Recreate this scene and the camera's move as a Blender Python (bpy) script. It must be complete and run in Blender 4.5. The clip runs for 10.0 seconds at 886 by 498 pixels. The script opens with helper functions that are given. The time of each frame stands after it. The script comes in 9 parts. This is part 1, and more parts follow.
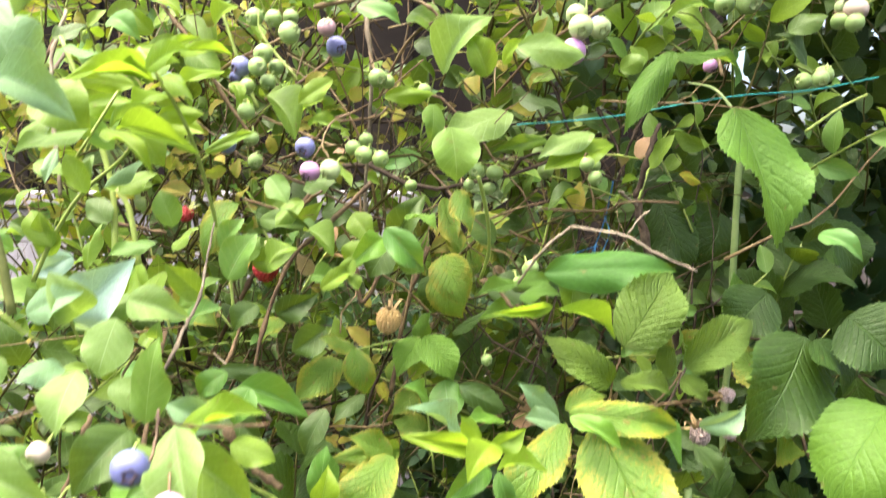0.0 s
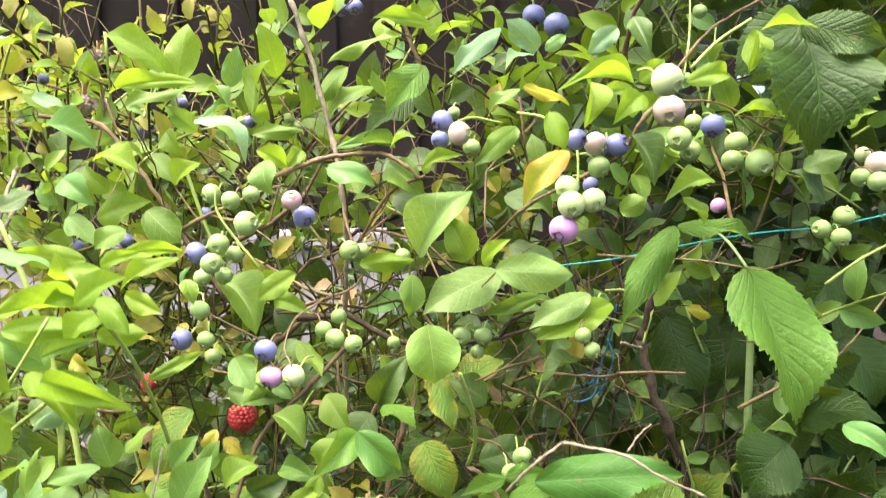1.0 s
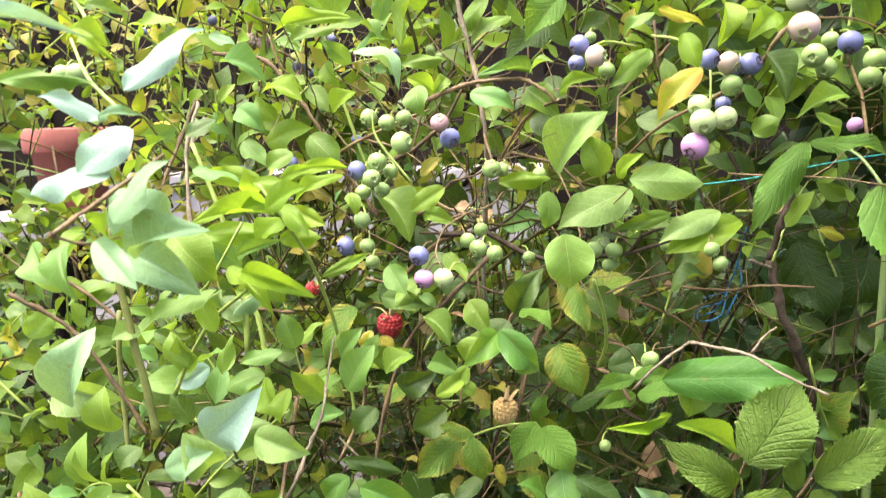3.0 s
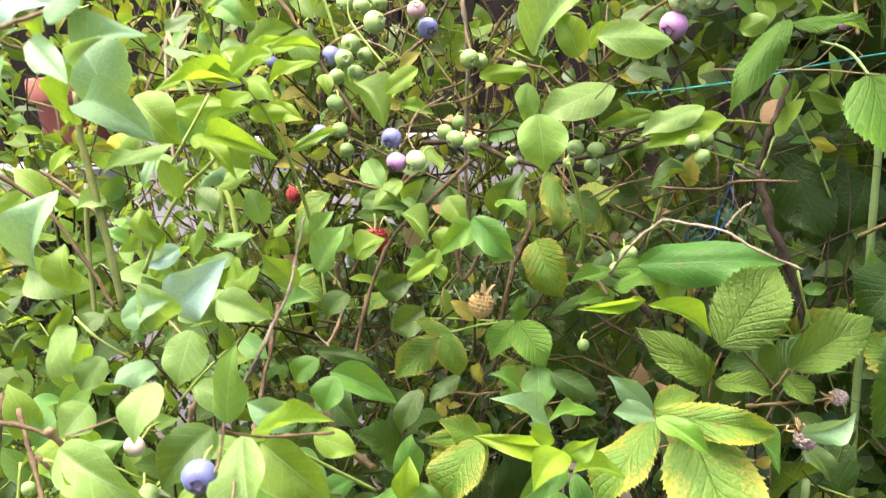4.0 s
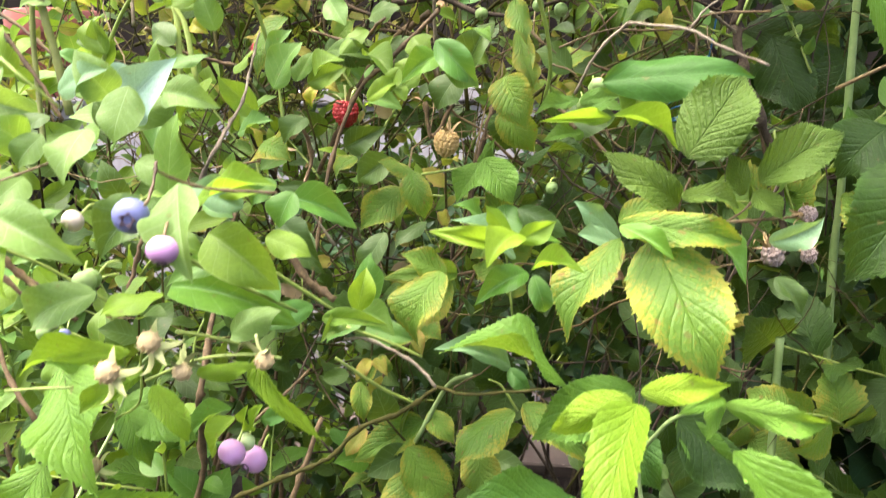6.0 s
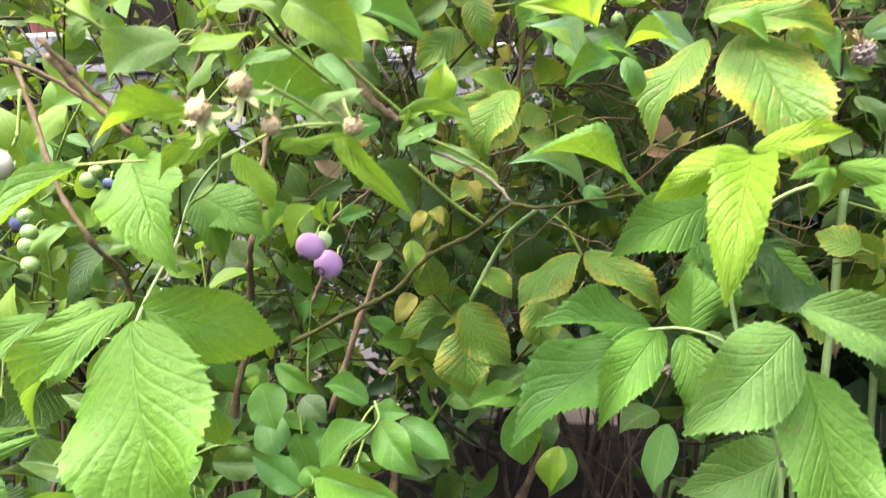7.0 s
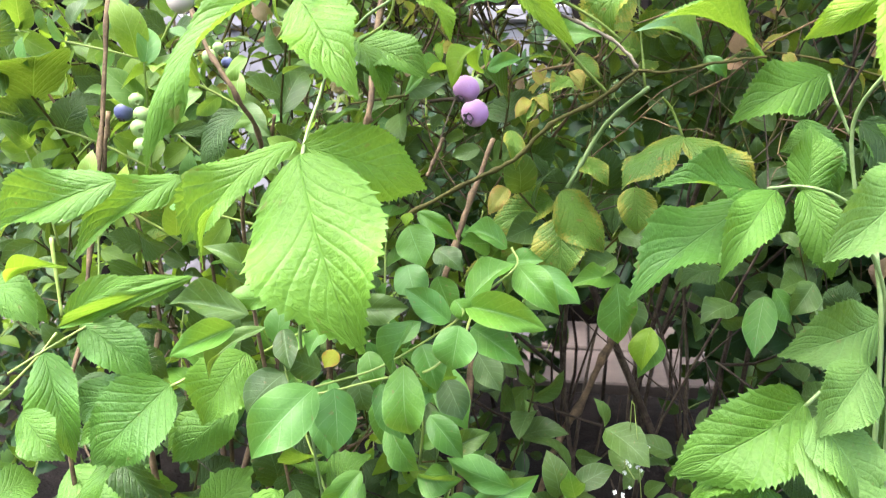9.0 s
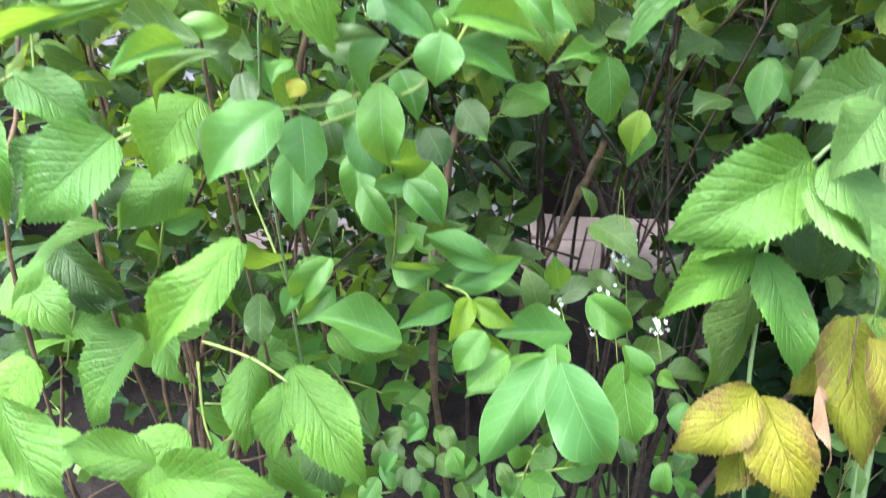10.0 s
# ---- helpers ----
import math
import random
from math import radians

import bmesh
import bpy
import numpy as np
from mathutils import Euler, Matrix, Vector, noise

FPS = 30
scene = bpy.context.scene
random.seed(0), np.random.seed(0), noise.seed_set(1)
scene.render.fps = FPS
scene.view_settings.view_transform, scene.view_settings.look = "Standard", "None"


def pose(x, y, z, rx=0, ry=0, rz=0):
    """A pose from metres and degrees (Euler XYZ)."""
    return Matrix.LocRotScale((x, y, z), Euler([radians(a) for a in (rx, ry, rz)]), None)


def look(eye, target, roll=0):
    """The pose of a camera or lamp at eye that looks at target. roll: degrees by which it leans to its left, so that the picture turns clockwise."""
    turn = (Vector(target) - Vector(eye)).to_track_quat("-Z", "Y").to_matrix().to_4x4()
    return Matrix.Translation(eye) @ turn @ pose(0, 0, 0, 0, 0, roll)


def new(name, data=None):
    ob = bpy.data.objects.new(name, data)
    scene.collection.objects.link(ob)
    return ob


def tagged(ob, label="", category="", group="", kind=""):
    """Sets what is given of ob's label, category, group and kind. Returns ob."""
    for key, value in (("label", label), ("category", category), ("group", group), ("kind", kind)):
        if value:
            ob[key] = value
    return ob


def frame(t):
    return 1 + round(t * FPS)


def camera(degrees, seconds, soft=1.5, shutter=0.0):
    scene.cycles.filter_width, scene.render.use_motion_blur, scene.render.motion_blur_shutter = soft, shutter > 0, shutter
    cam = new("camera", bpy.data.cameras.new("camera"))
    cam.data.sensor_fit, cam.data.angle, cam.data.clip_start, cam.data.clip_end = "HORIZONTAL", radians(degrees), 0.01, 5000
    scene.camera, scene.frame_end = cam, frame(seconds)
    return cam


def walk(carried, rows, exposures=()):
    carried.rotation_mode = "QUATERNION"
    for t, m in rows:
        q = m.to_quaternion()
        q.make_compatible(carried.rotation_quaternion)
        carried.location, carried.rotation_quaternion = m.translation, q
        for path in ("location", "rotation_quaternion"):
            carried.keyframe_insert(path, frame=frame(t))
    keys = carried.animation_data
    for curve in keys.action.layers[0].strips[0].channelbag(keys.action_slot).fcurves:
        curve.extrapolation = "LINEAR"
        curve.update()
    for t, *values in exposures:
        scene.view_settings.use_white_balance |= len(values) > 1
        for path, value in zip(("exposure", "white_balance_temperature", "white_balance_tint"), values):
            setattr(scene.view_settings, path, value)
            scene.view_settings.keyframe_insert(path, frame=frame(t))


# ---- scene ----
cam = camera(59.2, 10.0, soft=1.0, shutter=0.4)
cam.data.dof.use_dof, cam.data.dof.focus_distance, cam.data.dof.aperture_fstop = True, 0.50, 22.0
METRES, EYE, TILT, LEAN, TURN = 0.76, 1.25, -5.0, 0.0, 0.0
ROWS = [
    (0.0, 0.0000, 0.0000, 0.0000, 0.00, 0.00, 0.00),
    (0.5, 0.0195, 0.0309, 0.0887, 0.13, 0.42, 0.42),
    (1.0, 0.0293, 0.0673, 0.1542, 1.00, 0.37, 0.95),
    (1.5, 0.0397, 0.0468, 0.1836, 3.43, -0.16, 1.31),
    (2.0, 0.0261, 0.0051, 0.1786, 6.07, -1.18, 1.36),
    (2.5, 0.0150, 0.0017, 0.1625, 8.31, -2.31, 1.20),
    (2.7, 0.0148, 0.0030, 0.1540, 9.02, -3.11, 1.12),
    (3.8, 0.0470, 0.0096, 0.0639, 11.07, -4.67, 0.57),
    (4.0, 0.0529, 0.0132, 0.0486, 11.07, -4.99, 0.48),
    (4.5, 0.0746, 0.0311, 0.0151, 10.88, -5.39, 0.28),
    (5.0, 0.0828, 0.0416, -0.0154, 10.65, -5.62, 0.16),
    (5.2, 0.0877, 0.0442, -0.0234, 10.67, -5.99, 0.30),
    (6.3, 0.0624, 0.0170, -0.1276, 10.65, -6.29, 0.55),
    (6.5, 0.0420, 0.0179, -0.1621, 10.10, -6.40, 0.75),
    (7.0, 0.0099, 0.0208, -0.2251, 9.90, -6.85, 0.97),
    (7.5, -0.0245, 0.0023, -0.2648, 9.81, -7.01, 0.92),
    (8.0, -0.0500, -0.0143, -0.2838, 9.95, -6.92, 0.63),
    (8.5, -0.0731, -0.0282, -0.3015, 10.02, -7.11, 0.24),
    (9.0, -0.0909, -0.0407, -0.3184, 9.50, -8.09, -0.10),
    (9.2, -0.0988, -0.0386, -0.3306, 8.99, -8.93, -0.14),
    (9.3, -0.0992, -0.0345, -0.3466, 8.92, -9.56, -0.22),
    (9.4, -0.1010, -0.0322, -0.3615, 8.62, -10.68, -0.21),
    (9.5, -0.1043, -0.0230, -0.3957, 8.12, -10.96, -0.23),
    (9.7, -0.1124, -0.0108, -0.4176, 7.23, -12.94, -0.79),
    (10.0, -0.1093, -0.0050, -0.4608, 6.77, -14.05, -0.39),
]
walk(cam, [(t, pose(0, 0, EYE, TILT, LEAN, TURN) @ pose(METRES * x, METRES * y, METRES * z, 90 + pitch, roll, yaw)) for t, x, y, z, yaw, pitch, roll in ROWS], [(0.0, 2.78, 6700, 3.0), (2.0, 2.60, 6600, 3.0), (5.0, 2.68, 6700, 4.0), (7.5, 2.79, 6100, 2.0), (9.0, 2.97, 5900, 2.0), (10.0, 3.10, 5400, 2.0)])

# ---- light ----
world = bpy.data.worlds.new("overcast_sky")
scene.world = world
world.use_nodes = True
wn = world.node_tree.nodes
sky = wn.new("ShaderNodeTexSky")
sky.sky_type, sky.sun_disc = "NISHITA", False
sky.sun_elevation, sky.sun_rotation = radians(73), radians(235)
sky.air_density, sky.dust_density, sky.ozone_density = 0.6, 8.0, 0.3
wn["Background"].inputs["Strength"].default_value = 0.15
world.node_tree.links.new(sky.outputs["Color"], wn["Background"].inputs["Color"])
sun_data = bpy.data.lights.new("sun", "SUN")
sun_data.energy, sun_data.angle, sun_data.color = 0.9, radians(85), (1.0, 0.97, 0.92)
sun = new("sun", sun_data)
sun.matrix_world = look((-1.0, -0.1, 5.0), (0, 0.6, 1.0))


# ---- materials ----
def nodes_of(name):
    m = bpy.data.materials.new(name)
    m.use_nodes = True
    t = m.node_tree
    return m, t, t.nodes["Principled BSDF"], t.nodes["Material Output"]


def node(t, kind, **values):
    n = t.nodes.new(kind)
    for key, v in values.items():
        if key in n.inputs:
            n.inputs[key].default_value = v
    return n


def math_node(t, op, a, b=None, c=None):
    n = t.nodes.new("ShaderNodeMath")
    n.operation = op
    for i, v in enumerate((a, b, c)):
        if v is None:
            continue
        if isinstance(v, (int, float)):
            n.inputs[i].default_value = v
        else:
            t.links.new(v, n.inputs[i])
    return n.outputs[0]


def mix_colour(t, fac, a, b, blend="MIX"):
    n = t.nodes.new("ShaderNodeMix")
    n.data_type, n.blend_type = "RGBA", blend
    for sock, v in ((n.inputs[0], fac), (n.inputs[6], a), (n.inputs[7], b)):
        if isinstance(v, (int, float)):
            sock.default_value = v
        elif isinstance(v, tuple):
            sock.default_value = (*v, 1.0)
        else:
            t.links.new(v, sock)
    return n.outputs[2]


def ramp(t, fac, *stops):
    n = t.nodes.new("ShaderNodeValToRGB")
    while len(n.color_ramp.elements) < len(stops):
        n.color_ramp.elements.new(0.5)
    for e, (p, c) in zip(n.color_ramp.elements, stops):
        e.position, e.color = p, (*c, 1.0) if isinstance(c, tuple) else (c, c, c, 1.0)
    t.links.new(fac, n.inputs[0])
    return n.outputs[0]


def noise_tex(t, scale, detail=3.0, coord="Object"):
    co = t.nodes.new("ShaderNodeTexCoord")
    n = node(t, "ShaderNodeTexNoise", Scale=scale, Detail=detail)
    t.links.new(co.outputs[coord], n.inputs["Vector"])
    return n.outputs["Fac"]


def leaf_material(name, dark, mid, fresh, veins, vein_colour, slope, rough, glow, spots=None, spot_at=0.62, relief=0.22, net=0.18, depth=0.0012, cool=None, gloss=0.3):
    """A leaf: colour from dark to fresh by leaf, a pale midrib, side veins that climb from it, and light let through."""
    m, t, p, out = nodes_of(name)
    uv = t.nodes.new("ShaderNodeUVMap")
    sep = t.nodes.new("ShaderNodeSeparateXYZ")
    t.links.new(uv.outputs["UV"], sep.inputs[0])
    u, v = sep.outputs[0], sep.outputs[1]
    obj = t.nodes.new("ShaderNodeObjectInfo")
    geo = t.nodes.new("ShaderNodeNewGeometry")
    pick = math_node(t, "FRACT", math_node(t, "ADD", obj.outputs["Random"], geo.outputs["Random Per Island"]))
    own = t.nodes.new("ShaderNodeCombineXYZ")
    for sock, val in zip(own.inputs, (math_node(t, "MULTIPLY", u, 0.62), v, math_node(t, "MULTIPLY", pick, 37.0))):
        t.links.new(val, sock)

    def speckle(scale, detail):
        n = node(t, "ShaderNodeTexNoise", Scale=scale, Detail=detail)
        t.links.new(own.outputs[0], n.inputs["Vector"])
        return n.outputs["Fac"]

    cloud, fine, wander = speckle(2.6, 4.0), speckle(34.0, 3.0), speckle(3.2, 3.0)
    cells = node(t, "ShaderNodeTexVoronoi", Scale=26.0)
    cells.feature = "DISTANCE_TO_EDGE"
    t.links.new(own.outputs[0], cells.inputs["Vector"])
    mesh_lines = math_node(t, "SUBTRACT", 1.0, math_node(t, "MINIMUM", math_node(t, "DIVIDE", cells.outputs["Distance"], 0.14), 1.0))
    across = math_node(t, "ABSOLUTE", math_node(t, "MULTIPLY_ADD", u, 2.0, -1.0))
    rib = math_node(t, "SUBTRACT", 1.0, math_node(t, "MINIMUM", math_node(t, "DIVIDE", across, 0.035), 1.0))
    bowed = math_node(t, "MULTIPLY", math_node(t, "POWER", across, 0.8), slope)
    shifted = math_node(t, "ADD", math_node(t, "SUBTRACT", v, bowed), math_node(t, "MULTIPLY", wander, 0.05))
    saw = math_node(t, "PINGPONG", math_node(t, "MULTIPLY", shifted, float(veins + 2 if veins == 7 else veins)), 0.5)
    side = math_node(t, "SUBTRACT", 1.0, math_node(t, "MINIMUM", math_node(t, "DIVIDE", saw, 0.08), 1.0))
    groove = math_node(t, "POWER", math_node(t, "SUBTRACT", 1.0, math_node(t, "MINIMUM", math_node(t, "DIVIDE", saw, 0.26 if veins == 7 else 0.10), 1.0)), 1.5)
    base = ramp(t, pick, (0.0, dark), (0.5, mid), (1.0, fresh))
    base = mix_colour(t, ramp(t, cloud, (0.35, 0.0), (0.7, 0.6)), base, mid)
    base = mix_colour(t, 0.45, base, ramp(t, fine, (0.3, 0.3), (0.7, 0.75)), "SOFT_LIGHT")
    # hue varies by leaf; the bluish green also paints in reflected sky
    if cool:
        second = math_node(t, "FRACT", math_node(t, "MULTIPLY", pick, 7.31))
        base = mix_colour(t, ramp(t, second, (0.45, 0.0), (0.95, 0.8)), base, cool)
    if spots:
        edge = math_node(t, "ADD", math_node(t, "MULTIPLY_ADD", speckle(48.0, 6.0), 0.6, math_node(t, "MULTIPLY", speckle(3.5, 3.0), 0.4)), math_node(t, "MULTIPLY", math_node(t, "POWER", across, 3.0), 0.18))
        away = math_node(t, "SUBTRACT", edge, math_node(t, "MULTIPLY", math_node(t, "MAXIMUM", side, rib), 0.06))
        base = mix_colour(t, ramp(t, away, (spot_at - 0.05, 0.0), (spot_at + 0.04, 1.0)), base, spots)
        base = mix_colour(t, ramp(t, speckle(8.0, 4.0), (0.66, 0.0), (0.70, 0.75)), base, (0.20, 0.085, 0.035))
    base = mix_colour(t, ramp(t, speckle(9.0, 2.0), (0.69, 0.0), (0.73, 0.6)), base, (0.15, 0.10, 0.04))
    vein = math_node(t, "MAXIMUM", math_node(t, "MULTIPLY", rib, 0.42 if veins < 7 else 0.3), math_node(t, "MAXIMUM", math_node(t, "MULTIPLY", side, net), math_node(t, "MULTIPLY", mesh_lines, net * 0.12)))
    base = mix_colour(t, vein, base, vein_colour)
    worn = math_node(t, "ADD", across, math_node(t, "MULTIPLY_ADD", speckle(5.0, 3.0), 0.12, -0.06))
    base = mix_colour(t, ramp(t, worn, (0.92, 0.0), (1.0, 0.2)), base, vein_colour)
    t.links.new(base, p.inputs["Base Color"])
    t.links.new(math_node(t, "MULTIPLY_ADD", cloud, 0.3, rough - 0.15), p.inputs["Roughness"])
    p.inputs["Specular IOR Level"].default_value = gloss
    bump = node(t, "ShaderNodeBump", Strength=relief, Distance=depth)
    sunk = math_node(t, "MAXIMUM", rib, math_node(t, "MAXIMUM", math_node(t, "MULTIPLY", groove, 0.55), math_node(t, "MULTIPLY", mesh_lines, 0.14 if veins == 7 else 0.05)))
    puffed = math_node(t, "MULTIPLY_ADD", speckle(15.0, 3.0), 0.7, math_node(t, "MULTIPLY", fine, 0.6))
    t.links.new(math_node(t, "SUBTRACT", puffed, math_node(t, "MULTIPLY", sunk, 0.7)), bump.inputs["Height"])
    t.links.new(bump.outputs[0], p.inputs["Normal"])
    tr = t.nodes.new("ShaderNodeBsdfTranslucent")
    t.links.new(mix_colour(t, 0.5, base, (0.37, 0.53, 0.03)), tr.inputs["Color"])
    t.links.new(bump.outputs[0], tr.inputs["Normal"])
    mix = t.nodes.new("ShaderNodeMixShader")
    mix.inputs[0].default_value = glow
    t.links.new(p.outputs[0], mix.inputs[1])
    t.links.new(tr.outputs[0], mix.inputs[2])
    t.links.new(mix.outputs[0], out.inputs[0])
    return m


def rough_material(name, stops, scale, rough, relief, distance=0.002, vein_scale=None, shine=0.4):
    m, t, p, out = nodes_of(name)
    p.inputs["Specular IOR Level"].default_value = shine
    n1 = noise_tex(t, scale, 5.0)
    n2 = noise_tex(t, vein_scale or scale * 6, 3.0)
    both = math_node(t, "MULTIPLY_ADD", n2, 0.4, math_node(t, "MULTIPLY", n1, 0.6))
    obj = t.nodes.new("ShaderNodeObjectInfo")
    both = math_node(t, "ADD", both, math_node(t, "MULTIPLY_ADD", obj.outputs["Random"], 0.12, -0.06))
    t.links.new(ramp(t, both, *stops), p.inputs["Base Color"])
    t.links.new(math_node(t, "MULTIPLY_ADD", n2, 0.3, rough - 0.15), p.inputs["Roughness"])
    bump = node(t, "ShaderNodeBump", Strength=relief, Distance=distance)
    t.links.new(both, bump.inputs["Height"])
    t.links.new(bump.outputs[0], p.inputs["Normal"])
    return m


def berry_material(name, low, high, bloom, bloom_amount, rough=0.5):
    """A waxy berry: mottled skin colour under a patchy pale bloom."""
    m, t, p, out = nodes_of(name)
    obj = t.nodes.new("ShaderNodeObjectInfo")
    n1 = noise_tex(t, 90.0, 4.0)
    n2 = noise_tex(t, 700.0, 2.0)
    f = math_node(t, "ADD", math_node(t, "MULTIPLY", n1, 0.8), math_node(t, "MULTIPLY_ADD", obj.outputs["Random"], 0.5, -0.2))
    skin = ramp(t, f, (0.25, low), (0.75, high))
    wax = math_node(t, "MULTIPLY", ramp(t, math_node(t, "MULTIPLY_ADD", n2, 0.3, math_node(t, "MULTIPLY", n1, 0.7)), (0.33, 0.0), (0.55, 1.0)), bloom_amount)
    t.links.new(mix_colour(t, wax, skin, bloom), p.inputs["Base Color"])
    p.inputs["Roughness"].default_value = rough
    p.inputs["Subsurface Weight"].default_value = 0.15
    p.inputs["Subsurface Radius"].default_value = (0.004, 0.003, 0.002)
    return m


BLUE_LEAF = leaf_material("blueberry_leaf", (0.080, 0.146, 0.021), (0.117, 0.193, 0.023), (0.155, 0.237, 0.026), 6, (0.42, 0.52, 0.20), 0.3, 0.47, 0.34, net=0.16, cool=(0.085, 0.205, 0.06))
# deeper, less yellow green than the other blueberry leaves
LOW_LEAF = leaf_material("deep_green_blueberry_leaf", (0.049, 0.123, 0.017), (0.071, 0.160, 0.019), (0.103, 0.211, 0.023), 6, (0.32, 0.48, 0.20), 0.3, 0.47, 0.32, net=0.16, cool=(0.07, 0.175, 0.04), gloss=0.32)
BLUE_FRESH = leaf_material("blueberry_young_leaf", (0.113, 0.205, 0.017), (0.152, 0.249, 0.017), (0.192, 0.284, 0.021), 6, (0.40, 0.50, 0.12), 0.3, 0.47, 0.5)
# dark green leaf, darkened further to paint in shade inside the bushes
BLUE_DARK = leaf_material("blueberry_painted_shade_leaf", (0.026, 0.054, 0.012), (0.044, 0.080, 0.015), (0.068, 0.118, 0.020), 6, (0.24, 0.34, 0.16), 0.3, 0.47, 0.22, net=0.22, gloss=0.28)
# bluish paleness is sky sheen put into the leaf colour
BLUE_GREY = leaf_material("blueberry_sky_sheen_leaf", (0.113, 0.207, 0.099), (0.146, 0.249, 0.122), (0.179, 0.291, 0.150), 6, (0.42, 0.54, 0.32), 0.3, 0.47, 0.32, net=0.16, gloss=0.32)
BLUE_PALE = leaf_material("blueberry_pale_leaf", (0.119, 0.199, 0.047), (0.153, 0.241, 0.063), (0.186, 0.280, 0.085), 6, (0.46, 0.56, 0.28), 0.3, 0.47, 0.4, net=0.2, gloss=0.32)
# pale teal base colour paints in the sky reflected off these leaves
SKY_SHEEN_LEAF = leaf_material("sky_sheen_pale_leaf", (0.20, 0.31, 0.24), (0.23, 0.35, 0.28), (0.26, 0.38, 0.31), 6, (0.42, 0.54, 0.40), 0.3, 0.42, 0.25, net=0.14, gloss=0.5)
BROAD_LEAF = leaf_material("broad_dark_leaf", (0.035, 0.095, 0.016), (0.042, 0.11, 0.018), (0.05, 0.125, 0.02), 6, (0.16, 0.30, 0.10), 0.3, 0.45, 0.25, net=0.2, gloss=0.18)
BLUE_BROWN = leaf_material("blueberry_turning_leaf", (0.192, 0.192, 0.016), (0.264, 0.280, 0.016), (0.352, 0.336, 0.024), 6, (0.44, 0.46, 0.12), 0.3, 0.47, 0.42, (0.42, 0.17, 0.05), 0.62)
RASP_LEAF = leaf_material("raspberry_leaf", (0.063, 0.137, 0.019), (0.082, 0.171, 0.020), (0.104, 0.204, 0.024), 7, (0.21, 0.37, 0.10), 0.34, 0.46, 0.36, relief=0.75, net=0.32, depth=0.0017)
RASP_OLIVE = leaf_material("raspberry_mature_leaf", (0.070, 0.120, 0.018), (0.088, 0.148, 0.020), (0.108, 0.175, 0.023), 7, (0.22, 0.34, 0.09), 0.34, 0.5, 0.34, relief=1.0, net=0.30, depth=0.0022, gloss=0.3)
RASP_PALE = leaf_material("raspberry_pale_leaf", (0.092, 0.172, 0.035), (0.106, 0.192, 0.042), (0.120, 0.211, 0.049), 7, (0.24, 0.40, 0.14), 0.34, 0.48, 0.36, relief=0.75, net=0.24, depth=0.0017)
RASP_FRESH = leaf_material("raspberry_young_leaf", (0.083, 0.180, 0.018), (0.103, 0.207, 0.022), (0.121, 0.230, 0.024), 7, (0.25, 0.44, 0.10), 0.34, 0.46, 0.40, relief=0.75, net=0.32, depth=0.0017)
RASP_MID = leaf_material("raspberry_mid_leaf", (0.054, 0.129, 0.022), (0.075, 0.166, 0.023), (0.104, 0.207, 0.026), 7, (0.18, 0.33, 0.09), 0.34, 0.46, 0.32, relief=0.75, net=0.32, depth=0.0017)
RASP_LIME = leaf_material("raspberry_lime_tip_leaf", (0.162, 0.276, 0.022), (0.195, 0.316, 0.022), (0.229, 0.348, 0.022), 7, (0.32, 0.47, 0.06), 0.34, 0.46, 0.48, relief=0.75, depth=0.0017, net=0.32)
# the shade among the canes is put into this dark leaf colour
RASP_DARK = leaf_material("raspberry_painted_shade_leaf", (0.018, 0.039, 0.007), (0.025, 0.053, 0.009), (0.034, 0.070, 0.009), 7, (0.13, 0.25, 0.06), 0.34, 0.46, 0.26, relief=0.75, depth=0.0017, net=0.26, gloss=0.28)
RASP_YELLOW = leaf_material("raspberry_mottled_leaf", (0.060, 0.125, 0.018), (0.089, 0.167, 0.022), (0.128, 0.213, 0.027), 7, (0.16, 0.28, 0.05), 0.34, 0.46, 0.32, (0.24, 0.215, 0.03), 0.608, relief=0.75, depth=0.0017, net=0.35)
RASP_AUTUMN = leaf_material("raspberry_withered_leaf", (0.140, 0.165, 0.012), (0.215, 0.200, 0.011), (0.190, 0.165, 0.014), 7, (0.27, 0.27, 0.04), 0.34, 0.58, 0.30, (0.13, 0.075, 0.02), 0.60, relief=0.75, depth=0.0017, net=0.32)
BRONZE_LEAF = leaf_material("raspberry_bronze_leaf", (0.14, 0.15, 0.03), (0.21, 0.21, 0.035), (0.28, 0.25, 0.04), 7, (0.30, 0.28, 0.08), 0.34, 0.5, 0.35, (0.28, 0.17, 0.05), 0.6, relief=0.6, gloss=0.25)
DRY_LEAF = leaf_material("dry_brown_leaf", (0.20, 0.11, 0.06), (0.32, 0.20, 0.12), (0.44, 0.32, 0.22), 7, (0.30, 0.20, 0.12), 0.34, 0.7, 0.15, relief=0.6, gloss=0.20)
# near-black green: deep shade behind the bushes is put into the colour
IVY_LEAF = leaf_material("undergrowth_painted_shade_leaf", (0.008, 0.021, 0.010), (0.012, 0.029, 0.011), (0.019, 0.042, 0.013), 5, (0.05, 0.11, 0.05), 0.5, 0.5, 0.15, gloss=0.12)
GROUND_LEAF = leaf_material("low_lobed_leaf", (0.06, 0.12, 0.028), (0.085, 0.16, 0.032), (0.11, 0.19, 0.035), 5, (0.14, 0.26, 0.10), 0.5, 0.5, 0.28, gloss=0.20)

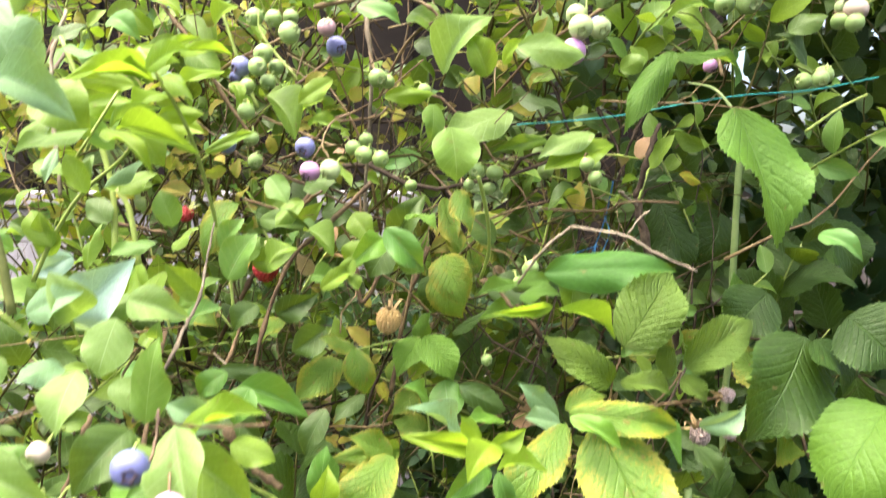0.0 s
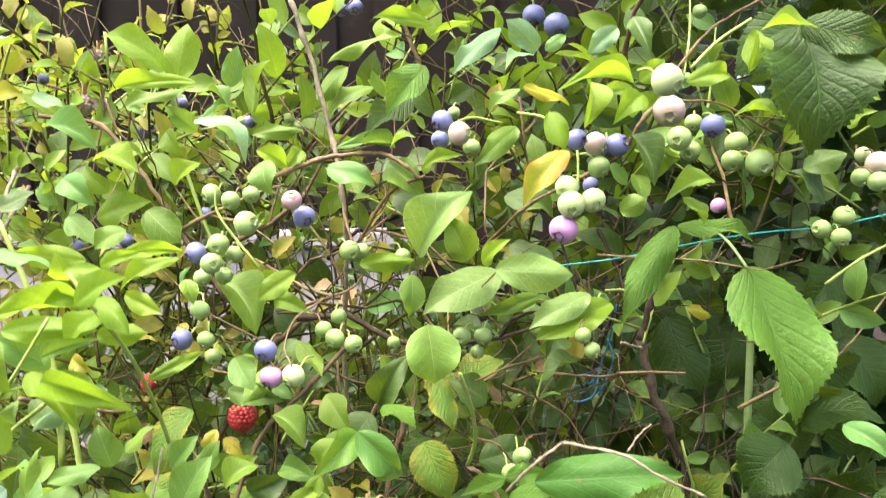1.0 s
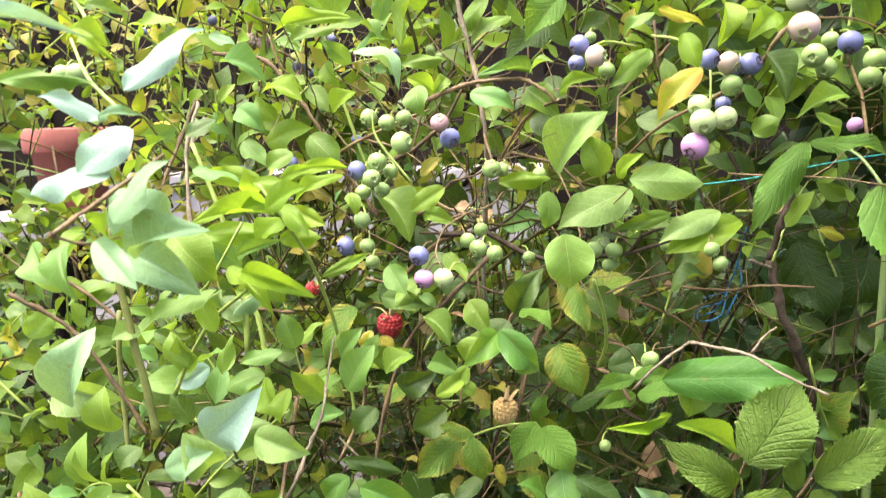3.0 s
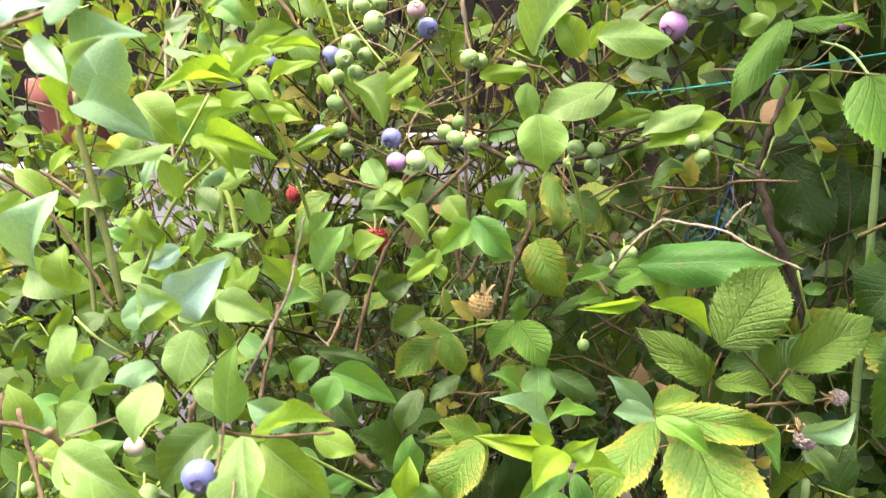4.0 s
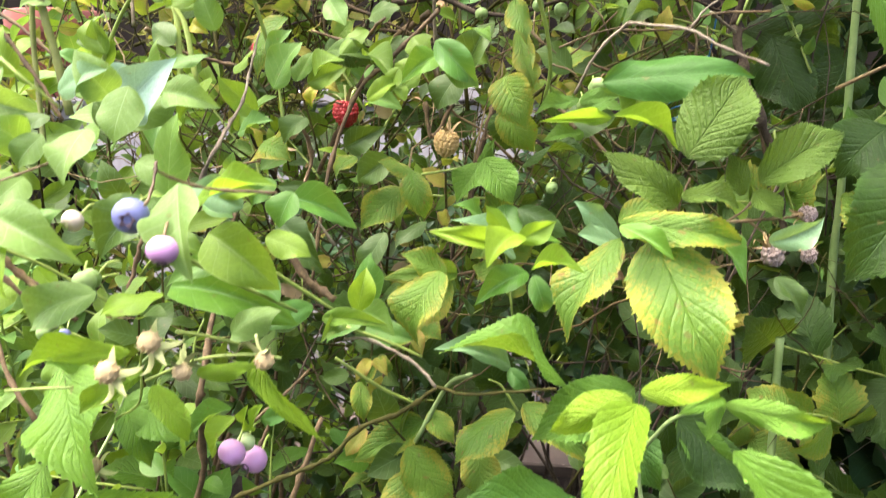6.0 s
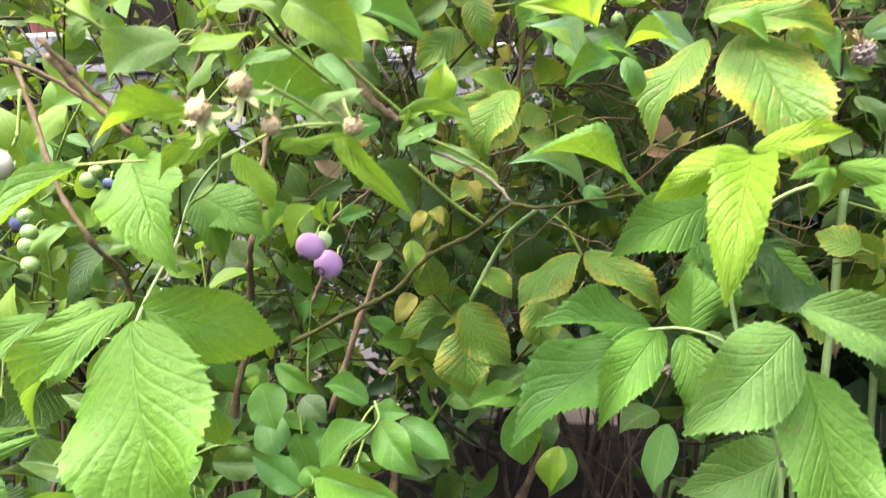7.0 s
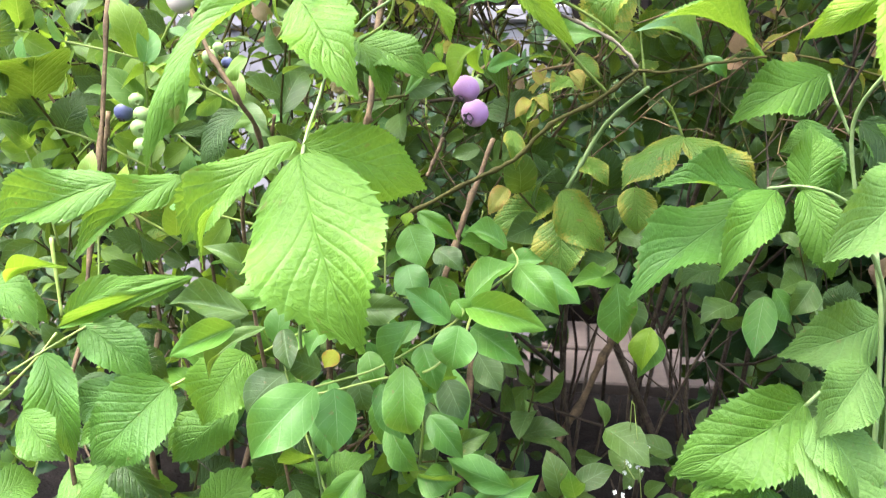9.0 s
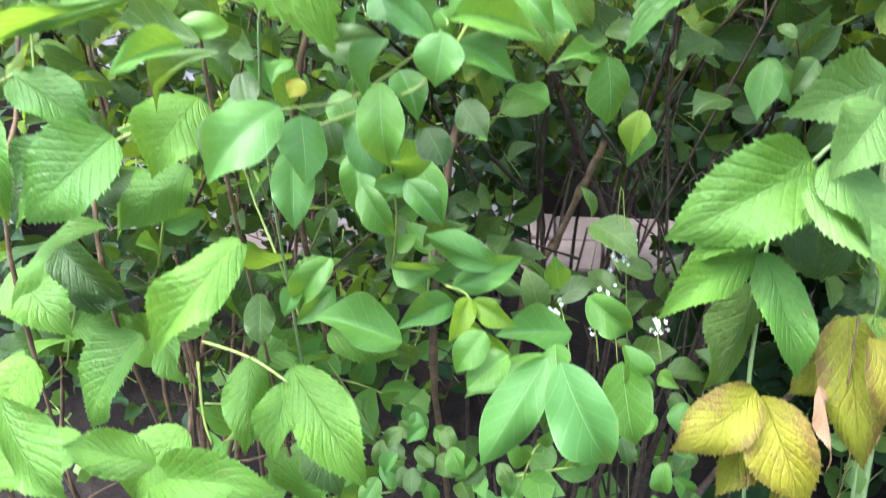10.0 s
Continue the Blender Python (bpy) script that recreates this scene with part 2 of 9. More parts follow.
BARK = rough_material("woody_bark", ((0.3, (0.034, 0.020, 0.011)), (0.5, (0.093, 0.058, 0.030)), (0.7, (0.187, 0.125, 0.068))), 90.0, 0.8, 0.6)
# dark brown bark; on inner wood the colour also paints in shade
DARK_BARK = rough_material("dark_brown_bark", ((0.3, (0.018, 0.012, 0.009)), (0.5, (0.045, 0.032, 0.024)), (0.7, (0.10, 0.075, 0.055))), 90.0, 0.85, 0.6, shine=0.15)
BARK_GREY = rough_material("grey_dead_bark", ((0.3, (0.08, 0.06, 0.045)), (0.5, (0.18, 0.14, 0.10)), (0.7, (0.32, 0.27, 0.20))), 80.0, 0.85, 0.6)
SHOOT = rough_material("green_shoot", ((0.25, (0.14, 0.19, 0.035)), (0.55, (0.23, 0.29, 0.065)), (0.8, (0.33, 0.37, 0.12))), 50.0, 0.5, 0.2)
REDTWIG = rough_material("reddish_twig", ((0.3, (0.05, 0.026, 0.013)), (0.5, (0.115, 0.070, 0.032)), (0.7, (0.21, 0.155, 0.07))), 70.0, 0.55, 0.3)
OLIVE_STEM = rough_material("olive_stem", ((0.25, (0.020, 0.018, 0.005)), (0.5, (0.046, 0.041, 0.011)), (0.75, (0.085, 0.077, 0.022))), 60.0, 0.7, 0.4, shine=0.12)
FRONT_STEM = rough_material("olive_green_stem", ((0.25, (0.075, 0.085, 0.020)), (0.5, (0.125, 0.140, 0.036)), (0.75, (0.19, 0.20, 0.06))), 60.0, 0.6, 0.3)
CANE = rough_material("raspberry_cane_skin", ((0.25, (0.111, 0.170, 0.051)), (0.55, (0.170, 0.234, 0.085)), (0.8, (0.255, 0.297, 0.145))), 40.0, 0.6, 0.3)

GREEN_BERRY = berry_material("unripe_berry_skin", (0.140, 0.222, 0.039), (0.220, 0.312, 0.086), (0.294, 0.383, 0.195), 0.4)
CREAM_BERRY = berry_material("cream_berry_skin", (0.485, 0.359, 0.328), (0.563, 0.515, 0.406), (0.578, 0.515, 0.469), 0.5)
WHITE_BERRY = berry_material("pale_berry_skin", (0.323, 0.406, 0.133), (0.407, 0.485, 0.222), (0.450, 0.515, 0.334), 0.5)
PINK_BERRY = berry_material("blushing_berry_skin", (0.286, 0.118, 0.168), (0.386, 0.353, 0.202), (0.420, 0.302, 0.336), 0.6)
PURPLE_BERRY = berry_material("purple_berry_skin", (0.264, 0.070, 0.237), (0.422, 0.172, 0.361), (0.510, 0.312, 0.532), 0.75)
BLUE_BERRY = berry_material("ripe_berry_skin", (0.03, 0.03, 0.10), (0.09, 0.08, 0.20), (0.19, 0.21, 0.42), 0.75)
GREEN_CALYX = rough_material("green_calyx", ((0.3, (0.20, 0.28, 0.08)), (0.7, (0.36, 0.40, 0.20))), 200.0, 0.6, 0.3)
DARK_CALYX = rough_material("dark_calyx", ((0.3, (0.03, 0.02, 0.03)), (0.7, (0.12, 0.08, 0.10))), 200.0, 0.7, 0.3)
RED_FRUIT = berry_material("red_raspberry_skin", (0.255, 0.005, 0.010), (0.374, 0.013, 0.017), (0.425, 0.060, 0.068), 0.25, 0.4)
TAN_FRUIT = berry_material("dried_raspberry_skin", (0.20, 0.11, 0.035), (0.38, 0.24, 0.085), (0.44, 0.32, 0.15), 0.4, 0.8)
GREY_FRUIT = berry_material("withered_raspberry_skin", (0.12, 0.08, 0.08), (0.28, 0.20, 0.18), (0.38, 0.30, 0.27), 0.5, 0.85)
SEPAL = rough_material("pale_sepal", ((0.3, (0.27, 0.31, 0.10)), (0.7, (0.45, 0.43, 0.21))), 150.0, 0.7, 0.3)
DRY_SEPAL = rough_material("dry_sepal", ((0.3, (0.22, 0.12, 0.05)), (0.7, (0.46, 0.34, 0.18))), 150.0, 0.8, 0.3)
TWINE = rough_material("teal_plastic_twine", ((0.3, (0.01, 0.16, 0.15)), (0.7, (0.03, 0.30, 0.28))), 300.0, 0.4, 0.2)
NET = rough_material("blue_plastic_cord", ((0.3, (0.012, 0.08, 0.20)), (0.7, (0.03, 0.16, 0.34))), 300.0, 0.4, 0.2)
TERRACOTTA = rough_material("terracotta", ((0.25, (0.17, 0.05, 0.042)), (0.55, (0.25, 0.078, 0.066)), (0.8, (0.35, 0.15, 0.12))), 14.0, 0.8, 0.3)
SOIL = rough_material("dark_garden_soil", ((0.25, (0.006, 0.005, 0.005)), (0.55, (0.016, 0.012, 0.011)), (0.8, (0.045, 0.034, 0.028))), 22.0, 0.95, 0.9, 0.02, shine=0.1)
PAVING = rough_material("pinkish_paving", ((0.25, (0.045, 0.033, 0.030)), (0.55, (0.075, 0.056, 0.050)), (0.8, (0.115, 0.09, 0.082))), 9.0, 0.85, 0.5, 0.004)
WALLSTONE = rough_material("pale_garden_wall", ((0.25, (0.16, 0.145, 0.165)), (0.55, (0.24, 0.22, 0.245)), (0.8, (0.33, 0.31, 0.335))), 7.0, 0.9, 0.6, 0.006)
DARKWOOD = rough_material("near_black_boards", ((0.25, (0.006, 0.004, 0.004)), (0.55, (0.012, 0.009, 0.008)), (0.8, (0.026, 0.020, 0.018))), 8.0, 0.8, 0.5, 0.004, shine=0.1)
HULL_CORE = rough_material("picked_fruit_core", ((0.3, (0.378, 0.261, 0.117)), (0.7, (0.576, 0.450, 0.279))), 120.0, 0.7, 0.4)
WHITE_PETAL = rough_material("white_petal", ((0.3, (0.66, 0.66, 0.58)), (0.7, (0.8, 0.8, 0.76))), 200.0, 0.6, 0.1)


# ---- shapes ----
def part(name, mesh, material, parent, label=""):
    if isinstance(mesh, bmesh.types.BMesh):
        data = bpy.data.meshes.new(name)
        mesh.to_mesh(data)
        mesh.free()
        mesh = data
    if material and not mesh.materials:
        mesh.materials.append(material)
    ob = new(name, mesh)
    ob.parent = parent
    return tagged(ob, label)


def thing(name, label, category, at=(0, 0, 0), group="", kind=""):
    ob = new(name)
    ob.location = at
    ob.empty_display_size = 0.05
    return tagged(ob, label, category, group, kind)


def mesh_from(name, verts, faces, uvs=None, smooth=True):
    me = bpy.data.meshes.new(name)
    me.from_pydata([tuple(map(float, v)) for v in verts], [], [tuple(map(int, f)) for f in faces])
    if uvs is not None:
        layer = me.uv_layers.new(name="UVMap")
        idx = np.empty(len(me.loops), dtype=np.int32)
        me.loops.foreach_get("vertex_index", idx)
        layer.data.foreach_set("uv", np.asarray(uvs, dtype=np.float32)[idx].ravel())
    if smooth:
        me.polygons.foreach_set("use_smooth", [True] * len(me.polygons))
    return me


def leaf_shape(kind, rows, cols, bend, fold, wave, seed):
    """Vertices, faces and uv of a leaf one long (along y) and one wide, its base and tip on the y axis, its upper face to +z."""
    rng = random.Random(seed)
    ph, lean, skew = rng.uniform(0, 6.28), rng.uniform(-0.06, 0.06), rng.uniform(-0.04, 0.04)
    widest = (0.42 if kind == "rasp" else 0.45) * rng.uniform(0.9, 1.1)
    foot, point = (0.55, 1.2) if kind == "rasp" else (0.62, 1.02)
    foot, point = foot * rng.uniform(0.9, 1.12), point * rng.uniform(0.9, 1.12)
    nick = rng.uniform(0.25, 0.85)
    verts, uvs, faces = [], [], []
    for i in range(rows + 1):
        v = i / rows
        s = (widest - v) / widest if v < widest else (v - widest) / (1 - widest)
        h = 0.5 * max(0.0, 1 - s * s) ** foot if v < widest else 0.5 * max(0.0, 1 - s ** 2.1) ** point * (1 - (0.4 if kind == "rasp" else 0.25) * s ** 4)
        if kind == "lobed":
            h *= 1 + 0.13 * math.cos(15.0 * v - 3.6)
        teeth = [rng.uniform(0.55, 1.25) for _ in range(2)]
        for j in range(cols + 1):
            u = 2 * j / cols - 1
            x = u * h * (1 + (skew if u > 0 else -skew) + 0.03 * math.sin(9 * v + ph * (2 if u > 0 else 3)))
            y = v
            if kind == "rasp" and abs(u) == 1 and 0 < i < rows:
                size = 0.066 if i % 4 == 1 else 0.034 if i % 2 else -0.016
                x += math.copysign(size * teeth[u > 0] * (0.5 + h) * 60 / max(rows, 38), u)
                y += 0.013 if i % 2 else -0.004
            if kind == "blue" and abs(u) == 1 and seed % 3 == 0:
                x *= 1 - 0.10 * math.exp(-((v - nick) / 0.035) ** 2) * (1 if u > 0 else 0)
            z = bend * 4 * v * (1 - v) + 0.5 * fold * (abs(u) ** 0.8 * h) * 2 * math.sin(math.pi * v) ** 0.5
            z += wave * math.sin(5.2 * v + ph + (0.9 if u > 0 else 0)) * u * u * h * 2
            z += 0.25 * wave * math.sin(13 * v + 2 * ph * (1 if u > 0 else 1.6)) * abs(u) ** 3 * h * 2
            z -= (0.6 + 1.8 * abs(bend)) * max(0.0, v - 0.68) ** 2
            if kind == "rasp":
                z += 0.014 * (abs(math.sin(math.pi * 9 * (v - 0.34 * abs(u) ** 0.8))) ** 0.7 - 0.5) * (1 - 0.6 * abs(u) ** 4) * (0.3 + abs(u)) * min(1, h * 4)
            x += lean * 4 * v * (1 - v)
            verts.append((x, y, z))
            uvs.append((0.5 + 0.5 * u, v))
    for i in range(rows):
        for j in range(cols):
            a = i * (cols + 1) + j
            faces.append((a, a + 1, a + cols + 2, a + cols + 1))
    return np.array(verts), np.array(faces), np.array(uvs)


LEAF_SHAPES = {}
for k in range(8):
    LEAF_SHAPES["blue", k] = leaf_shape("blue", 24, 10, (0.06, 0.11, 0.16, -0.03, 0.09, 0.13, 0.04, 0.2)[k], (0.36, 0.22, 0.45, 0.3, -0.1, 0.5, 0.1, 0.26)[k], 0.12, 10 + k)
    LEAF_SHAPES["rasp", k] = leaf_shape("rasp", 64, 12, (0.06, 0.11, 0.15, 0.03, 0.09, 0.18, 0.07, 0.12)[k], (0.14, 0.22, 0.05, 0.28, 0.1, 0.18, -0.08, 0.2)[k], 0.12, 30 + k)
    LEAF_SHAPES["far_blue", k] = leaf_shape("blue", 8, 4, (0.03, 0.07, 0.11, -0.04, 0.05, 0.09, 0.02, 0.14)[k], 0.2, 0.05, 50 + k)
    LEAF_SHAPES["far_rasp", k] = leaf_shape("rasp", 18, 4, (0.04, 0.09, 0.13, 0.02, 0.07, 0.17, 0.05, 0.1)[k], 0.15, 0.06, 70 + k)
    LEAF_SHAPES["ivy", k] = leaf_shape("lobed", 10, 4, 0.05, 0.1, 0.05, 90 + k)
LEAF_MESHES = {}


def leaf_mesh(kind, k, material):
    if (kind, k, material.name) not in LEAF_MESHES:
        me = mesh_from(kind + "_leaf", *LEAF_SHAPES[kind, k])
        me.materials.append(material)
        LEAF_MESHES[kind, k, material.name] = me
    return LEAF_MESHES[kind, k, material.name]


# leaf faces are turned towards the camera's side and tilted up
CAMERA_SIDE = Vector((0.0, -0.84, 0.54)).normalized()
LEAF_COUNT = [0]


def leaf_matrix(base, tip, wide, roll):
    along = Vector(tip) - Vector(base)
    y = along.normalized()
    n = CAMERA_SIDE - y * CAMERA_SIDE.dot(y)
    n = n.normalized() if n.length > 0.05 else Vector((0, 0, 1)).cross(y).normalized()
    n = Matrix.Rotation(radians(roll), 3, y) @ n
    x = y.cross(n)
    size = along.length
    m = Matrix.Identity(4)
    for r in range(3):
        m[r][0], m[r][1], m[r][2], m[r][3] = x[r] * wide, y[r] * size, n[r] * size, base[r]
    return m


def leaf(plant, kind, material, base, tip, wide, roll=0.0, shape=None):
    """One leaf of a plant, from its base to its tip, both in the world."""
    LEAF_COUNT[0] += 1
    k = (LEAF_COUNT[0] * 5 + LEAF_COUNT[0] // 7) % 8 if shape is None else shape
    twist = 14 * math.sin(LEAF_COUNT[0] * 2.399) if shape is None else 0.0
    roll, wide = roll + twist, wide * (0.91 if kind == "blue" else 0.89) / math.cos(radians(twist))
    ob = part("leaflet" if kind == "rasp" else "leaf", leaf_mesh(kind, k, material), None, plant)
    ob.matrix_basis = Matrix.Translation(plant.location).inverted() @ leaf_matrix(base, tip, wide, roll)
    return ob


def tube_arrays(points, r0, r1, sides=6, steps=4, wobble=0.0, seed=0, knots=0):
    """A tapered, slightly knotty tube along a smooth curve through the points; knots: rings from one swollen node to the next."""
    rng = random.Random(seed)
    pts = [Vector(p) for p in points]
    if len(pts) == 2:
        pts = [pts[0], pts[0].lerp(pts[1], 0.5), pts[1]]
    ext = [pts[0] * 2 - pts[1]] + pts + [pts[-1] * 2 - pts[-2]]
    path = []
    for i in range(1, len(ext) - 2):
        a, b, c, d = ext[i - 1:i + 3]
        for s in range(steps):
            q = s / steps
            path.append(0.5 * (2 * b + (c - a) * q + (2 * a - 5 * b + 4 * c - d) * q * q + (3 * b - a - 3 * c + d) * q ** 3))
    path.append(pts[-1])
    verts, faces = [], []
    up = Vector((0.31, 0.2, 0.93))
    n = len(path)
    for i, p in enumerate(path):
        way = (path[min(i + 1, n - 1)] - path[max(i - 1, 0)]).normalized()
        x = way.cross(up)
        x = x.normalized() if x.length > 1e-4 else Vector((1, 0, 0))
        y = way.cross(x)
        r = (r0 + (r1 - r0) * i / (n - 1)) * (1 + rng.uniform(-wobble, wobble))
        if knots and 0 < i < n - 1:
            p = p + (x * rng.gauss(0, 0.2) + y * rng.gauss(0, 0.2)) * r
            r *= 1.35 if i % knots == seed % knots else 0.92
        for k in range(sides):
            ang = 2 * math.pi * k / sides
            verts.append(p + (x * math.cos(ang) + y * math.sin(ang)) * r)
    for i in range(n - 1):
        for k in range(sides):
            a, b = i * sides + k, i * sides + (k + 1) % sides
            faces.append((a, b, b + sides, a + sides))
    faces.append(tuple(range(sides - 1, -1, -1)))
    faces.append(tuple((n - 1) * sides + k for k in range(sides)))
    return verts, faces


STEM_COUNT = [0]


def stem(plant, material, r0, r1, *points, name="stem", label=""):
    STEM_COUNT[0] += 1
    woody = material in (BARK, DARK_BARK, BARK_GREY, REDTWIG, OLIVE_STEM) and name == "stem"
    v, f = tube_arrays(points, r0 * (0.85 if woody else 1.0), r1 * (0.85 if woody else 1.0), 8, 7 if woody else 5, 0.12 if woody else 0.06, STEM_COUNT[0], 5 if woody else 0)
    ob = part(name, mesh_from(name, v, f), material, plant, label)
    ob.matrix_basis = Matrix.Translation(plant.location).inverted()
    return ob


def berry_meshes():
    """A berry of radius one with its crown to +z, and the five-lobed crown itself."""
    verts, faces = [], []
    rings, seg = 11, 16
    for i in range(rings + 1):
        a = math.pi * i / rings
        r, z = math.sin(a), math.cos(a) * 0.9
        if i < 2:
            z, r = 0.78, r * 0.95
        for k in range(seg):
            b = 2 * math.pi * k / seg
            verts.append((r * math.cos(b) * (1 + 0.02 * math.sin(3 * b)), r * math.sin(b), z + 0.012 * math.sin(2 * b)))
    for i in range(rings):
        for k in range(seg):
            faces.append((i * seg + k, (i + 1) * seg + k, (i + 1) * seg + (k + 1) % seg, i * seg + (k + 1) % seg))
    body = mesh_from("berry", verts, faces)
    verts, faces = [], []
    n = 20
    for k in range(n):
        b = 2 * math.pi * k / n
        lobe = 0.5 + 0.5 * math.cos(5 * b)
        for r, z in ((0.20, 0.76), (0.27, 0.86), (0.28 + 0.22 * lobe, 0.87 + 0.13 * lobe), (0.30, 0.80)):
            verts.append((r * math.cos(b), r * math.sin(b), z))
    for k in range(n):
        c = (k + 1) % n
        for i in range(3):
            faces.append((k * 4 + i, c * 4 + i, c * 4 + i + 1, k * 4 + i + 1))
    faces.append(tuple(k * 4 for k in range(n)))
    crown = mesh_from("calyx", verts, faces)
    return body, crown


BERRY_BODY, BERRY_CROWN = berry_meshes()
BERRY_MESHES = {}


def berry(bush, skin, at, radius, crown_way):
    """A blueberry on its short stalk, its crown turned towards crown_way."""
    if skin.name not in BERRY_MESHES:
        body, crown = BERRY_BODY.copy(), BERRY_CROWN.copy()
        body.materials.append(skin)
        crown.materials.append(DARK_CALYX if skin in (BLUE_BERRY, PURPLE_BERRY) else GREEN_CALYX)
        BERRY_MESHES[skin.name] = body, crown
    body, crown = BERRY_MESHES[skin.name]
    ob = part("berry", body, None, bush)
    crown_way = (Vector(crown_way) + Vector((0.45 * math.sin(at[0] * 1371 + at[2] * 311), 0.05, 0.4 * math.sin(at[2] * 1733 + at[1] * 97)))).normalized()
    turn = crown_way.to_track_quat("Z", "Y").to_matrix().to_4x4()
    ob.matrix_basis = Matrix.Translation(Vector(at) - bush.location) @ turn @ Matrix.Scale(radius, 4)
    part("calyx", crown, None, ob)
    back = Vector(at) - Vector(crown_way) * radius * 0.88
    side = 0.007 * math.sin(at[0] * 911 + at[2] * 577)
    stem(bush, SHOOT if int(at[0] * 1000) % 3 else REDTWIG, 0.0006, 0.0007, back, back + Vector((side * 0.4, 0.006, 0.004)), back + Vector((side, 0.012, 0.004)), name="stalk")
    return ob


def ball(verts, faces, at, r, seg=7, rings=5):
    start = len(verts)
    for i in range(rings + 1):
        a = math.pi * i / rings
        for k in range(seg):
            b = 2 * math.pi * (k + 0.5 * (i % 2)) / seg
            verts.append((at[0] + r * math.sin(a) * math.cos(b), at[1] + r * math.sin(a) * math.sin(b), at[2] + r * math.cos(a)))
    for i in range(rings):
        for k in range(seg):
            a, b = start + i * seg + k, start + i * seg + (k + 1) % seg
            faces.append((a, a + seg, b + seg, b))


def drupelets(kind):
    """The fruit one across: rows of round drupelets on a blunt cone, its stalk end at +z."""
    rng = random.Random(7)
    verts, faces = [], []
    if kind == "hull":
        ball(verts, faces, (0, 0, 0.12), 0.42, 12, 8)
        for k in range(26):
            b, z = k * 2.4, 0.4 - 0.62 * k / 26
            r = math.sqrt(max(0.0, 0.43 ** 2 - (z - 0.12) ** 2))
            ball(verts, faces, (r * math.cos(b), r * math.sin(b), z), 0.06, 5, 3)
        return mesh_from("core", verts, faces)
    rows = ((0.38, 0.31, 12), (0.26, 0.40, 15), (0.12, 0.44, 17), (-0.03, 0.45, 17), (-0.18, 0.41, 16), (-0.32, 0.33, 13), (-0.43, 0.22, 9), (-0.51, 0.08, 4))
    for i, (z, r, n) in enumerate(rows):
        for k in range(n):
            b = 2 * math.pi * (k + 0.5 * (i % 2)) / n
            s = 0.118 * rng.uniform(0.88, 1.08)
            if kind == "grey":
                s *= rng.uniform(0.6, 1.1)
                r2 = r * rng.uniform(0.7, 1.05)
            else:
                r2 = r
            ball(verts, faces, (r2 * math.cos(b), r2 * math.sin(b), z + rng.uniform(-0.02, 0.02)), s, 8, 5)
    return mesh_from("drupelets", verts, faces)


def sepals(open_by):
    """Five pointed sepals round the stalk end, and the stalk."""
    verts, faces = [], []
    for k in range(5):
        b = 2 * math.pi * k / 5 + 0.2
        out, side = Vector((math.cos(b), math.sin(b), 0)), Vector((-math.sin(b), math.cos(b), 0))
        start = len(verts)
        for i in range(6):
            q = i / 5
            w = (0.15 * (1 - q) ** 0.9) * (0.8 + 0.5 * q)
            c = out * (0.12 + 0.62 * q) + Vector((0, 0, 0.42 + open_by * q + (0.30 * math.sin(3.1 * q) + 0.25 * q * q) * (1.1, -0.7, 0.6, -0.3, 1.4)[k]))
            for s in (-1, 0, 1):
                verts.append(c + side * (w * s) + Vector((0, 0, 0.05 * abs(s))))
        for i in range(5):
            for s in range(2):
                a = start + i * 3 + s
                faces.append((a, a + 1, a + 4, a + 3))
    v, f = tube_arrays(((0, 0, 0.36), (0.03, 0.02, 0.7), (0.0, 0.06, 1.1)), 0.06, 0.05, 6, 3)
    start = len(verts)
    verts += v
    faces += [tuple(i + start for i in q) for q in f]
    return mesh_from("calyx", verts, faces)


FRUIT = {}
for kind, skin, hull, opening in (("red", RED_FRUIT, SEPAL, 0.1), ("tan", TAN_FRUIT, DRY_SEPAL, -0.05), ("grey", GREY_FRUIT, DRY_SEPAL, 0.2), ("hull", HULL_CORE, SEPAL, 0.05)):
    fruit_mesh, hull_mesh = drupelets(kind), sepals(opening)
    fruit_mesh.materials.append(skin)
    hull_mesh.materials.append(hull)
    FRUIT[kind] = fruit_mesh, hull_mesh
FRUIT_LABEL = {"red": "ripe red raspberry", "tan": "tan dried raspberry", "grey": "withered greyish raspberry", "hull": "small picked core with pale spread sepals"}


def raspberry(cane, kind, at, size, stalk_way):
    """A raspberry that hangs from a stalk in the direction stalk_way."""
    fruit_mesh, hull_mesh = FRUIT[kind]
    ob = part("raspberry", fruit_mesh, None, cane, FRUIT_LABEL[kind])
    turn = Vector(stalk_way).to_track_quat("Z", "Y").to_matrix().to_4x4()
    ob.matrix_basis = Matrix.Translation(Vector(at) - cane.location) @ turn @ Matrix.Scale(size, 4)
    hull = part("calyx", hull_mesh, None, ob)
    if kind == "hull":
        hull.scale = (1.5, 1.5, 1.25)
    return ob


# ---- the setting ----
def grid_sheet(name, x0, x1, y0, y1, z, nx, ny, rough, seed):
    verts, faces = [], []
    for j in range(ny + 1):
        for i in range(nx + 1):
            x, y = x0 + (x1 - x0) * i / nx, y0 + (y1 - y0) * j / ny
            edge = i in (0, nx) or j in (0, ny)
            verts.append((x, y, z + (0 if edge else rough * noise.noise(Vector((x * 3.1 + seed, y * 3.1, 0.5))) + 0.4 * rough * noise.noise(Vector((x * 14, y * 14, seed))))))
    for j in range(ny):
        for i in range(nx):
            a = j * (nx + 1) + i
            faces.append((a, a + 1, a + nx + 2, a + nx + 1))
    return mesh_from(name, verts, faces)


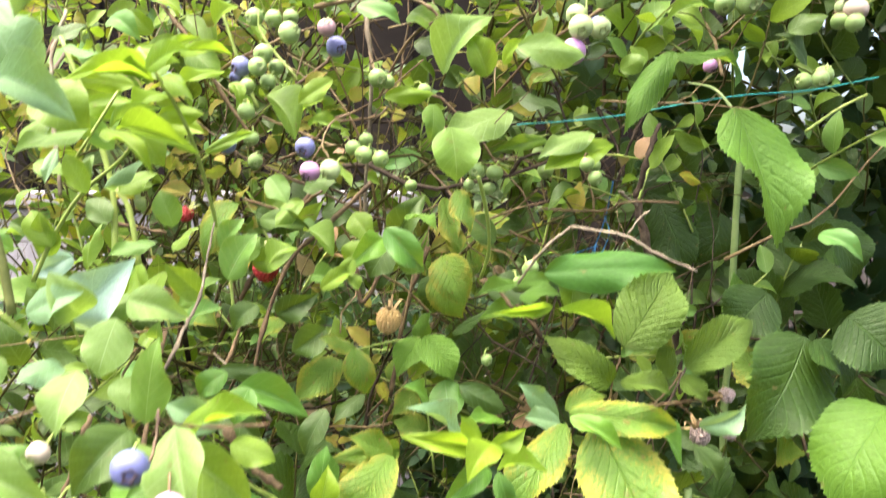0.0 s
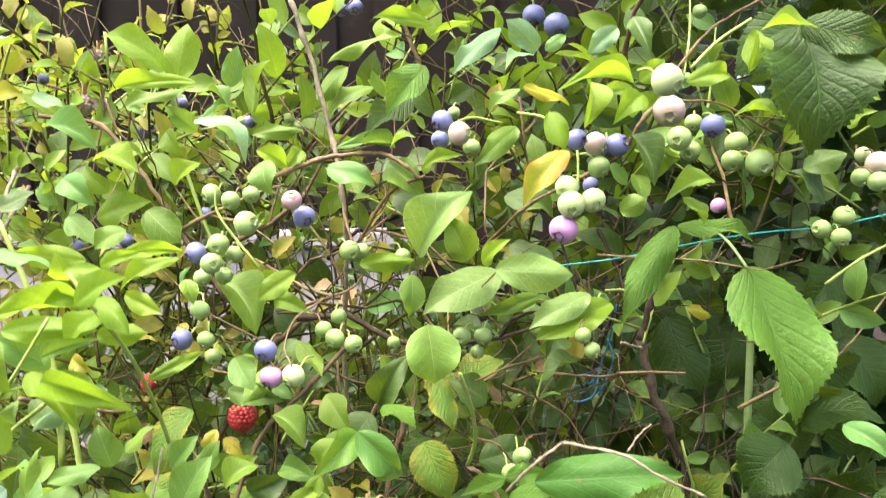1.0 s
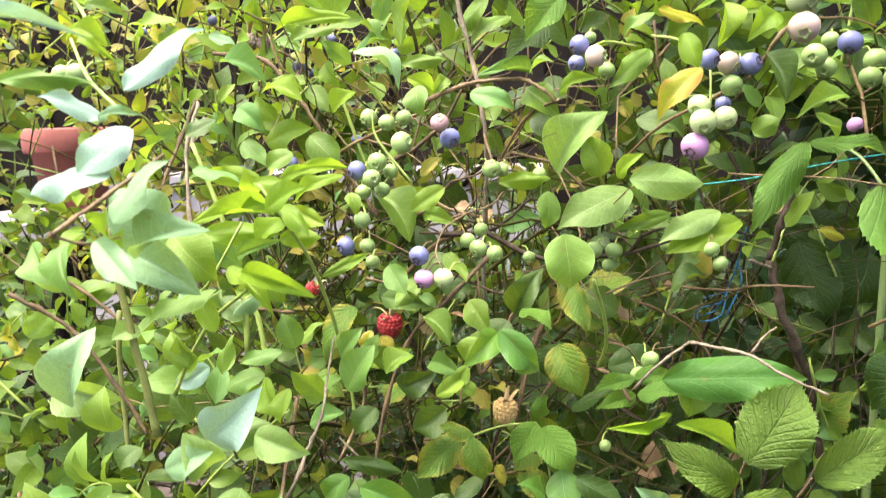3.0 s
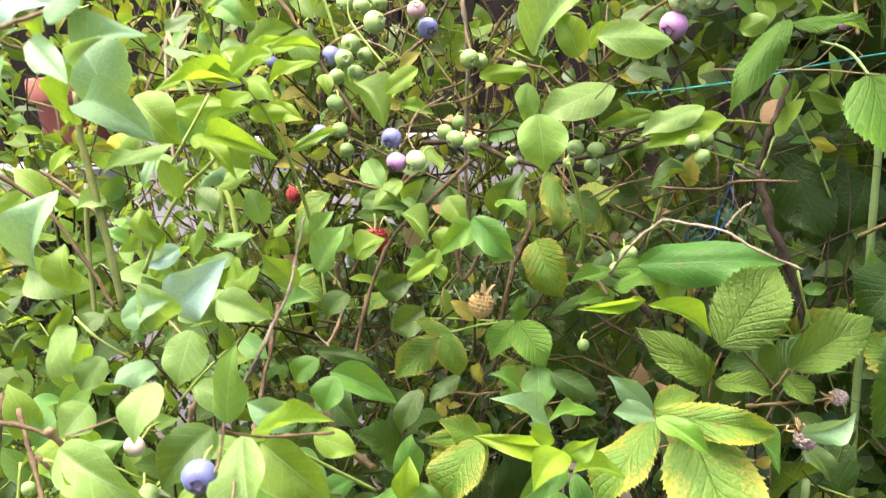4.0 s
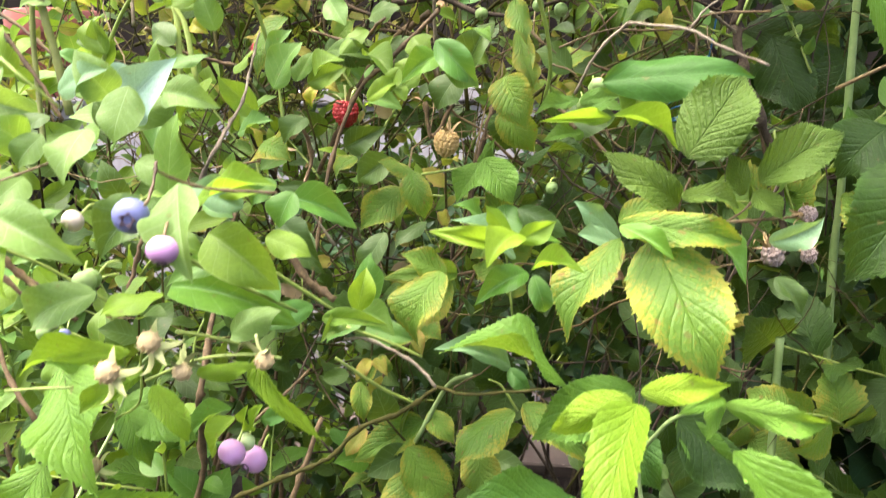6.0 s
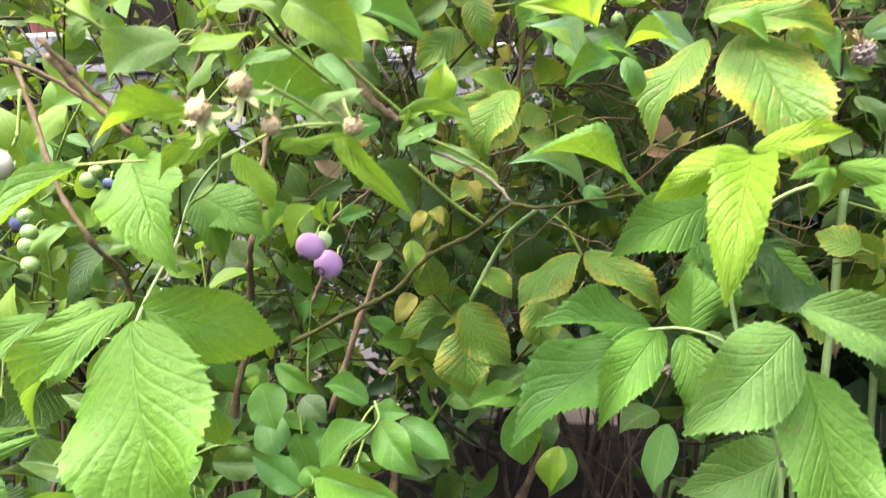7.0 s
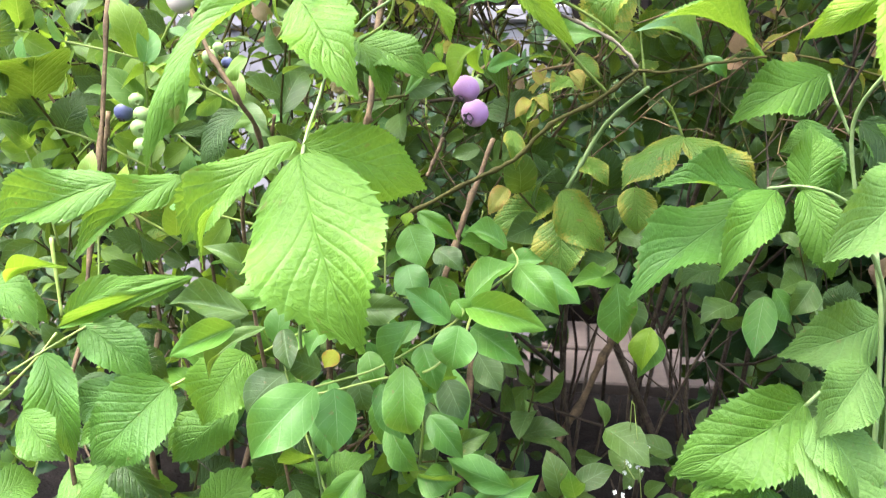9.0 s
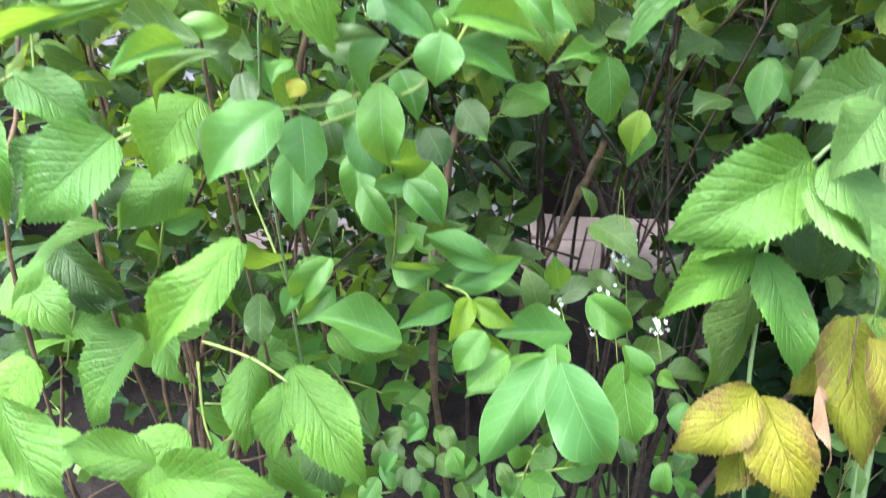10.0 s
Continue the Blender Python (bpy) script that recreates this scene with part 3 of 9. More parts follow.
def box(bm, x0, x1, y0, y1, z0, z1, bevel=0.004):
    m = Matrix.Translation(((x0 + x1) / 2, (y0 + y1) / 2, (z0 + z1) / 2)) @ Matrix.Diagonal((x1 - x0, y1 - y0, z1 - z0, 1))
    made = bmesh.ops.create_cube(bm, size=1.0, matrix=m)["verts"]
    edges = list({e for v in made for e in v.link_edges})
    if bevel:
        bmesh.ops.bevel(bm, geom=edges, offset=bevel, segments=1, affect="EDGES")


ground = new("ground", grid_sheet("ground", -40, 40, -30, 60, -0.01, 120, 120, 0.0, 3))
ground.data.materials.append(SOIL)
tagged(ground, "dark bare garden soil reaching away from the bushes", "ground", kind="structure")
bed = new("soil_bed", grid_sheet("soil_bed", -2.4, 2.4, -0.6, 2.28, 0.012, 70, 46, 0.02, 5))
bed.data.materials.append(SOIL)
tagged(bed, "dark crumbly soil bed under the berry bushes", "soil", kind="structure")
pavement = thing("pavement", "pinkish stone paving behind the bushes", "paving", (0, 2.3, 0), kind="structure")

shed_wall = thing("wall_shed", "near-black wall of upright wooden boards", "wall", (-1.4, 2.98, 0), kind="structure")

bm = bmesh.new()
box(bm, -1.9, -0.12, 2.70, 2.86, -0.01, 1.16, 0.01)
box(bm, -1.93, -0.09, 2.67, 2.89, 1.162, 1.215, 0.008)
low_wall_mesh = bpy.data.meshes.new("wall_low")
bm.to_mesh(low_wall_mesh)
bm.free()
low_wall_mesh.materials.append(WALLSTONE)
low_wall = tagged(new("wall_low", low_wall_mesh), "low lilac-grey stone wall with a flat coping", "wall", kind="structure")

post = thing("garden_post", "dark wooden post topped by a pale stone slab", "post", (-1.10, 1.48, 0))
bm = bmesh.new()
box(bm, -0.06, 0.06, -0.06, 0.06, 0.0, 1.15, 0.006)
part("shaft", bm, DARKWOOD, post)
bm = bmesh.new()
box(bm, -0.15, 0.15, -0.13, 0.13, 1.15, 1.2, 0.008)
part("slab", bm, WALLSTONE, post, "pale stone slab")


def terracotta_pot(at, size):
    pot = thing("flower_pot", "terracotta flower pot with thick rim standing on stone", "plant pot", at)
    prof = ((0.0, 0.0), (0.30, 0.0), (0.34, 0.02), (0.43, 0.68), (0.50, 0.69), (0.515, 0.72), (0.52, 0.94), (0.50, 0.97), (0.45, 0.97), (0.43, 0.9), (0.40, 0.70), (0.28, 0.08), (0.0, 0.08))
    verts, faces, n = [], [], 28
    for r, z in prof:
        for k in range(n):
            verts.append((r * size * math.cos(2 * math.pi * k / n), r * size * math.sin(2 * math.pi * k / n), z * size))
    for i in range(len(prof) - 1):
        for k in range(n):
            faces.append((i * n + k, i * n + (k + 1) % n, (i + 1) * n + (k + 1) % n, (i + 1) * n + k))
    part("pot_body", mesh_from("pot_body", verts, faces), TERRACOTTA, pot)
    bm = bmesh.new()
    bmesh.ops.create_circle(bm, cap_ends=True, segments=24, radius=0.41 * size, matrix=Matrix.Translation((0, 0, 0.86 * size)))
    part("potting_soil", bm, SOIL, pot)
    return pot


terracotta_pot((-1.053, 1.530, 1.202), 0.18)

# ---- the plants ----
main_bush = thing("blueberry_bush", "tall blueberry bush with green and ripening berries", "blueberry bush", (-0.02, 0.95, 0), "berry bushes")
back_bush = thing("blueberry_bush", "blueberry bush with yellowish leaves and dark ripe berries", "blueberry bush", (-0.55, 1.15, 0), "berry bushes")
front_bush = thing("blueberry_bush", "blueberry bush with bluish young leaves and arching shoots", "blueberry bush", (-0.45, 0.62, 0), "berry bushes")
low_bush = thing("blueberry_bush", "low blueberry bush with glossy rounded green leaves", "blueberry bush", (-0.12, 0.72, 0), "berry bushes")
tall_cane = thing("raspberry_cane", "tall raspberry cane with large toothed green leaves", "raspberry cane", (0.30, 0.72, 0), "raspberry canes")
mottled_cane = thing("raspberry_cane", "raspberry cane with yellow mottled leaves and dried fruit", "raspberry cane", (0.06, 0.74, 0), "raspberry canes")
young_cane = thing("raspberry_cane", "raspberry cane with bright leaves and picked fruit stalks", "raspberry cane", (-0.22, 0.50, 0), "raspberry canes")
right_cane = thing("raspberry_cane", "leafy raspberry cane with lime tips above withered leaves", "raspberry cane", (0.24, 0.58, 0), "raspberry canes")
left_cane = thing("raspberry_cane", "low raspberry cane with broad pale green leaves", "raspberry cane", (-0.40, 0.48, 0), "raspberry canes")
garden_twine = thing("garden_twine", "thin teal plastic twine stretched through the bush", "twine", (0.1, 0.6, 1.3))
blue_cord = thing("plastic_cord", "loose loops of blue plastic cord in the branches", "cord", (0.1, 0.8, 1.2))
weed = thing("flowering_weed", "slender green weed with tiny white flowers", "weed", (0.0, 0.66, 0))


def flower(plant, at, size):
    """A tiny white flower of four rounded petals."""
    verts, faces = [], []
    for k in range(4):
        b = math.pi / 2 * k
        out, side = Vector((math.cos(b), math.sin(b), 0)), Vector((-math.sin(b), math.cos(b), 0))
        start = len(verts)
        for q, w in ((0.05, 0.08), (0.4, 0.34), (0.8, 0.38), (1.0, 0.12)):
            for s in (-1, 1):
                verts.append(out * q + side * (w * s) + Vector((0, 0, 0.45 * q * q)))
        faces += [(start + 2 * i, start + 2 * i + 1, start + 2 * i + 3, start + 2 * i + 2) for i in range(3)]
    ball(verts, faces, (0, 0, 0.05), 0.2, 6, 4)
    ob = part("flower", mesh_from("flower", verts, faces), WHITE_PETAL, plant)
    turn = Vector((math.sin(at[0] * 700), -1.0, 0.5 + math.sin(at[2] * 900))).to_track_quat("Z", "Y").to_matrix().to_4x4()
    ob.matrix_basis = Matrix.Translation(Vector(at) - plant.location) @ turn @ Matrix.Scale(size, 4)
    return ob

# ---- the plants' own leaves, fruit and stems ----
leaf(main_bush, "blue", BLUE_LEAF, (-0.019, 0.608, 1.389), (-0.058, 0.588, 1.390), 0.012, -19)
leaf(main_bush, "blue", BLUE_LEAF, (-0.018, 0.545, 1.385), (-0.002, 0.539, 1.393), 0.012, -17)
leaf(main_bush, "blue", BLUE_FRESH, (0.001, 0.560, 1.372), (0.026, 0.546, 1.382), 0.014, -5)
leaf(main_bush, "blue", BLUE_LEAF, (-0.012, 0.591, 1.462), (-0.062, 0.585, 1.448), 0.014, 14)
leaf(main_bush, "blue", BLUE_FRESH, (0.009, 0.588, 1.468), (-0.030, 0.582, 1.474), 0.012, -13)
leaf(main_bush, "blue", BLUE_GREY, (0.055, 0.608, 1.470), (0.021, 0.592, 1.438), 0.017, -11)
leaf(main_bush, "blue", BLUE_GREY, (0.079, 0.595, 1.452), (0.058, 0.578, 1.469), 0.019, -19)
leaf(main_bush, "blue", BLUE_GREY, (0.075, 0.583, 1.447), (0.055, 0.564, 1.437), 0.012, 21)
leaf(main_bush, "blue", BLUE_LEAF, (0.082, 0.579, 1.449), (0.097, 0.584, 1.460), 0.010, 15)
leaf(main_bush, "blue", BLUE_GREY, (0.123, 0.549, 1.457), (0.104, 0.545, 1.441), 0.014, -15)
leaf(main_bush, "blue", BLUE_DARK, (0.130, 0.539, 1.461), (0.137, 0.524, 1.437), 0.015, 6)
leaf(main_bush, "blue", BLUE_FRESH, (0.129, 0.529, 1.420), (0.083, 0.521, 1.419), 0.012, 17)
leaf(main_bush, "blue", BLUE_LEAF, (0.122, 0.500, 1.413), (0.101, 0.500, 1.412), 0.008, -20)
leaf(main_bush, "blue", BLUE_FRESH, (0.124, 0.496, 1.417), (0.138, 0.495, 1.429), 0.011, 8)
leaf(main_bush, "blue", BLUE_FRESH, (0.096, 0.500, 1.419), (0.094, 0.489, 1.393), 0.014, -15)
leaf(main_bush, "blue", BLUE_FRESH, (0.127, 0.501, 1.411), (0.109, 0.488, 1.395), 0.016, -20)
leaf(main_bush, "blue", BLUE_FRESH, (0.160, 0.532, 1.421), (0.189, 0.542, 1.427), 0.015, 18)
leaf(main_bush, "blue", BLUE_FRESH, (0.208, 0.551, 1.454), (0.201, 0.540, 1.427), 0.014, -10)
leaf(main_bush, "blue", BLUE_LEAF, (0.064, 0.558, 1.422), (0.043, 0.557, 1.407), 0.010, 3)
leaf(main_bush, "blue", BLUE_BROWN, (0.061, 0.505, 1.417), (0.089, 0.511, 1.407), 0.009, 17)
leaf(main_bush, "blue", BLUE_FRESH, (0.075, 0.500, 1.402), (0.083, 0.492, 1.381), 0.015, -4)
leaf(main_bush, "blue", BLUE_BROWN, (0.079, 0.456, 1.379), (0.055, 0.445, 1.352), 0.016, -3)
leaf(main_bush, "blue", BLUE_LEAF, (0.063, 0.577, 1.400), (0.035, 0.553, 1.375), 0.017, -9)
leaf(mottled_cane, "rasp", RASP_LEAF, (0.004, 0.581, 1.441), (-0.023, 0.575, 1.410), 0.024, -22)
leaf(mottled_cane, "rasp", RASP_DARK, (-0.008, 0.612, 1.423), (-0.038, 0.585, 1.398), 0.023, 6)
leaf(main_bush, "blue", BLUE_DARK, (0.121, 0.506, 1.389), (0.132, 0.491, 1.361), 0.016, 2)
leaf(main_bush, "blue", BLUE_LEAF, (0.174, 0.524, 1.363), (0.142, 0.510, 1.352), 0.014, -8)
leaf(main_bush, "blue", BLUE_LEAF, (0.152, 0.510, 1.353), (0.167, 0.516, 1.336), 0.014, -15)
leaf(main_bush, "blue", BLUE_PALE, (0.000, 0.525, 1.320), (0.031, 0.525, 1.360), 0.030, -14)
leaf(main_bush, "blue", BLUE_LEAF, (0.029, 0.519, 1.318), (0.016, 0.516, 1.345), 0.022, -11)
leaf(main_bush, "blue", BLUE_FRESH, (0.036, 0.478, 1.320), (0.050, 0.471, 1.334), 0.011, 12)
leaf(main_bush, "blue", BLUE_FRESH, (-0.043, 0.581, 1.311), (-0.006, 0.575, 1.314), 0.014, 3)
leaf(main_bush, "blue", BLUE_LEAF, (-0.007, 0.566, 1.305), (-0.009, 0.566, 1.278), 0.020, -19)
leaf(main_bush, "blue", BLUE_PALE, (0.052, 0.604, 1.302), (-0.001, 0.575, 1.279), 0.036, 5)
leaf(main_bush, "blue", BLUE_PALE, (0.040, 0.429, 1.322), (0.079, 0.434, 1.319), 0.020, 5)
leaf(main_bush, "blue", BLUE_LEAF, (0.082, 0.619, 1.282), (0.038, 0.597, 1.272), 0.013, -8)
leaf(main_bush, "blue", BLUE_PALE, (0.114, 0.598, 1.286), (0.070, 0.574, 1.268), 0.022, -5)
leaf(main_bush, "blue", BLUE_FRESH, (0.130, 0.605, 1.278), (0.075, 0.575, 1.261), 0.031, 8)
leaf(main_bush, "blue", BLUE_LEAF, (0.005, 0.498, 1.284), (0.009, 0.498, 1.249), 0.034, 3)
leaf(main_bush, "blue", BLUE_DARK, (0.104, 0.590, 1.240), (0.078, 0.584, 1.230), 0.020, 22)
leaf(main_bush, "blue", LOW_LEAF, (-0.041, 0.534, 1.211), (-0.062, 0.508, 1.193), 0.020, -10)
leaf(main_bush, "blue", LOW_LEAF, (-0.038, 0.509, 1.219), (-0.013, 0.514, 1.191), 0.022, 13)
leaf(main_bush, "blue", BROAD_LEAF, (0.065, 0.502, 1.190), (0.154, 0.504, 1.193), 0.032, 6, shape=6)
leaf(main_bush, "blue", BLUE_LEAF, (0.088, 0.519, 1.194), (0.084, 0.511, 1.162), 0.026, 8)
leaf(mottled_cane, "rasp", RASP_LEAF, (0.054, 0.566, 1.157), (0.026, 0.549, 1.153), 0.015, -15)
leaf(mottled_cane, "rasp", RASP_LEAF, (0.052, 0.529, 1.170), (0.080, 0.525, 1.174), 0.017, -17)
leaf(mottled_cane, "rasp", RASP_YELLOW, (-0.001, 0.558, 1.196), (0.015, 0.545, 1.162), 0.032, 22)
leaf(mottled_cane, "rasp", RASP_YELLOW, (0.010, 0.532, 1.244), (0.019, 0.518, 1.216), 0.018, -24)
leaf(mottled_cane, "rasp", RASP_LEAF, (-0.025, 0.536, 1.227), (-0.004, 0.519, 1.219), 0.018, -16)
leaf(main_bush, "blue", BLUE_LEAF, (-0.062, 0.572, 1.375), (-0.030, 0.575, 1.364), 0.020, -7)
leaf(main_bush, "blue", BLUE_DARK, (-0.022, 0.609, 1.356), (0.009, 0.599, 1.343), 0.025, -19)
leaf(main_bush, "blue", BLUE_LEAF, (-0.070, 0.503, 1.314), (-0.093, 0.503, 1.299), 0.015, -4)
leaf(main_bush, "blue", BLUE_FRESH, (-0.109, 0.561, 1.291), (-0.084, 0.552, 1.308), 0.019, -21)
leaf(main_bush, "blue", BLUE_LEAF, (-0.122, 0.533, 1.307), (-0.096, 0.514, 1.279), 0.028, -16)
leaf(main_bush, "blue", BLUE_LEAF, (-0.132, 0.498, 1.312), (-0.126, 0.494, 1.298), 0.011, -17)
leaf(main_bush, "blue", BLUE_LEAF, (-0.095, 0.553, 1.292), (-0.068, 0.537, 1.286), 0.014, -0)
leaf(main_bush, "blue", BLUE_DARK, (-0.038, 0.628, 1.201), (-0.015, 0.623, 1.239), 0.025, 24)
leaf(main_bush, "blue", BLUE_LEAF, (-0.024, 0.605, 1.378), (0.001, 0.589, 1.356), 0.025, 1)
leaf(main_bush, "blue", BLUE_DARK, (0.057, 0.628, 1.353), (0.095, 0.632, 1.339), 0.026, -4)
leaf(main_bush, "blue", BLUE_LEAF, (-0.055, 0.638, 1.450), (-0.078, 0.637, 1.424), 0.018, -1)
leaf(main_bush, "blue", BLUE_LEAF, (-0.039, 0.659, 1.438), (-0.070, 0.637, 1.415), 0.018, -4)
leaf(main_bush, "blue", BLUE_DARK, (0.062, 0.643, 1.317), (0.095, 0.627, 1.305), 0.024, -4)
leaf(main_bush, "blue", BLUE_LEAF, (0.146, 0.653, 1.341), (0.164, 0.643, 1.350), 0.019, 19)
leaf(main_bush, "blue", BLUE_DARK, (0.043, 0.635, 1.200), (0.016, 0.635, 1.218), 0.027, -0)
leaf(main_bush, "blue", BLUE_LEAF, (-0.080, 0.554, 1.263), (-0.062, 0.535, 1.247), 0.015, -12)
leaf(main_bush, "blue", BLUE_LEAF, (-0.124, 0.561, 1.253), (-0.109, 0.547, 1.235), 0.019, -14)
leaf(main_bush, "blue", BLUE_LEAF, (-0.066, 0.567, 1.226), (-0.049, 0.552, 1.205), 0.022, 18)
leaf(main_bush, "blue", BLUE_LEAF, (-0.100, 0.562, 1.214), (-0.077, 0.547, 1.198), 0.020, -22)
leaf(main_bush, "blue", BLUE_LEAF, (-0.076, 0.480, 1.183), (-0.057, 0.489, 1.195), 0.012, 3)
leaf(main_bush, "blue", BLUE_LEAF, (-0.056, 0.484, 1.202), (-0.064, 0.487, 1.188), 0.011, -5)
leaf(main_bush, "blue", BLUE_LEAF, (-0.053, 0.484, 1.182), (-0.061, 0.488, 1.192), 0.010, 7)
leaf(back_bush, "blue", BLUE_FRESH, (-0.352, 0.530, 1.463), (-0.315, 0.538, 1.481), 0.021, 12)
leaf(back_bush, "blue", BLUE_FRESH, (-0.294, 0.547, 1.469), (-0.273, 0.546, 1.493), 0.019, -20)
leaf(back_bush, "blue", BLUE_FRESH, (-0.328, 0.622, 1.477), (-0.290, 0.613, 1.477), 0.011, 18)
leaf(main_bush, "blue", BLUE_FRESH, (-0.183, 0.625, 1.448), (-0.228, 0.622, 1.475), 0.025, 20)
leaf(main_bush, "blue", BLUE_FRESH, (-0.181, 0.625, 1.450), (-0.208, 0.619, 1.434), 0.023, 8)
leaf(main_bush, "blue", BLUE_FRESH, (-0.177, 0.624, 1.437), (-0.169, 0.631, 1.483), 0.026, 7)
leaf(main_bush, "blue", BLUE_FRESH, (-0.156, 0.606, 1.437), (-0.217, 0.597, 1.430), 0.013, 1)
leaf(main_bush, "blue", BLUE_LEAF, (-0.161, 0.619, 1.435), (-0.213, 0.607, 1.420), 0.013, 9)
leaf(main_bush, "blue", BLUE_LEAF, (-0.146, 0.652, 1.439), (-0.137, 0.644, 1.468), 0.018, 20)
leaf(main_bush, "blue", BLUE_LEAF, (-0.123, 0.625, 1.416), (-0.113, 0.637, 1.458), 0.018, -20)
leaf(main_bush, "blue", BLUE_LEAF, (-0.139, 0.623, 1.422), (-0.159, 0.627, 1.436), 0.013, 22)
leaf(main_bush, "blue", BLUE_GREY, (-0.136, 0.539, 1.405), (-0.104, 0.538, 1.380), 0.022, -22)
leaf(main_bush, "blue", BLUE_LEAF, (-0.159, 0.620, 1.412), (-0.133, 0.629, 1.423), 0.012, -18)
leaf(main_bush, "blue", BLUE_FRESH, (-0.105, 0.562, 1.387), (-0.085, 0.569, 1.375), 0.014, 8)
leaf(main_bush, "blue", BLUE_LEAF, (-0.081, 0.590, 1.388), (-0.091, 0.567, 1.371), 0.012, -16)
leaf(main_bush, "blue", BLUE_LEAF, (-0.087, 0.511, 1.379), (-0.083, 0.506, 1.359), 0.018, 3)
leaf(main_bush, "blue", BLUE_LEAF, (-0.119, 0.608, 1.400), (-0.084, 0.613, 1.404), 0.012, 21)
leaf(main_bush, "blue", BLUE_LEAF, (-0.173, 0.656, 1.407), (-0.192, 0.641, 1.425), 0.017, -24)
leaf(mottled_cane, "rasp", RASP_YELLOW, (-0.347, 0.738, 1.521), (-0.323, 0.743, 1.501), 0.022, -23)
leaf(mottled_cane, "rasp", RASP_YELLOW, (-0.337, 0.738, 1.499), (-0.301, 0.744, 1.482), 0.017, -18)
leaf(back_bush, "blue", BLUE_LEAF, (-0.288, 0.587, 1.439), (-0.321, 0.582, 1.433), 0.016, 14)
leaf(back_bush, "blue", BLUE_FRESH, (-0.287, 0.584, 1.434), (-0.304, 0.583, 1.420), 0.016, 2)
leaf(back_bush, "blue", BLUE_GREY, (-0.287, 0.635, 1.433), (-0.266, 0.640, 1.426), 0.016, -14)
leaf(back_bush, "blue", BLUE_LEAF, (-0.330, 0.534, 1.447), (-0.301, 0.535, 1.438), 0.014, -8)
leaf(back_bush, "blue", BLUE_FRESH, (-0.303, 0.478, 1.422), (-0.283, 0.483, 1.411), 0.016, 13)
leaf(back_bush, "blue", BLUE_LEAF, (-0.247, 0.593, 1.372), (-0.223, 0.586, 1.354), 0.022, 1)
leaf(back_bush, "blue", BLUE_FRESH, (-0.230, 0.610, 1.389), (-0.195, 0.594, 1.377), 0.027, -22)
leaf(back_bush, "blue", BLUE_LEAF, (-0.268, 0.612, 1.409), (-0.230, 0.611, 1.394), 0.023, -1)
leaf(main_bush, "blue", BLUE_FRESH, (-0.162, 0.488, 1.328), (-0.131, 0.495, 1.329), 0.011, 5)
leaf(front_bush, "blue", BLUE_FRESH, (-0.187, 0.481, 1.315), (-0.189, 0.466, 1.331), 0.016, -7)
leaf(front_bush, "blue", BLUE_FRESH, (-0.175, 0.447, 1.323), (-0.149, 0.450, 1.318), 0.013, 1)
leaf(front_bush, "blue", BLUE_FRESH, (-0.166, 0.468, 1.323), (-0.139, 0.453, 1.332), 0.011, 16)
leaf(front_bush, "blue", BLUE_LEAF, (-0.230, 0.479, 1.330), (-0.199, 0.484, 1.322), 0.014, -20)
leaf(main_bush, "blue", BLUE_LEAF, (-0.191, 0.596, 1.349), (-0.167, 0.591, 1.327), 0.026, -6)
leaf(main_bush, "blue", BLUE_LEAF, (-0.202, 0.587, 1.336), (-0.223, 0.582, 1.324), 0.018, -9)
leaf(back_bush, "blue", BLUE_LEAF, (-0.246, 0.596, 1.346), (-0.223, 0.583, 1.328), 0.019, -1)
leaf(back_bush, "blue", BLUE_DARK, (-0.281, 0.572, 1.352), (-0.261, 0.582, 1.364), 0.018, -19)
leaf(back_bush, "blue", BLUE_FRESH, (-0.269, 0.493, 1.337), (-0.248, 0.480, 1.352), 0.013, 6)
leaf(main_bush, "blue", BLUE_FRESH, (-0.170, 0.593, 1.366), (-0.154, 0.600, 1.382), 0.017, 1)
leaf(main_bush, "blue", BLUE_FRESH, (-0.186, 0.628, 1.406), (-0.172, 0.619, 1.387), 0.017, 17)
leaf(main_bush, "blue", BLUE_LEAF, (-0.222, 0.608, 1.362), (-0.239, 0.608, 1.381), 0.019, -21)
leaf(front_bush, "blue", SKY_SHEEN_LEAF, (-0.181, 0.330, 1.372), (-0.155, 0.358, 1.402), 0.015, 10, shape=6)
leaf(front_bush, "blue", SKY_SHEEN_LEAF, (-0.247, 0.326, 1.404), (-0.193, 0.321, 1.396), 0.010, 16)
leaf(front_bush, "blue", BLUE_FRESH, (-0.206, 0.339, 1.397), (-0.184, 0.331, 1.385), 0.007, 14)
leaf(front_bush, "blue", SKY_SHEEN_LEAF, (-0.198, 0.342, 1.360), (-0.218, 0.324, 1.372), 0.013, 18, shape=6)
leaf(front_bush, "blue", SKY_SHEEN_LEAF, (-0.172, 0.320, 1.355), (-0.195, 0.310, 1.337), 0.019, -17, shape=6)
leaf(front_bush, "blue", SKY_SHEEN_LEAF, (-0.181, 0.315, 1.336), (-0.214, 0.305, 1.331), 0.019, 6, shape=4)
leaf(front_bush, "blue", BLUE_LEAF, (-0.258, 0.347, 1.379), (-0.206, 0.348, 1.379), 0.009, -8)
leaf(front_bush, "blue", BLUE_GREY, (-0.198, 0.335, 1.361), (-0.174, 0.329, 1.362), 0.008, 19)
leaf(front_bush, "blue", BLUE_GREY, (-0.154, 0.271, 1.321), (-0.134, 0.277, 1.344), 0.016, -24)
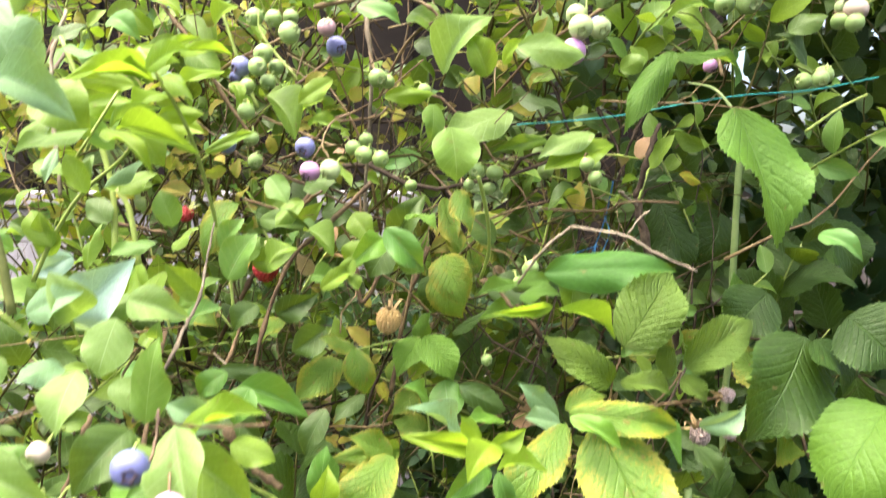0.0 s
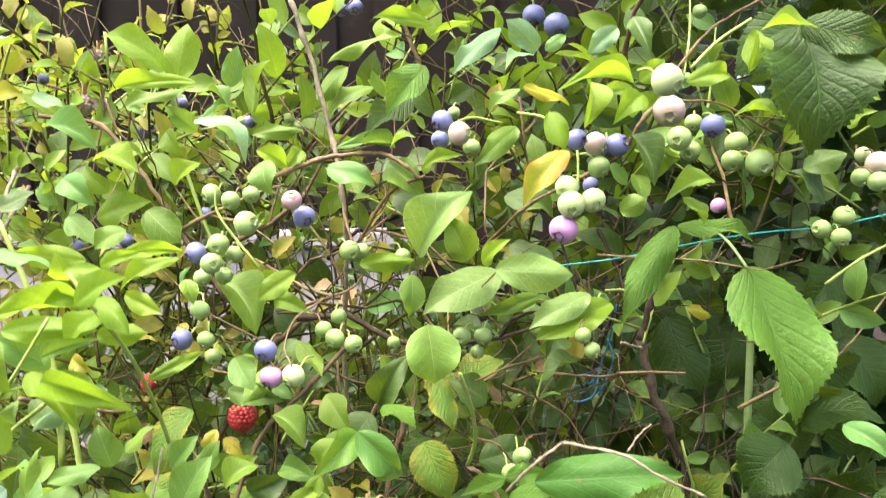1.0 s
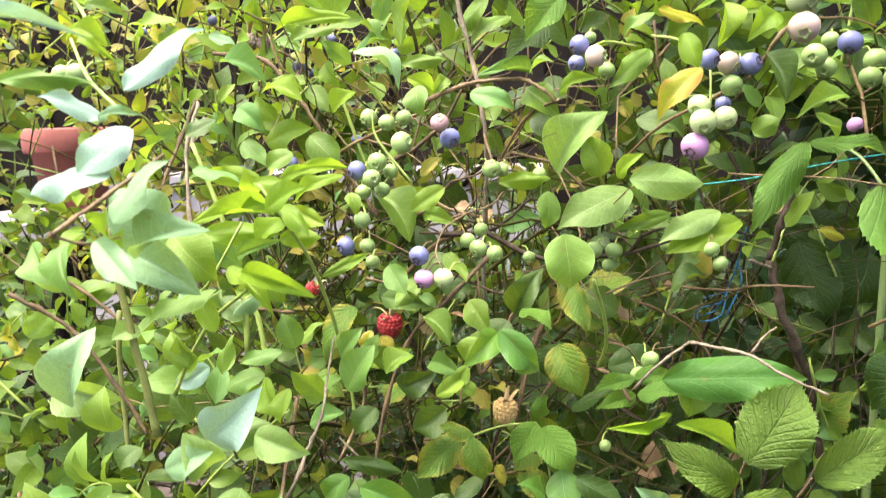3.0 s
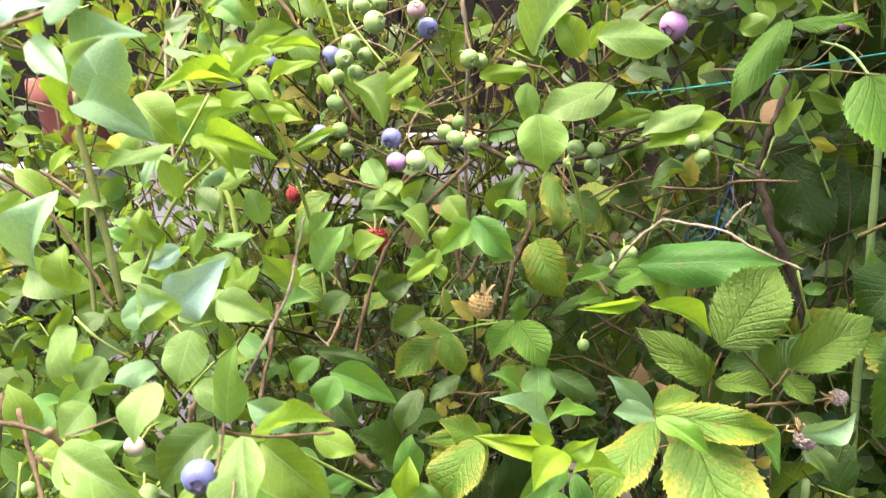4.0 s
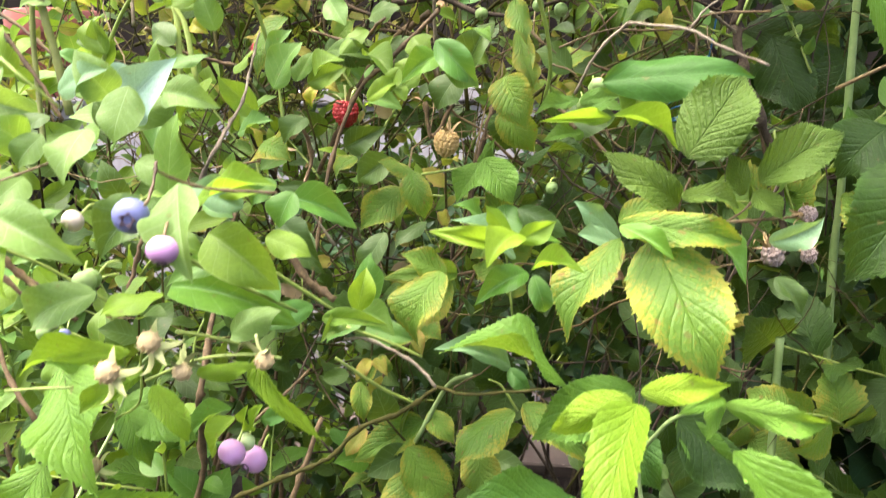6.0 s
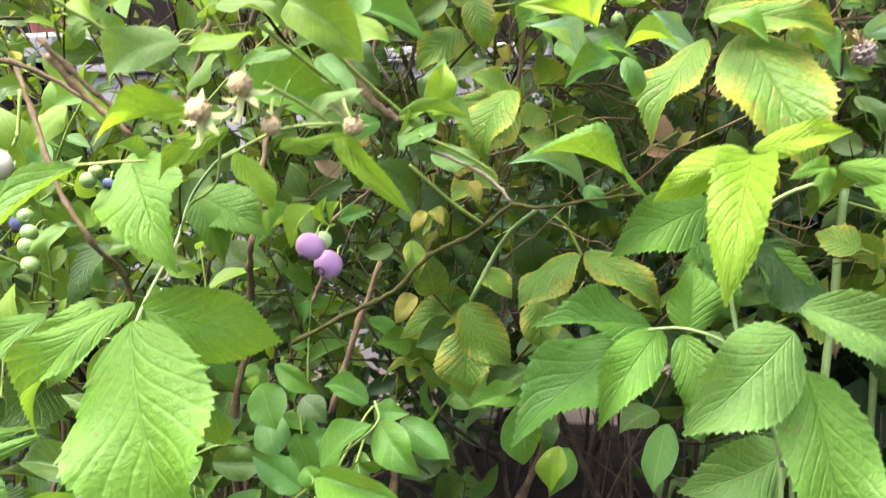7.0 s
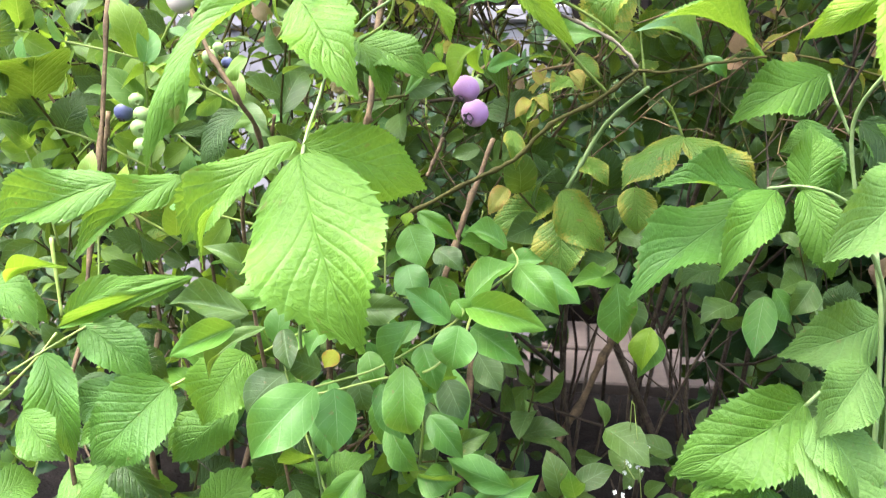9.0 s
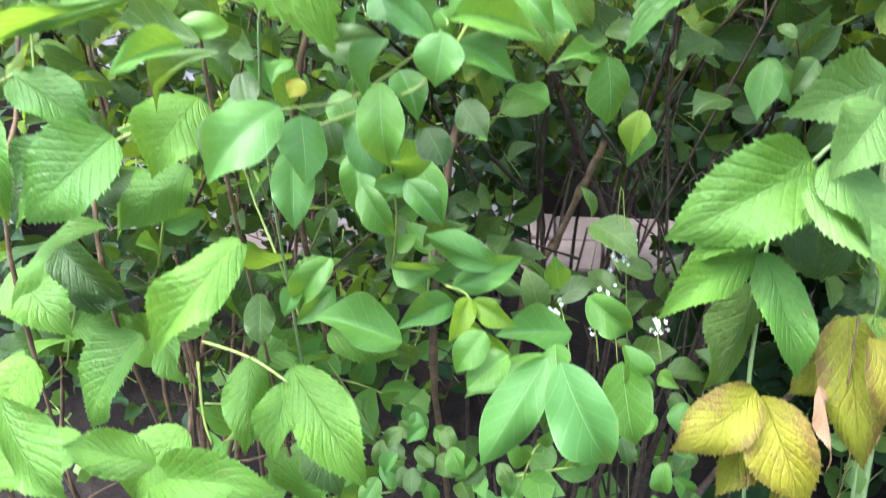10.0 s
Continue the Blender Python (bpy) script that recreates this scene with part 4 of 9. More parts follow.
leaf(front_bush, "blue", BLUE_GREY, (-0.159, 0.267, 1.315), (-0.138, 0.256, 1.300), 0.012, 2)
leaf(front_bush, "blue", BLUE_FRESH, (-0.164, 0.282, 1.314), (-0.160, 0.276, 1.325), 0.012, 10)
leaf(front_bush, "blue", BLUE_GREY, (-0.152, 0.281, 1.306), (-0.122, 0.280, 1.318), 0.014, -20)
leaf(front_bush, "blue", BLUE_LEAF, (-0.184, 0.285, 1.312), (-0.172, 0.270, 1.292), 0.011, 17)
leaf(front_bush, "blue", BLUE_LEAF, (-0.223, 0.316, 1.307), (-0.206, 0.305, 1.290), 0.015, 13)
leaf(front_bush, "blue", BLUE_GREY, (-0.256, 0.374, 1.209), (-0.247, 0.386, 1.251), 0.026, 6)
leaf(front_bush, "blue", BLUE_LEAF, (-0.227, 0.365, 1.200), (-0.230, 0.365, 1.224), 0.024, 5)
leaf(front_bush, "blue", SKY_SHEEN_LEAF, (-0.203, 0.416, 1.177), (-0.165, 0.413, 1.208), 0.032, 20)
leaf(front_bush, "blue", BLUE_LEAF, (-0.189, 0.477, 1.196), (-0.212, 0.465, 1.189), 0.019, 20)
leaf(front_bush, "blue", BLUE_FRESH, (-0.161, 0.445, 1.198), (-0.162, 0.431, 1.181), 0.016, 18)
leaf(front_bush, "blue", BLUE_LEAF, (-0.174, 0.473, 1.212), (-0.203, 0.468, 1.206), 0.013, 5)
leaf(front_bush, "blue", BLUE_LEAF, (-0.217, 0.474, 1.195), (-0.207, 0.470, 1.225), 0.014, -17)
leaf(front_bush, "blue", BLUE_LEAF, (-0.153, 0.442, 1.224), (-0.161, 0.444, 1.245), 0.017, -7)
leaf(front_bush, "blue", BLUE_LEAF, (-0.183, 0.525, 1.203), (-0.165, 0.527, 1.219), 0.013, -18)
leaf(front_bush, "blue", BLUE_LEAF, (-0.153, 0.490, 1.176), (-0.169, 0.472, 1.199), 0.019, -17)
leaf(front_bush, "blue", BLUE_LEAF, (-0.129, 0.463, 1.191), (-0.113, 0.471, 1.219), 0.025, -15)
leaf(front_bush, "blue", BLUE_LEAF, (-0.108, 0.478, 1.198), (-0.091, 0.485, 1.209), 0.017, -6)
leaf(front_bush, "blue", BLUE_DARK, (-0.116, 0.482, 1.173), (-0.129, 0.473, 1.158), 0.018, -7)
leaf(front_bush, "blue", BLUE_LEAF, (-0.159, 0.473, 1.164), (-0.136, 0.474, 1.173), 0.018, -20)
leaf(front_bush, "blue", BLUE_FRESH, (-0.168, 0.406, 1.277), (-0.125, 0.401, 1.265), 0.013, 21)
leaf(front_bush, "blue", BLUE_LEAF, (-0.188, 0.445, 1.279), (-0.155, 0.435, 1.291), 0.011, 7)
leaf(front_bush, "blue", BLUE_FRESH, (-0.163, 0.438, 1.311), (-0.176, 0.424, 1.307), 0.010, -10)
leaf(front_bush, "blue", BLUE_FRESH, (-0.159, 0.447, 1.309), (-0.136, 0.429, 1.295), 0.012, -23)
leaf(front_bush, "blue", BLUE_LEAF, (-0.137, 0.451, 1.266), (-0.110, 0.461, 1.279), 0.008, 16)
leaf(front_bush, "blue", BLUE_LEAF, (-0.196, 0.473, 1.243), (-0.175, 0.479, 1.255), 0.015, 15)
leaf(front_bush, "blue", BLUE_DARK, (-0.219, 0.514, 1.223), (-0.237, 0.518, 1.238), 0.019, -16)
leaf(front_bush, "blue", BLUE_LEAF, (-0.243, 0.465, 1.185), (-0.226, 0.465, 1.208), 0.015, -0)
leaf(front_bush, "blue", BLUE_DARK, (-0.236, 0.464, 1.167), (-0.247, 0.459, 1.187), 0.017, 21)
leaf(front_bush, "blue", BLUE_LEAF, (-0.340, 0.451, 1.226), (-0.322, 0.456, 1.243), 0.018, 22)
leaf(front_bush, "blue", BLUE_DARK, (-0.334, 0.465, 1.198), (-0.336, 0.451, 1.226), 0.019, 7)
leaf(front_bush, "blue", BLUE_LEAF, (-0.256, 0.463, 1.208), (-0.272, 0.460, 1.217), 0.011, 12)
leaf(mottled_cane, "rasp", RASP_YELLOW, (-0.132, 0.501, 1.236), (-0.153, 0.490, 1.200), 0.033, 16)
leaf(mottled_cane, "rasp", RASP_AUTUMN, (-0.134, 0.563, 1.198), (-0.117, 0.552, 1.189), 0.011, 21)
leaf(mottled_cane, "rasp", RASP_YELLOW, (-0.137, 0.613, 1.228), (-0.121, 0.608, 1.243), 0.025, 5)
leaf(mottled_cane, "rasp", RASP_DARK, (-0.148, 0.618, 1.227), (-0.112, 0.625, 1.211), 0.031, 10)
berry(main_bush, GREEN_BERRY, (-0.127, 0.537, 1.360), 0.0062, (-0.26, -0.76, -0.59))
berry(main_bush, GREEN_BERRY, (-0.111, 0.522, 1.356), 0.0057, (0.08, -0.71, -0.70))
berry(main_bush, GREEN_BERRY, (-0.102, 0.534, 1.359), 0.0054, (0.08, -0.71, -0.70))
berry(main_bush, PINK_BERRY, (-0.080, 0.547, 1.355), 0.0065, (0.47, -0.84, 0.27))
berry(main_bush, BLUE_BERRY, (-0.075, 0.559, 1.344), 0.0074, (0.08, -0.71, -0.70))
berry(main_bush, GREEN_BERRY, (-0.097, 0.502, 1.343), 0.0072, (0.69, -0.72, -0.06))
berry(main_bush, GREEN_BERRY, (-0.115, 0.508, 1.331), 0.0063, (0.44, -0.87, -0.22))
berry(main_bush, BLUE_BERRY, (-0.133, 0.522, 1.325), 0.0067, (-0.52, -0.81, -0.26))
berry(main_bush, GREEN_BERRY, (-0.116, 0.496, 1.321), 0.0060, (0.31, -0.95, -0.06))
berry(main_bush, GREEN_BERRY, (-0.109, 0.518, 1.324), 0.0053, (0.08, -0.71, -0.70))
berry(main_bush, GREEN_BERRY, (-0.127, 0.513, 1.311), 0.0053, (0.08, -0.71, -0.70))
berry(main_bush, GREEN_BERRY, (-0.112, 0.506, 1.313), 0.0052, (0.08, -0.71, -0.70))
berry(main_bush, GREEN_BERRY, (-0.125, 0.501, 1.294), 0.0057, (0.08, -0.71, -0.70))
berry(main_bush, GREEN_BERRY, (-0.122, 0.500, 1.277), 0.0052, (0.08, -0.71, -0.70))
berry(main_bush, GREEN_BERRY, (-0.124, 0.518, 1.263), 0.0050, (0.08, -0.71, -0.70))
berry(main_bush, BLUE_BERRY, (-0.142, 0.517, 1.274), 0.0065, (-0.57, -0.75, -0.34))
berry(main_bush, BLUE_BERRY, (-0.087, 0.496, 1.271), 0.0066, (0.08, -0.71, -0.70))
berry(main_bush, PURPLE_BERRY, (-0.084, 0.495, 1.256), 0.0067, (0.08, -0.71, -0.70))
berry(main_bush, WHITE_BERRY, (-0.071, 0.493, 1.257), 0.0067, (0.06, -0.59, -0.81))
berry(main_bush, GREEN_BERRY, (-0.046, 0.557, 1.322), 0.0068, (0.08, -0.71, -0.70))
berry(main_bush, GREEN_BERRY, (-0.040, 0.568, 1.321), 0.0055, (0.08, -0.71, -0.70))
berry(main_bush, GREEN_BERRY, (-0.063, 0.549, 1.273), 0.0056, (0.08, -0.71, -0.70))
berry(main_bush, GREEN_BERRY, (-0.055, 0.544, 1.268), 0.0063, (0.08, -0.71, -0.70))
berry(main_bush, GREEN_BERRY, (-0.043, 0.540, 1.265), 0.0059, (0.08, -0.71, -0.70))
berry(main_bush, GREEN_BERRY, (-0.055, 0.561, 1.279), 0.0053, (0.08, -0.71, -0.70))
berry(main_bush, GREEN_BERRY, (0.040, 0.605, 1.256), 0.0067, (0.08, -0.71, -0.70))
berry(main_bush, GREEN_BERRY, (0.036, 0.610, 1.244), 0.0052, (0.08, -0.71, -0.70))
berry(main_bush, GREEN_BERRY, (0.062, 0.554, 1.187), 0.0060, (0.08, -0.71, -0.70))
berry(main_bush, GREEN_BERRY, (0.055, 0.554, 1.176), 0.0064, (0.08, -0.71, -0.70))
berry(main_bush, BLUE_BERRY, (0.015, 0.533, 1.401), 0.0066, (-0.60, -0.77, -0.24))
berry(main_bush, GREEN_BERRY, (0.022, 0.548, 1.407), 0.0041, (0.08, -0.71, -0.70))
berry(main_bush, BLUE_BERRY, (0.013, 0.555, 1.391), 0.0058, (0.08, -0.71, -0.70))
berry(main_bush, PINK_BERRY, (0.025, 0.526, 1.393), 0.0072, (0.71, -0.63, -0.31))
berry(main_bush, GREEN_BERRY, (0.033, 0.557, 1.386), 0.0058, (0.08, -0.71, -0.70))
berry(main_bush, BLUE_BERRY, (0.094, 0.526, 1.388), 0.0064, (0.31, -0.95, -0.06))
berry(main_bush, PINK_BERRY, (0.107, 0.537, 1.386), 0.0072, (0.74, -0.64, -0.19))
berry(main_bush, BLUE_BERRY, (0.119, 0.559, 1.385), 0.0068, (0.08, -0.71, -0.70))
berry(main_bush, BLUE_BERRY, (0.121, 0.539, 1.385), 0.0072, (0.69, -0.72, -0.06))
berry(main_bush, GREEN_BERRY, (0.109, 0.536, 1.372), 0.0069, (0.77, -0.57, -0.29))
berry(main_bush, WHITE_BERRY, (0.089, 0.531, 1.360), 0.0072, (0.08, -0.71, -0.70))
berry(main_bush, WHITE_BERRY, (0.090, 0.520, 1.350), 0.0082, (-0.14, -0.72, -0.68))
berry(main_bush, WHITE_BERRY, (0.105, 0.533, 1.352), 0.0076, (0.51, -0.62, -0.59))
berry(main_bush, PURPLE_BERRY, (0.086, 0.525, 1.335), 0.0088, (-0.03, -0.67, -0.74))
berry(main_bush, BLUE_BERRY, (0.109, 0.565, 1.361), 0.0054, (0.08, -0.71, -0.70))
berry(main_bush, WHITE_BERRY, (0.125, 0.444, 1.411), 0.0080, (0.23, -0.79, -0.57))
berry(main_bush, PINK_BERRY, (0.140, 0.495, 1.401), 0.0088, (0.10, -0.81, -0.57))
berry(main_bush, GREEN_BERRY, (0.157, 0.535, 1.388), 0.0075, (-0.30, -0.85, -0.43))
berry(main_bush, GREEN_BERRY, (0.167, 0.546, 1.381), 0.0065, (0.08, -0.71, -0.70))
berry(main_bush, GREEN_BERRY, (0.176, 0.570, 1.400), 0.0057, (0.08, -0.71, -0.70))
berry(main_bush, BLUE_BERRY, (0.182, 0.550, 1.396), 0.0076, (0.08, -0.71, -0.70))
berry(main_bush, GREEN_BERRY, (0.208, 0.583, 1.387), 0.0077, (0.08, -0.71, -0.70))
berry(main_bush, GREEN_BERRY, (0.201, 0.570, 1.375), 0.0072, (0.08, -0.71, -0.70))
berry(main_bush, GREEN_BERRY, (0.211, 0.551, 1.373), 0.0087, (0.08, -0.71, -0.70))
berry(main_bush, PURPLE_BERRY, (0.219, 0.650, 1.344), 0.0061, (0.08, -0.71, -0.70))
berry(main_bush, GREEN_BERRY, (0.081, 0.619, 1.258), 0.0065, (0.08, -0.71, -0.70))
berry(main_bush, GREEN_BERRY, (0.105, 0.572, 1.262), 0.0056, (0.08, -0.71, -0.70))
berry(main_bush, GREEN_BERRY, (0.111, 0.572, 1.252), 0.0056, (0.06, -0.59, -0.81))
berry(main_bush, GREEN_BERRY, (-0.014, 0.582, 1.316), 0.0054, (0.08, -0.71, -0.70))
berry(main_bush, PINK_BERRY, (0.294, 0.568, 1.371), 0.0087, (-0.13, -0.79, -0.60))
berry(main_bush, GREEN_BERRY, (0.282, 0.567, 1.363), 0.0062, (-0.00, -0.68, -0.73))
berry(main_bush, GREEN_BERRY, (0.288, 0.557, 1.360), 0.0067, (-0.00, -0.68, -0.73))
berry(main_bush, WHITE_BERRY, (0.294, 0.589, 1.378), 0.0053, (-0.00, -0.68, -0.73))
berry(main_bush, GREEN_BERRY, (0.280, 0.615, 1.327), 0.0068, (-0.73, -0.69, 0.07))
berry(main_bush, GREEN_BERRY, (0.306, 0.636, 1.335), 0.0078, (0.40, -0.63, 0.67))
berry(main_bush, GREEN_BERRY, (0.275, 0.577, 1.324), 0.0063, (-0.00, -0.68, -0.73))
berry(main_bush, GREEN_BERRY, (0.207, 0.693, 1.444), 0.0049, (-0.00, -0.68, -0.73))
berry(main_bush, GREEN_BERRY, (0.219, 0.698, 1.497), 0.0058, (-0.00, -0.68, -0.73))
berry(main_bush, BLUE_BERRY, (0.110, 0.736, 1.496), 0.0110, (-0.00, -0.68, -0.73))
berry(main_bush, BLUE_BERRY, (0.093, 0.757, 1.509), 0.0099, (-0.00, -0.68, -0.73))
berry(main_bush, BLUE_BERRY, (-0.071, 0.826, 1.535), 0.0076, (-0.00, -0.68, -0.73))
berry(main_bush, BLUE_BERRY, (-0.086, 0.836, 1.535), 0.0066, (-0.00, -0.68, -0.73))
berry(back_bush, BLUE_BERRY, (-0.260, 0.772, 1.416), 0.0068, (0.08, -0.71, -0.70))
berry(back_bush, BLUE_BERRY, (-0.254, 0.793, 1.411), 0.0046, (0.08, -0.71, -0.70))
berry(back_bush, BLUE_BERRY, (-0.331, 0.737, 1.460), 0.0049, (0.08, -0.71, -0.70))
berry(back_bush, BLUE_BERRY, (-0.364, 0.736, 1.493), 0.0041, (0.08, -0.71, -0.70))
berry(back_bush, BLUE_BERRY, (-0.146, 0.708, 1.418), 0.0056, (0.08, -0.71, -0.70))
berry(back_bush, GREEN_BERRY, (-0.153, 0.707, 1.418), 0.0041, (0.08, -0.71, -0.70))
berry(back_bush, GREEN_BERRY, (-0.119, 0.733, 1.422), 0.0047, (0.08, -0.71, -0.70))
berry(back_bush, GREEN_BERRY, (-0.111, 0.733, 1.415), 0.0047, (0.08, -0.71, -0.70))
berry(back_bush, BLUE_BERRY, (-0.233, 0.800, 1.444), 0.0052, (0.08, -0.71, -0.70))
berry(back_bush, BLUE_BERRY, (-0.252, 0.800, 1.467), 0.0046, (0.08, -0.71, -0.70))
berry(back_bush, GREEN_BERRY, (-0.350, 0.581, 1.462), 0.0057, (0.08, -0.71, -0.70))
berry(back_bush, BLUE_BERRY, (-0.395, 0.576, 1.474), 0.0052, (0.08, -0.71, -0.70))
berry(back_bush, BLUE_BERRY, (-0.371, 0.678, 1.445), 0.0046, (0.08, -0.71, -0.70))
berry(back_bush, GREEN_BERRY, (-0.280, 0.430, 1.389), 0.0059, (0.08, -0.71, -0.70))
berry(back_bush, GREEN_BERRY, (-0.265, 0.422, 1.388), 0.0064, (0.08, -0.71, -0.70))
berry(back_bush, BLUE_BERRY, (-0.305, 0.722, 1.315), 0.0082, (0.08, -0.71, -0.70))
berry(back_bush, GREEN_BERRY, (-0.285, 0.743, 1.452), 0.0043, (0.08, -0.71, -0.70))
raspberry(mottled_cane, "grey", (-0.285, 0.710, 1.435), 0.0167, (0.04, -0.07, 1.00))
raspberry(mottled_cane, "grey", (-0.271, 0.712, 1.433), 0.0125, (0.04, -0.07, 1.00))
raspberry(mottled_cane, "grey", (-0.274, 0.717, 1.475), 0.0115, (0.04, -0.07, 1.00))
berry(back_bush, BLUE_BERRY, (-0.210, 0.605, 1.328), 0.0054, (0.08, -0.71, -0.70))
berry(back_bush, BLUE_BERRY, (-0.187, 0.712, 1.343), 0.0052, (0.08, -0.71, -0.70))
raspberry(mottled_cane, "red", (-0.160, 0.700, 1.172), 0.0220, (0.04, -0.07, 1.00))
raspberry(mottled_cane, "red", (-0.202, 0.613, 1.224), 0.0111, (0.56, -0.02, 0.83))
stem(main_bush, BARK_GREY, 0.0021, 0.0017, (-0.093, 0.624, 1.497), (-0.081, 0.621, 1.462), (-0.067, 0.617, 1.409), (-0.056, 0.601, 1.358), (-0.055, 0.606, 1.314), (-0.063, 0.636, 1.237), (-0.062, 0.647, 1.166))
stem(main_bush, REDTWIG, 0.0021, 0.0014, (-0.093, 0.557, 1.370), (-0.068, 0.582, 1.381), (-0.031, 0.588, 1.385), (-0.012, 0.580, 1.377), (-0.002, 0.580, 1.367))
stem(main_bush, REDTWIG, 0.0018, 0.0013, (-0.061, 0.614, 1.383), (-0.055, 0.600, 1.345), (-0.048, 0.588, 1.324))
stem(main_bush, REDTWIG, 0.0016, 0.0013, (0.002, 0.581, 1.369), (-0.024, 0.596, 1.357), (-0.047, 0.608, 1.322))
stem(main_bush, SHOOT, 0.0011, 0.0010, (0.169, 0.553, 1.432), (0.187, 0.557, 1.449), (0.209, 0.562, 1.463))
stem(main_bush, REDTWIG, 0.0016, 0.0013, (0.158, 0.540, 1.424), (0.136, 0.543, 1.399), (0.122, 0.559, 1.376), (0.074, 0.589, 1.350), (0.043, 0.621, 1.319))
stem(main_bush, SHOOT, 0.0010, 0.0009, (0.053, 0.572, 1.402), (0.033, 0.560, 1.405), (0.022, 0.547, 1.400))
stem(main_bush, REDTWIG, 0.0013, 0.0010, (0.065, 0.576, 1.419), (0.067, 0.573, 1.394), (0.071, 0.581, 1.370))
stem(main_bush, SHOOT, 0.0010, 0.0008, (0.063, 0.575, 1.409), (0.081, 0.566, 1.404), (0.096, 0.546, 1.388), (0.096, 0.532, 1.359))
stem(main_bush, REDTWIG, 0.0009, 0.0008, (0.161, 0.549, 1.412), (0.186, 0.552, 1.410), (0.213, 0.554, 1.396), (0.225, 0.555, 1.390))
stem(main_bush, SHOOT, 0.0013, 0.0014, (0.023, 0.508, 1.253), (0.030, 0.526, 1.226), (0.032, 0.543, 1.201), (0.027, 0.560, 1.179))
stem(main_bush, BARK, 0.0020, 0.0015, (0.027, 0.560, 1.179), (0.038, 0.551, 1.174), (0.049, 0.541, 1.161))
stem(main_bush, REDTWIG, 0.0008, 0.0007, (0.032, 0.544, 1.203), (0.046, 0.545, 1.198), (0.056, 0.555, 1.183))
stem(main_bush, BARK_GREY, 0.0012, 0.0009, (0.049, 0.503, 1.184), (0.062, 0.482, 1.207), (0.078, 0.476, 1.222))
stem(main_bush, BARK_GREY, 0.0011, 0.0008, (0.078, 0.476, 1.222), (0.109, 0.470, 1.217), (0.127, 0.466, 1.207), (0.152, 0.463, 1.196))
stem(main_bush, BARK_GREY, 0.0007, 0.0006, (0.112, 0.471, 1.218), (0.119, 0.473, 1.227), (0.126, 0.475, 1.232))
stem(main_bush, REDTWIG, 0.0010, 0.0008, (0.034, 0.627, 1.218), (0.061, 0.633, 1.228), (0.090, 0.638, 1.234))
stem(main_bush, REDTWIG, 0.0011, 0.0009, (0.076, 0.614, 1.228), (0.124, 0.601, 1.227), (0.136, 0.583, 1.234), (0.175, 0.579, 1.234))
stem(main_bush, OLIVE_STEM, 0.0009, 0.0007, (0.089, 0.613, 1.206), (0.124, 0.600, 1.223), (0.136, 0.583, 1.234))
stem(main_bush, DARK_BARK, 0.0050, 0.0037, (0.171, 0.690, 1.234), (0.182, 0.686, 1.186), (0.211, 0.702, 1.121), (0.225, 0.715, 1.043))
stem(main_bush, DARK_BARK, 0.0036, 0.0024, (0.171, 0.690, 1.234), (0.178, 0.686, 1.268), (0.193, 0.702, 1.300))
stem(main_bush, BARK_GREY, 0.0016, 0.0012, (0.146, 0.647, 1.241), (0.173, 0.690, 1.227))
stem(main_bush, REDTWIG, 0.0008, 0.0005, (-0.058, 0.522, 1.296), (-0.072, 0.508, 1.287), (-0.076, 0.496, 1.273), (-0.070, 0.485, 1.264))
stem(main_bush, REDTWIG, 0.0008, 0.0006, (-0.076, 0.496, 1.273), (-0.083, 0.493, 1.262))
stem(main_bush, SHOOT, 0.0009, 0.0007, (-0.095, 0.519, 1.316), (-0.120, 0.529, 1.346), (-0.123, 0.531, 1.362))
stem(main_bush, REDTWIG, 0.0010, 0.0009, (-0.073, 0.539, 1.290), (-0.048, 0.564, 1.296), (-0.040, 0.576, 1.304))
stem(back_bush, BARK, 0.0023, 0.0019, (-0.299, 0.665, 1.422), (-0.253, 0.671, 1.413), (-0.208, 0.651, 1.365), (-0.185, 0.650, 1.327), (-0.153, 0.648, 1.278))
stem(back_bush, REDTWIG, 0.0013, 0.0010, (-0.250, 0.674, 1.435), (-0.241, 0.672, 1.410), (-0.234, 0.673, 1.402))
stem(back_bush, BARK, 0.0021, 0.0017, (-0.324, 0.677, 1.383), (-0.337, 0.648, 1.330), (-0.335, 0.625, 1.308))
stem(back_bush, BARK_GREY, 0.0020, 0.0017, (-0.326, 0.695, 1.368), (-0.332, 0.670, 1.338), (-0.338, 0.666, 1.314))
stem(back_bush, SHOOT, 0.0013, 0.0012, (-0.172, 0.618, 1.383), (-0.155, 0.614, 1.333), (-0.143, 0.612, 1.306))
stem(back_bush, SHOOT, 0.0018, 0.0013, (-0.367, 0.531, 1.488), (-0.336, 0.531, 1.449), (-0.309, 0.511, 1.421))
stem(back_bush, SHOOT, 0.0016, 0.0013, (-0.324, 0.589, 1.491), (-0.299, 0.588, 1.456))
stem(back_bush, BARK, 0.0024, 0.0020, (-0.019, 0.696, 1.497), (0.001, 0.692, 1.444))

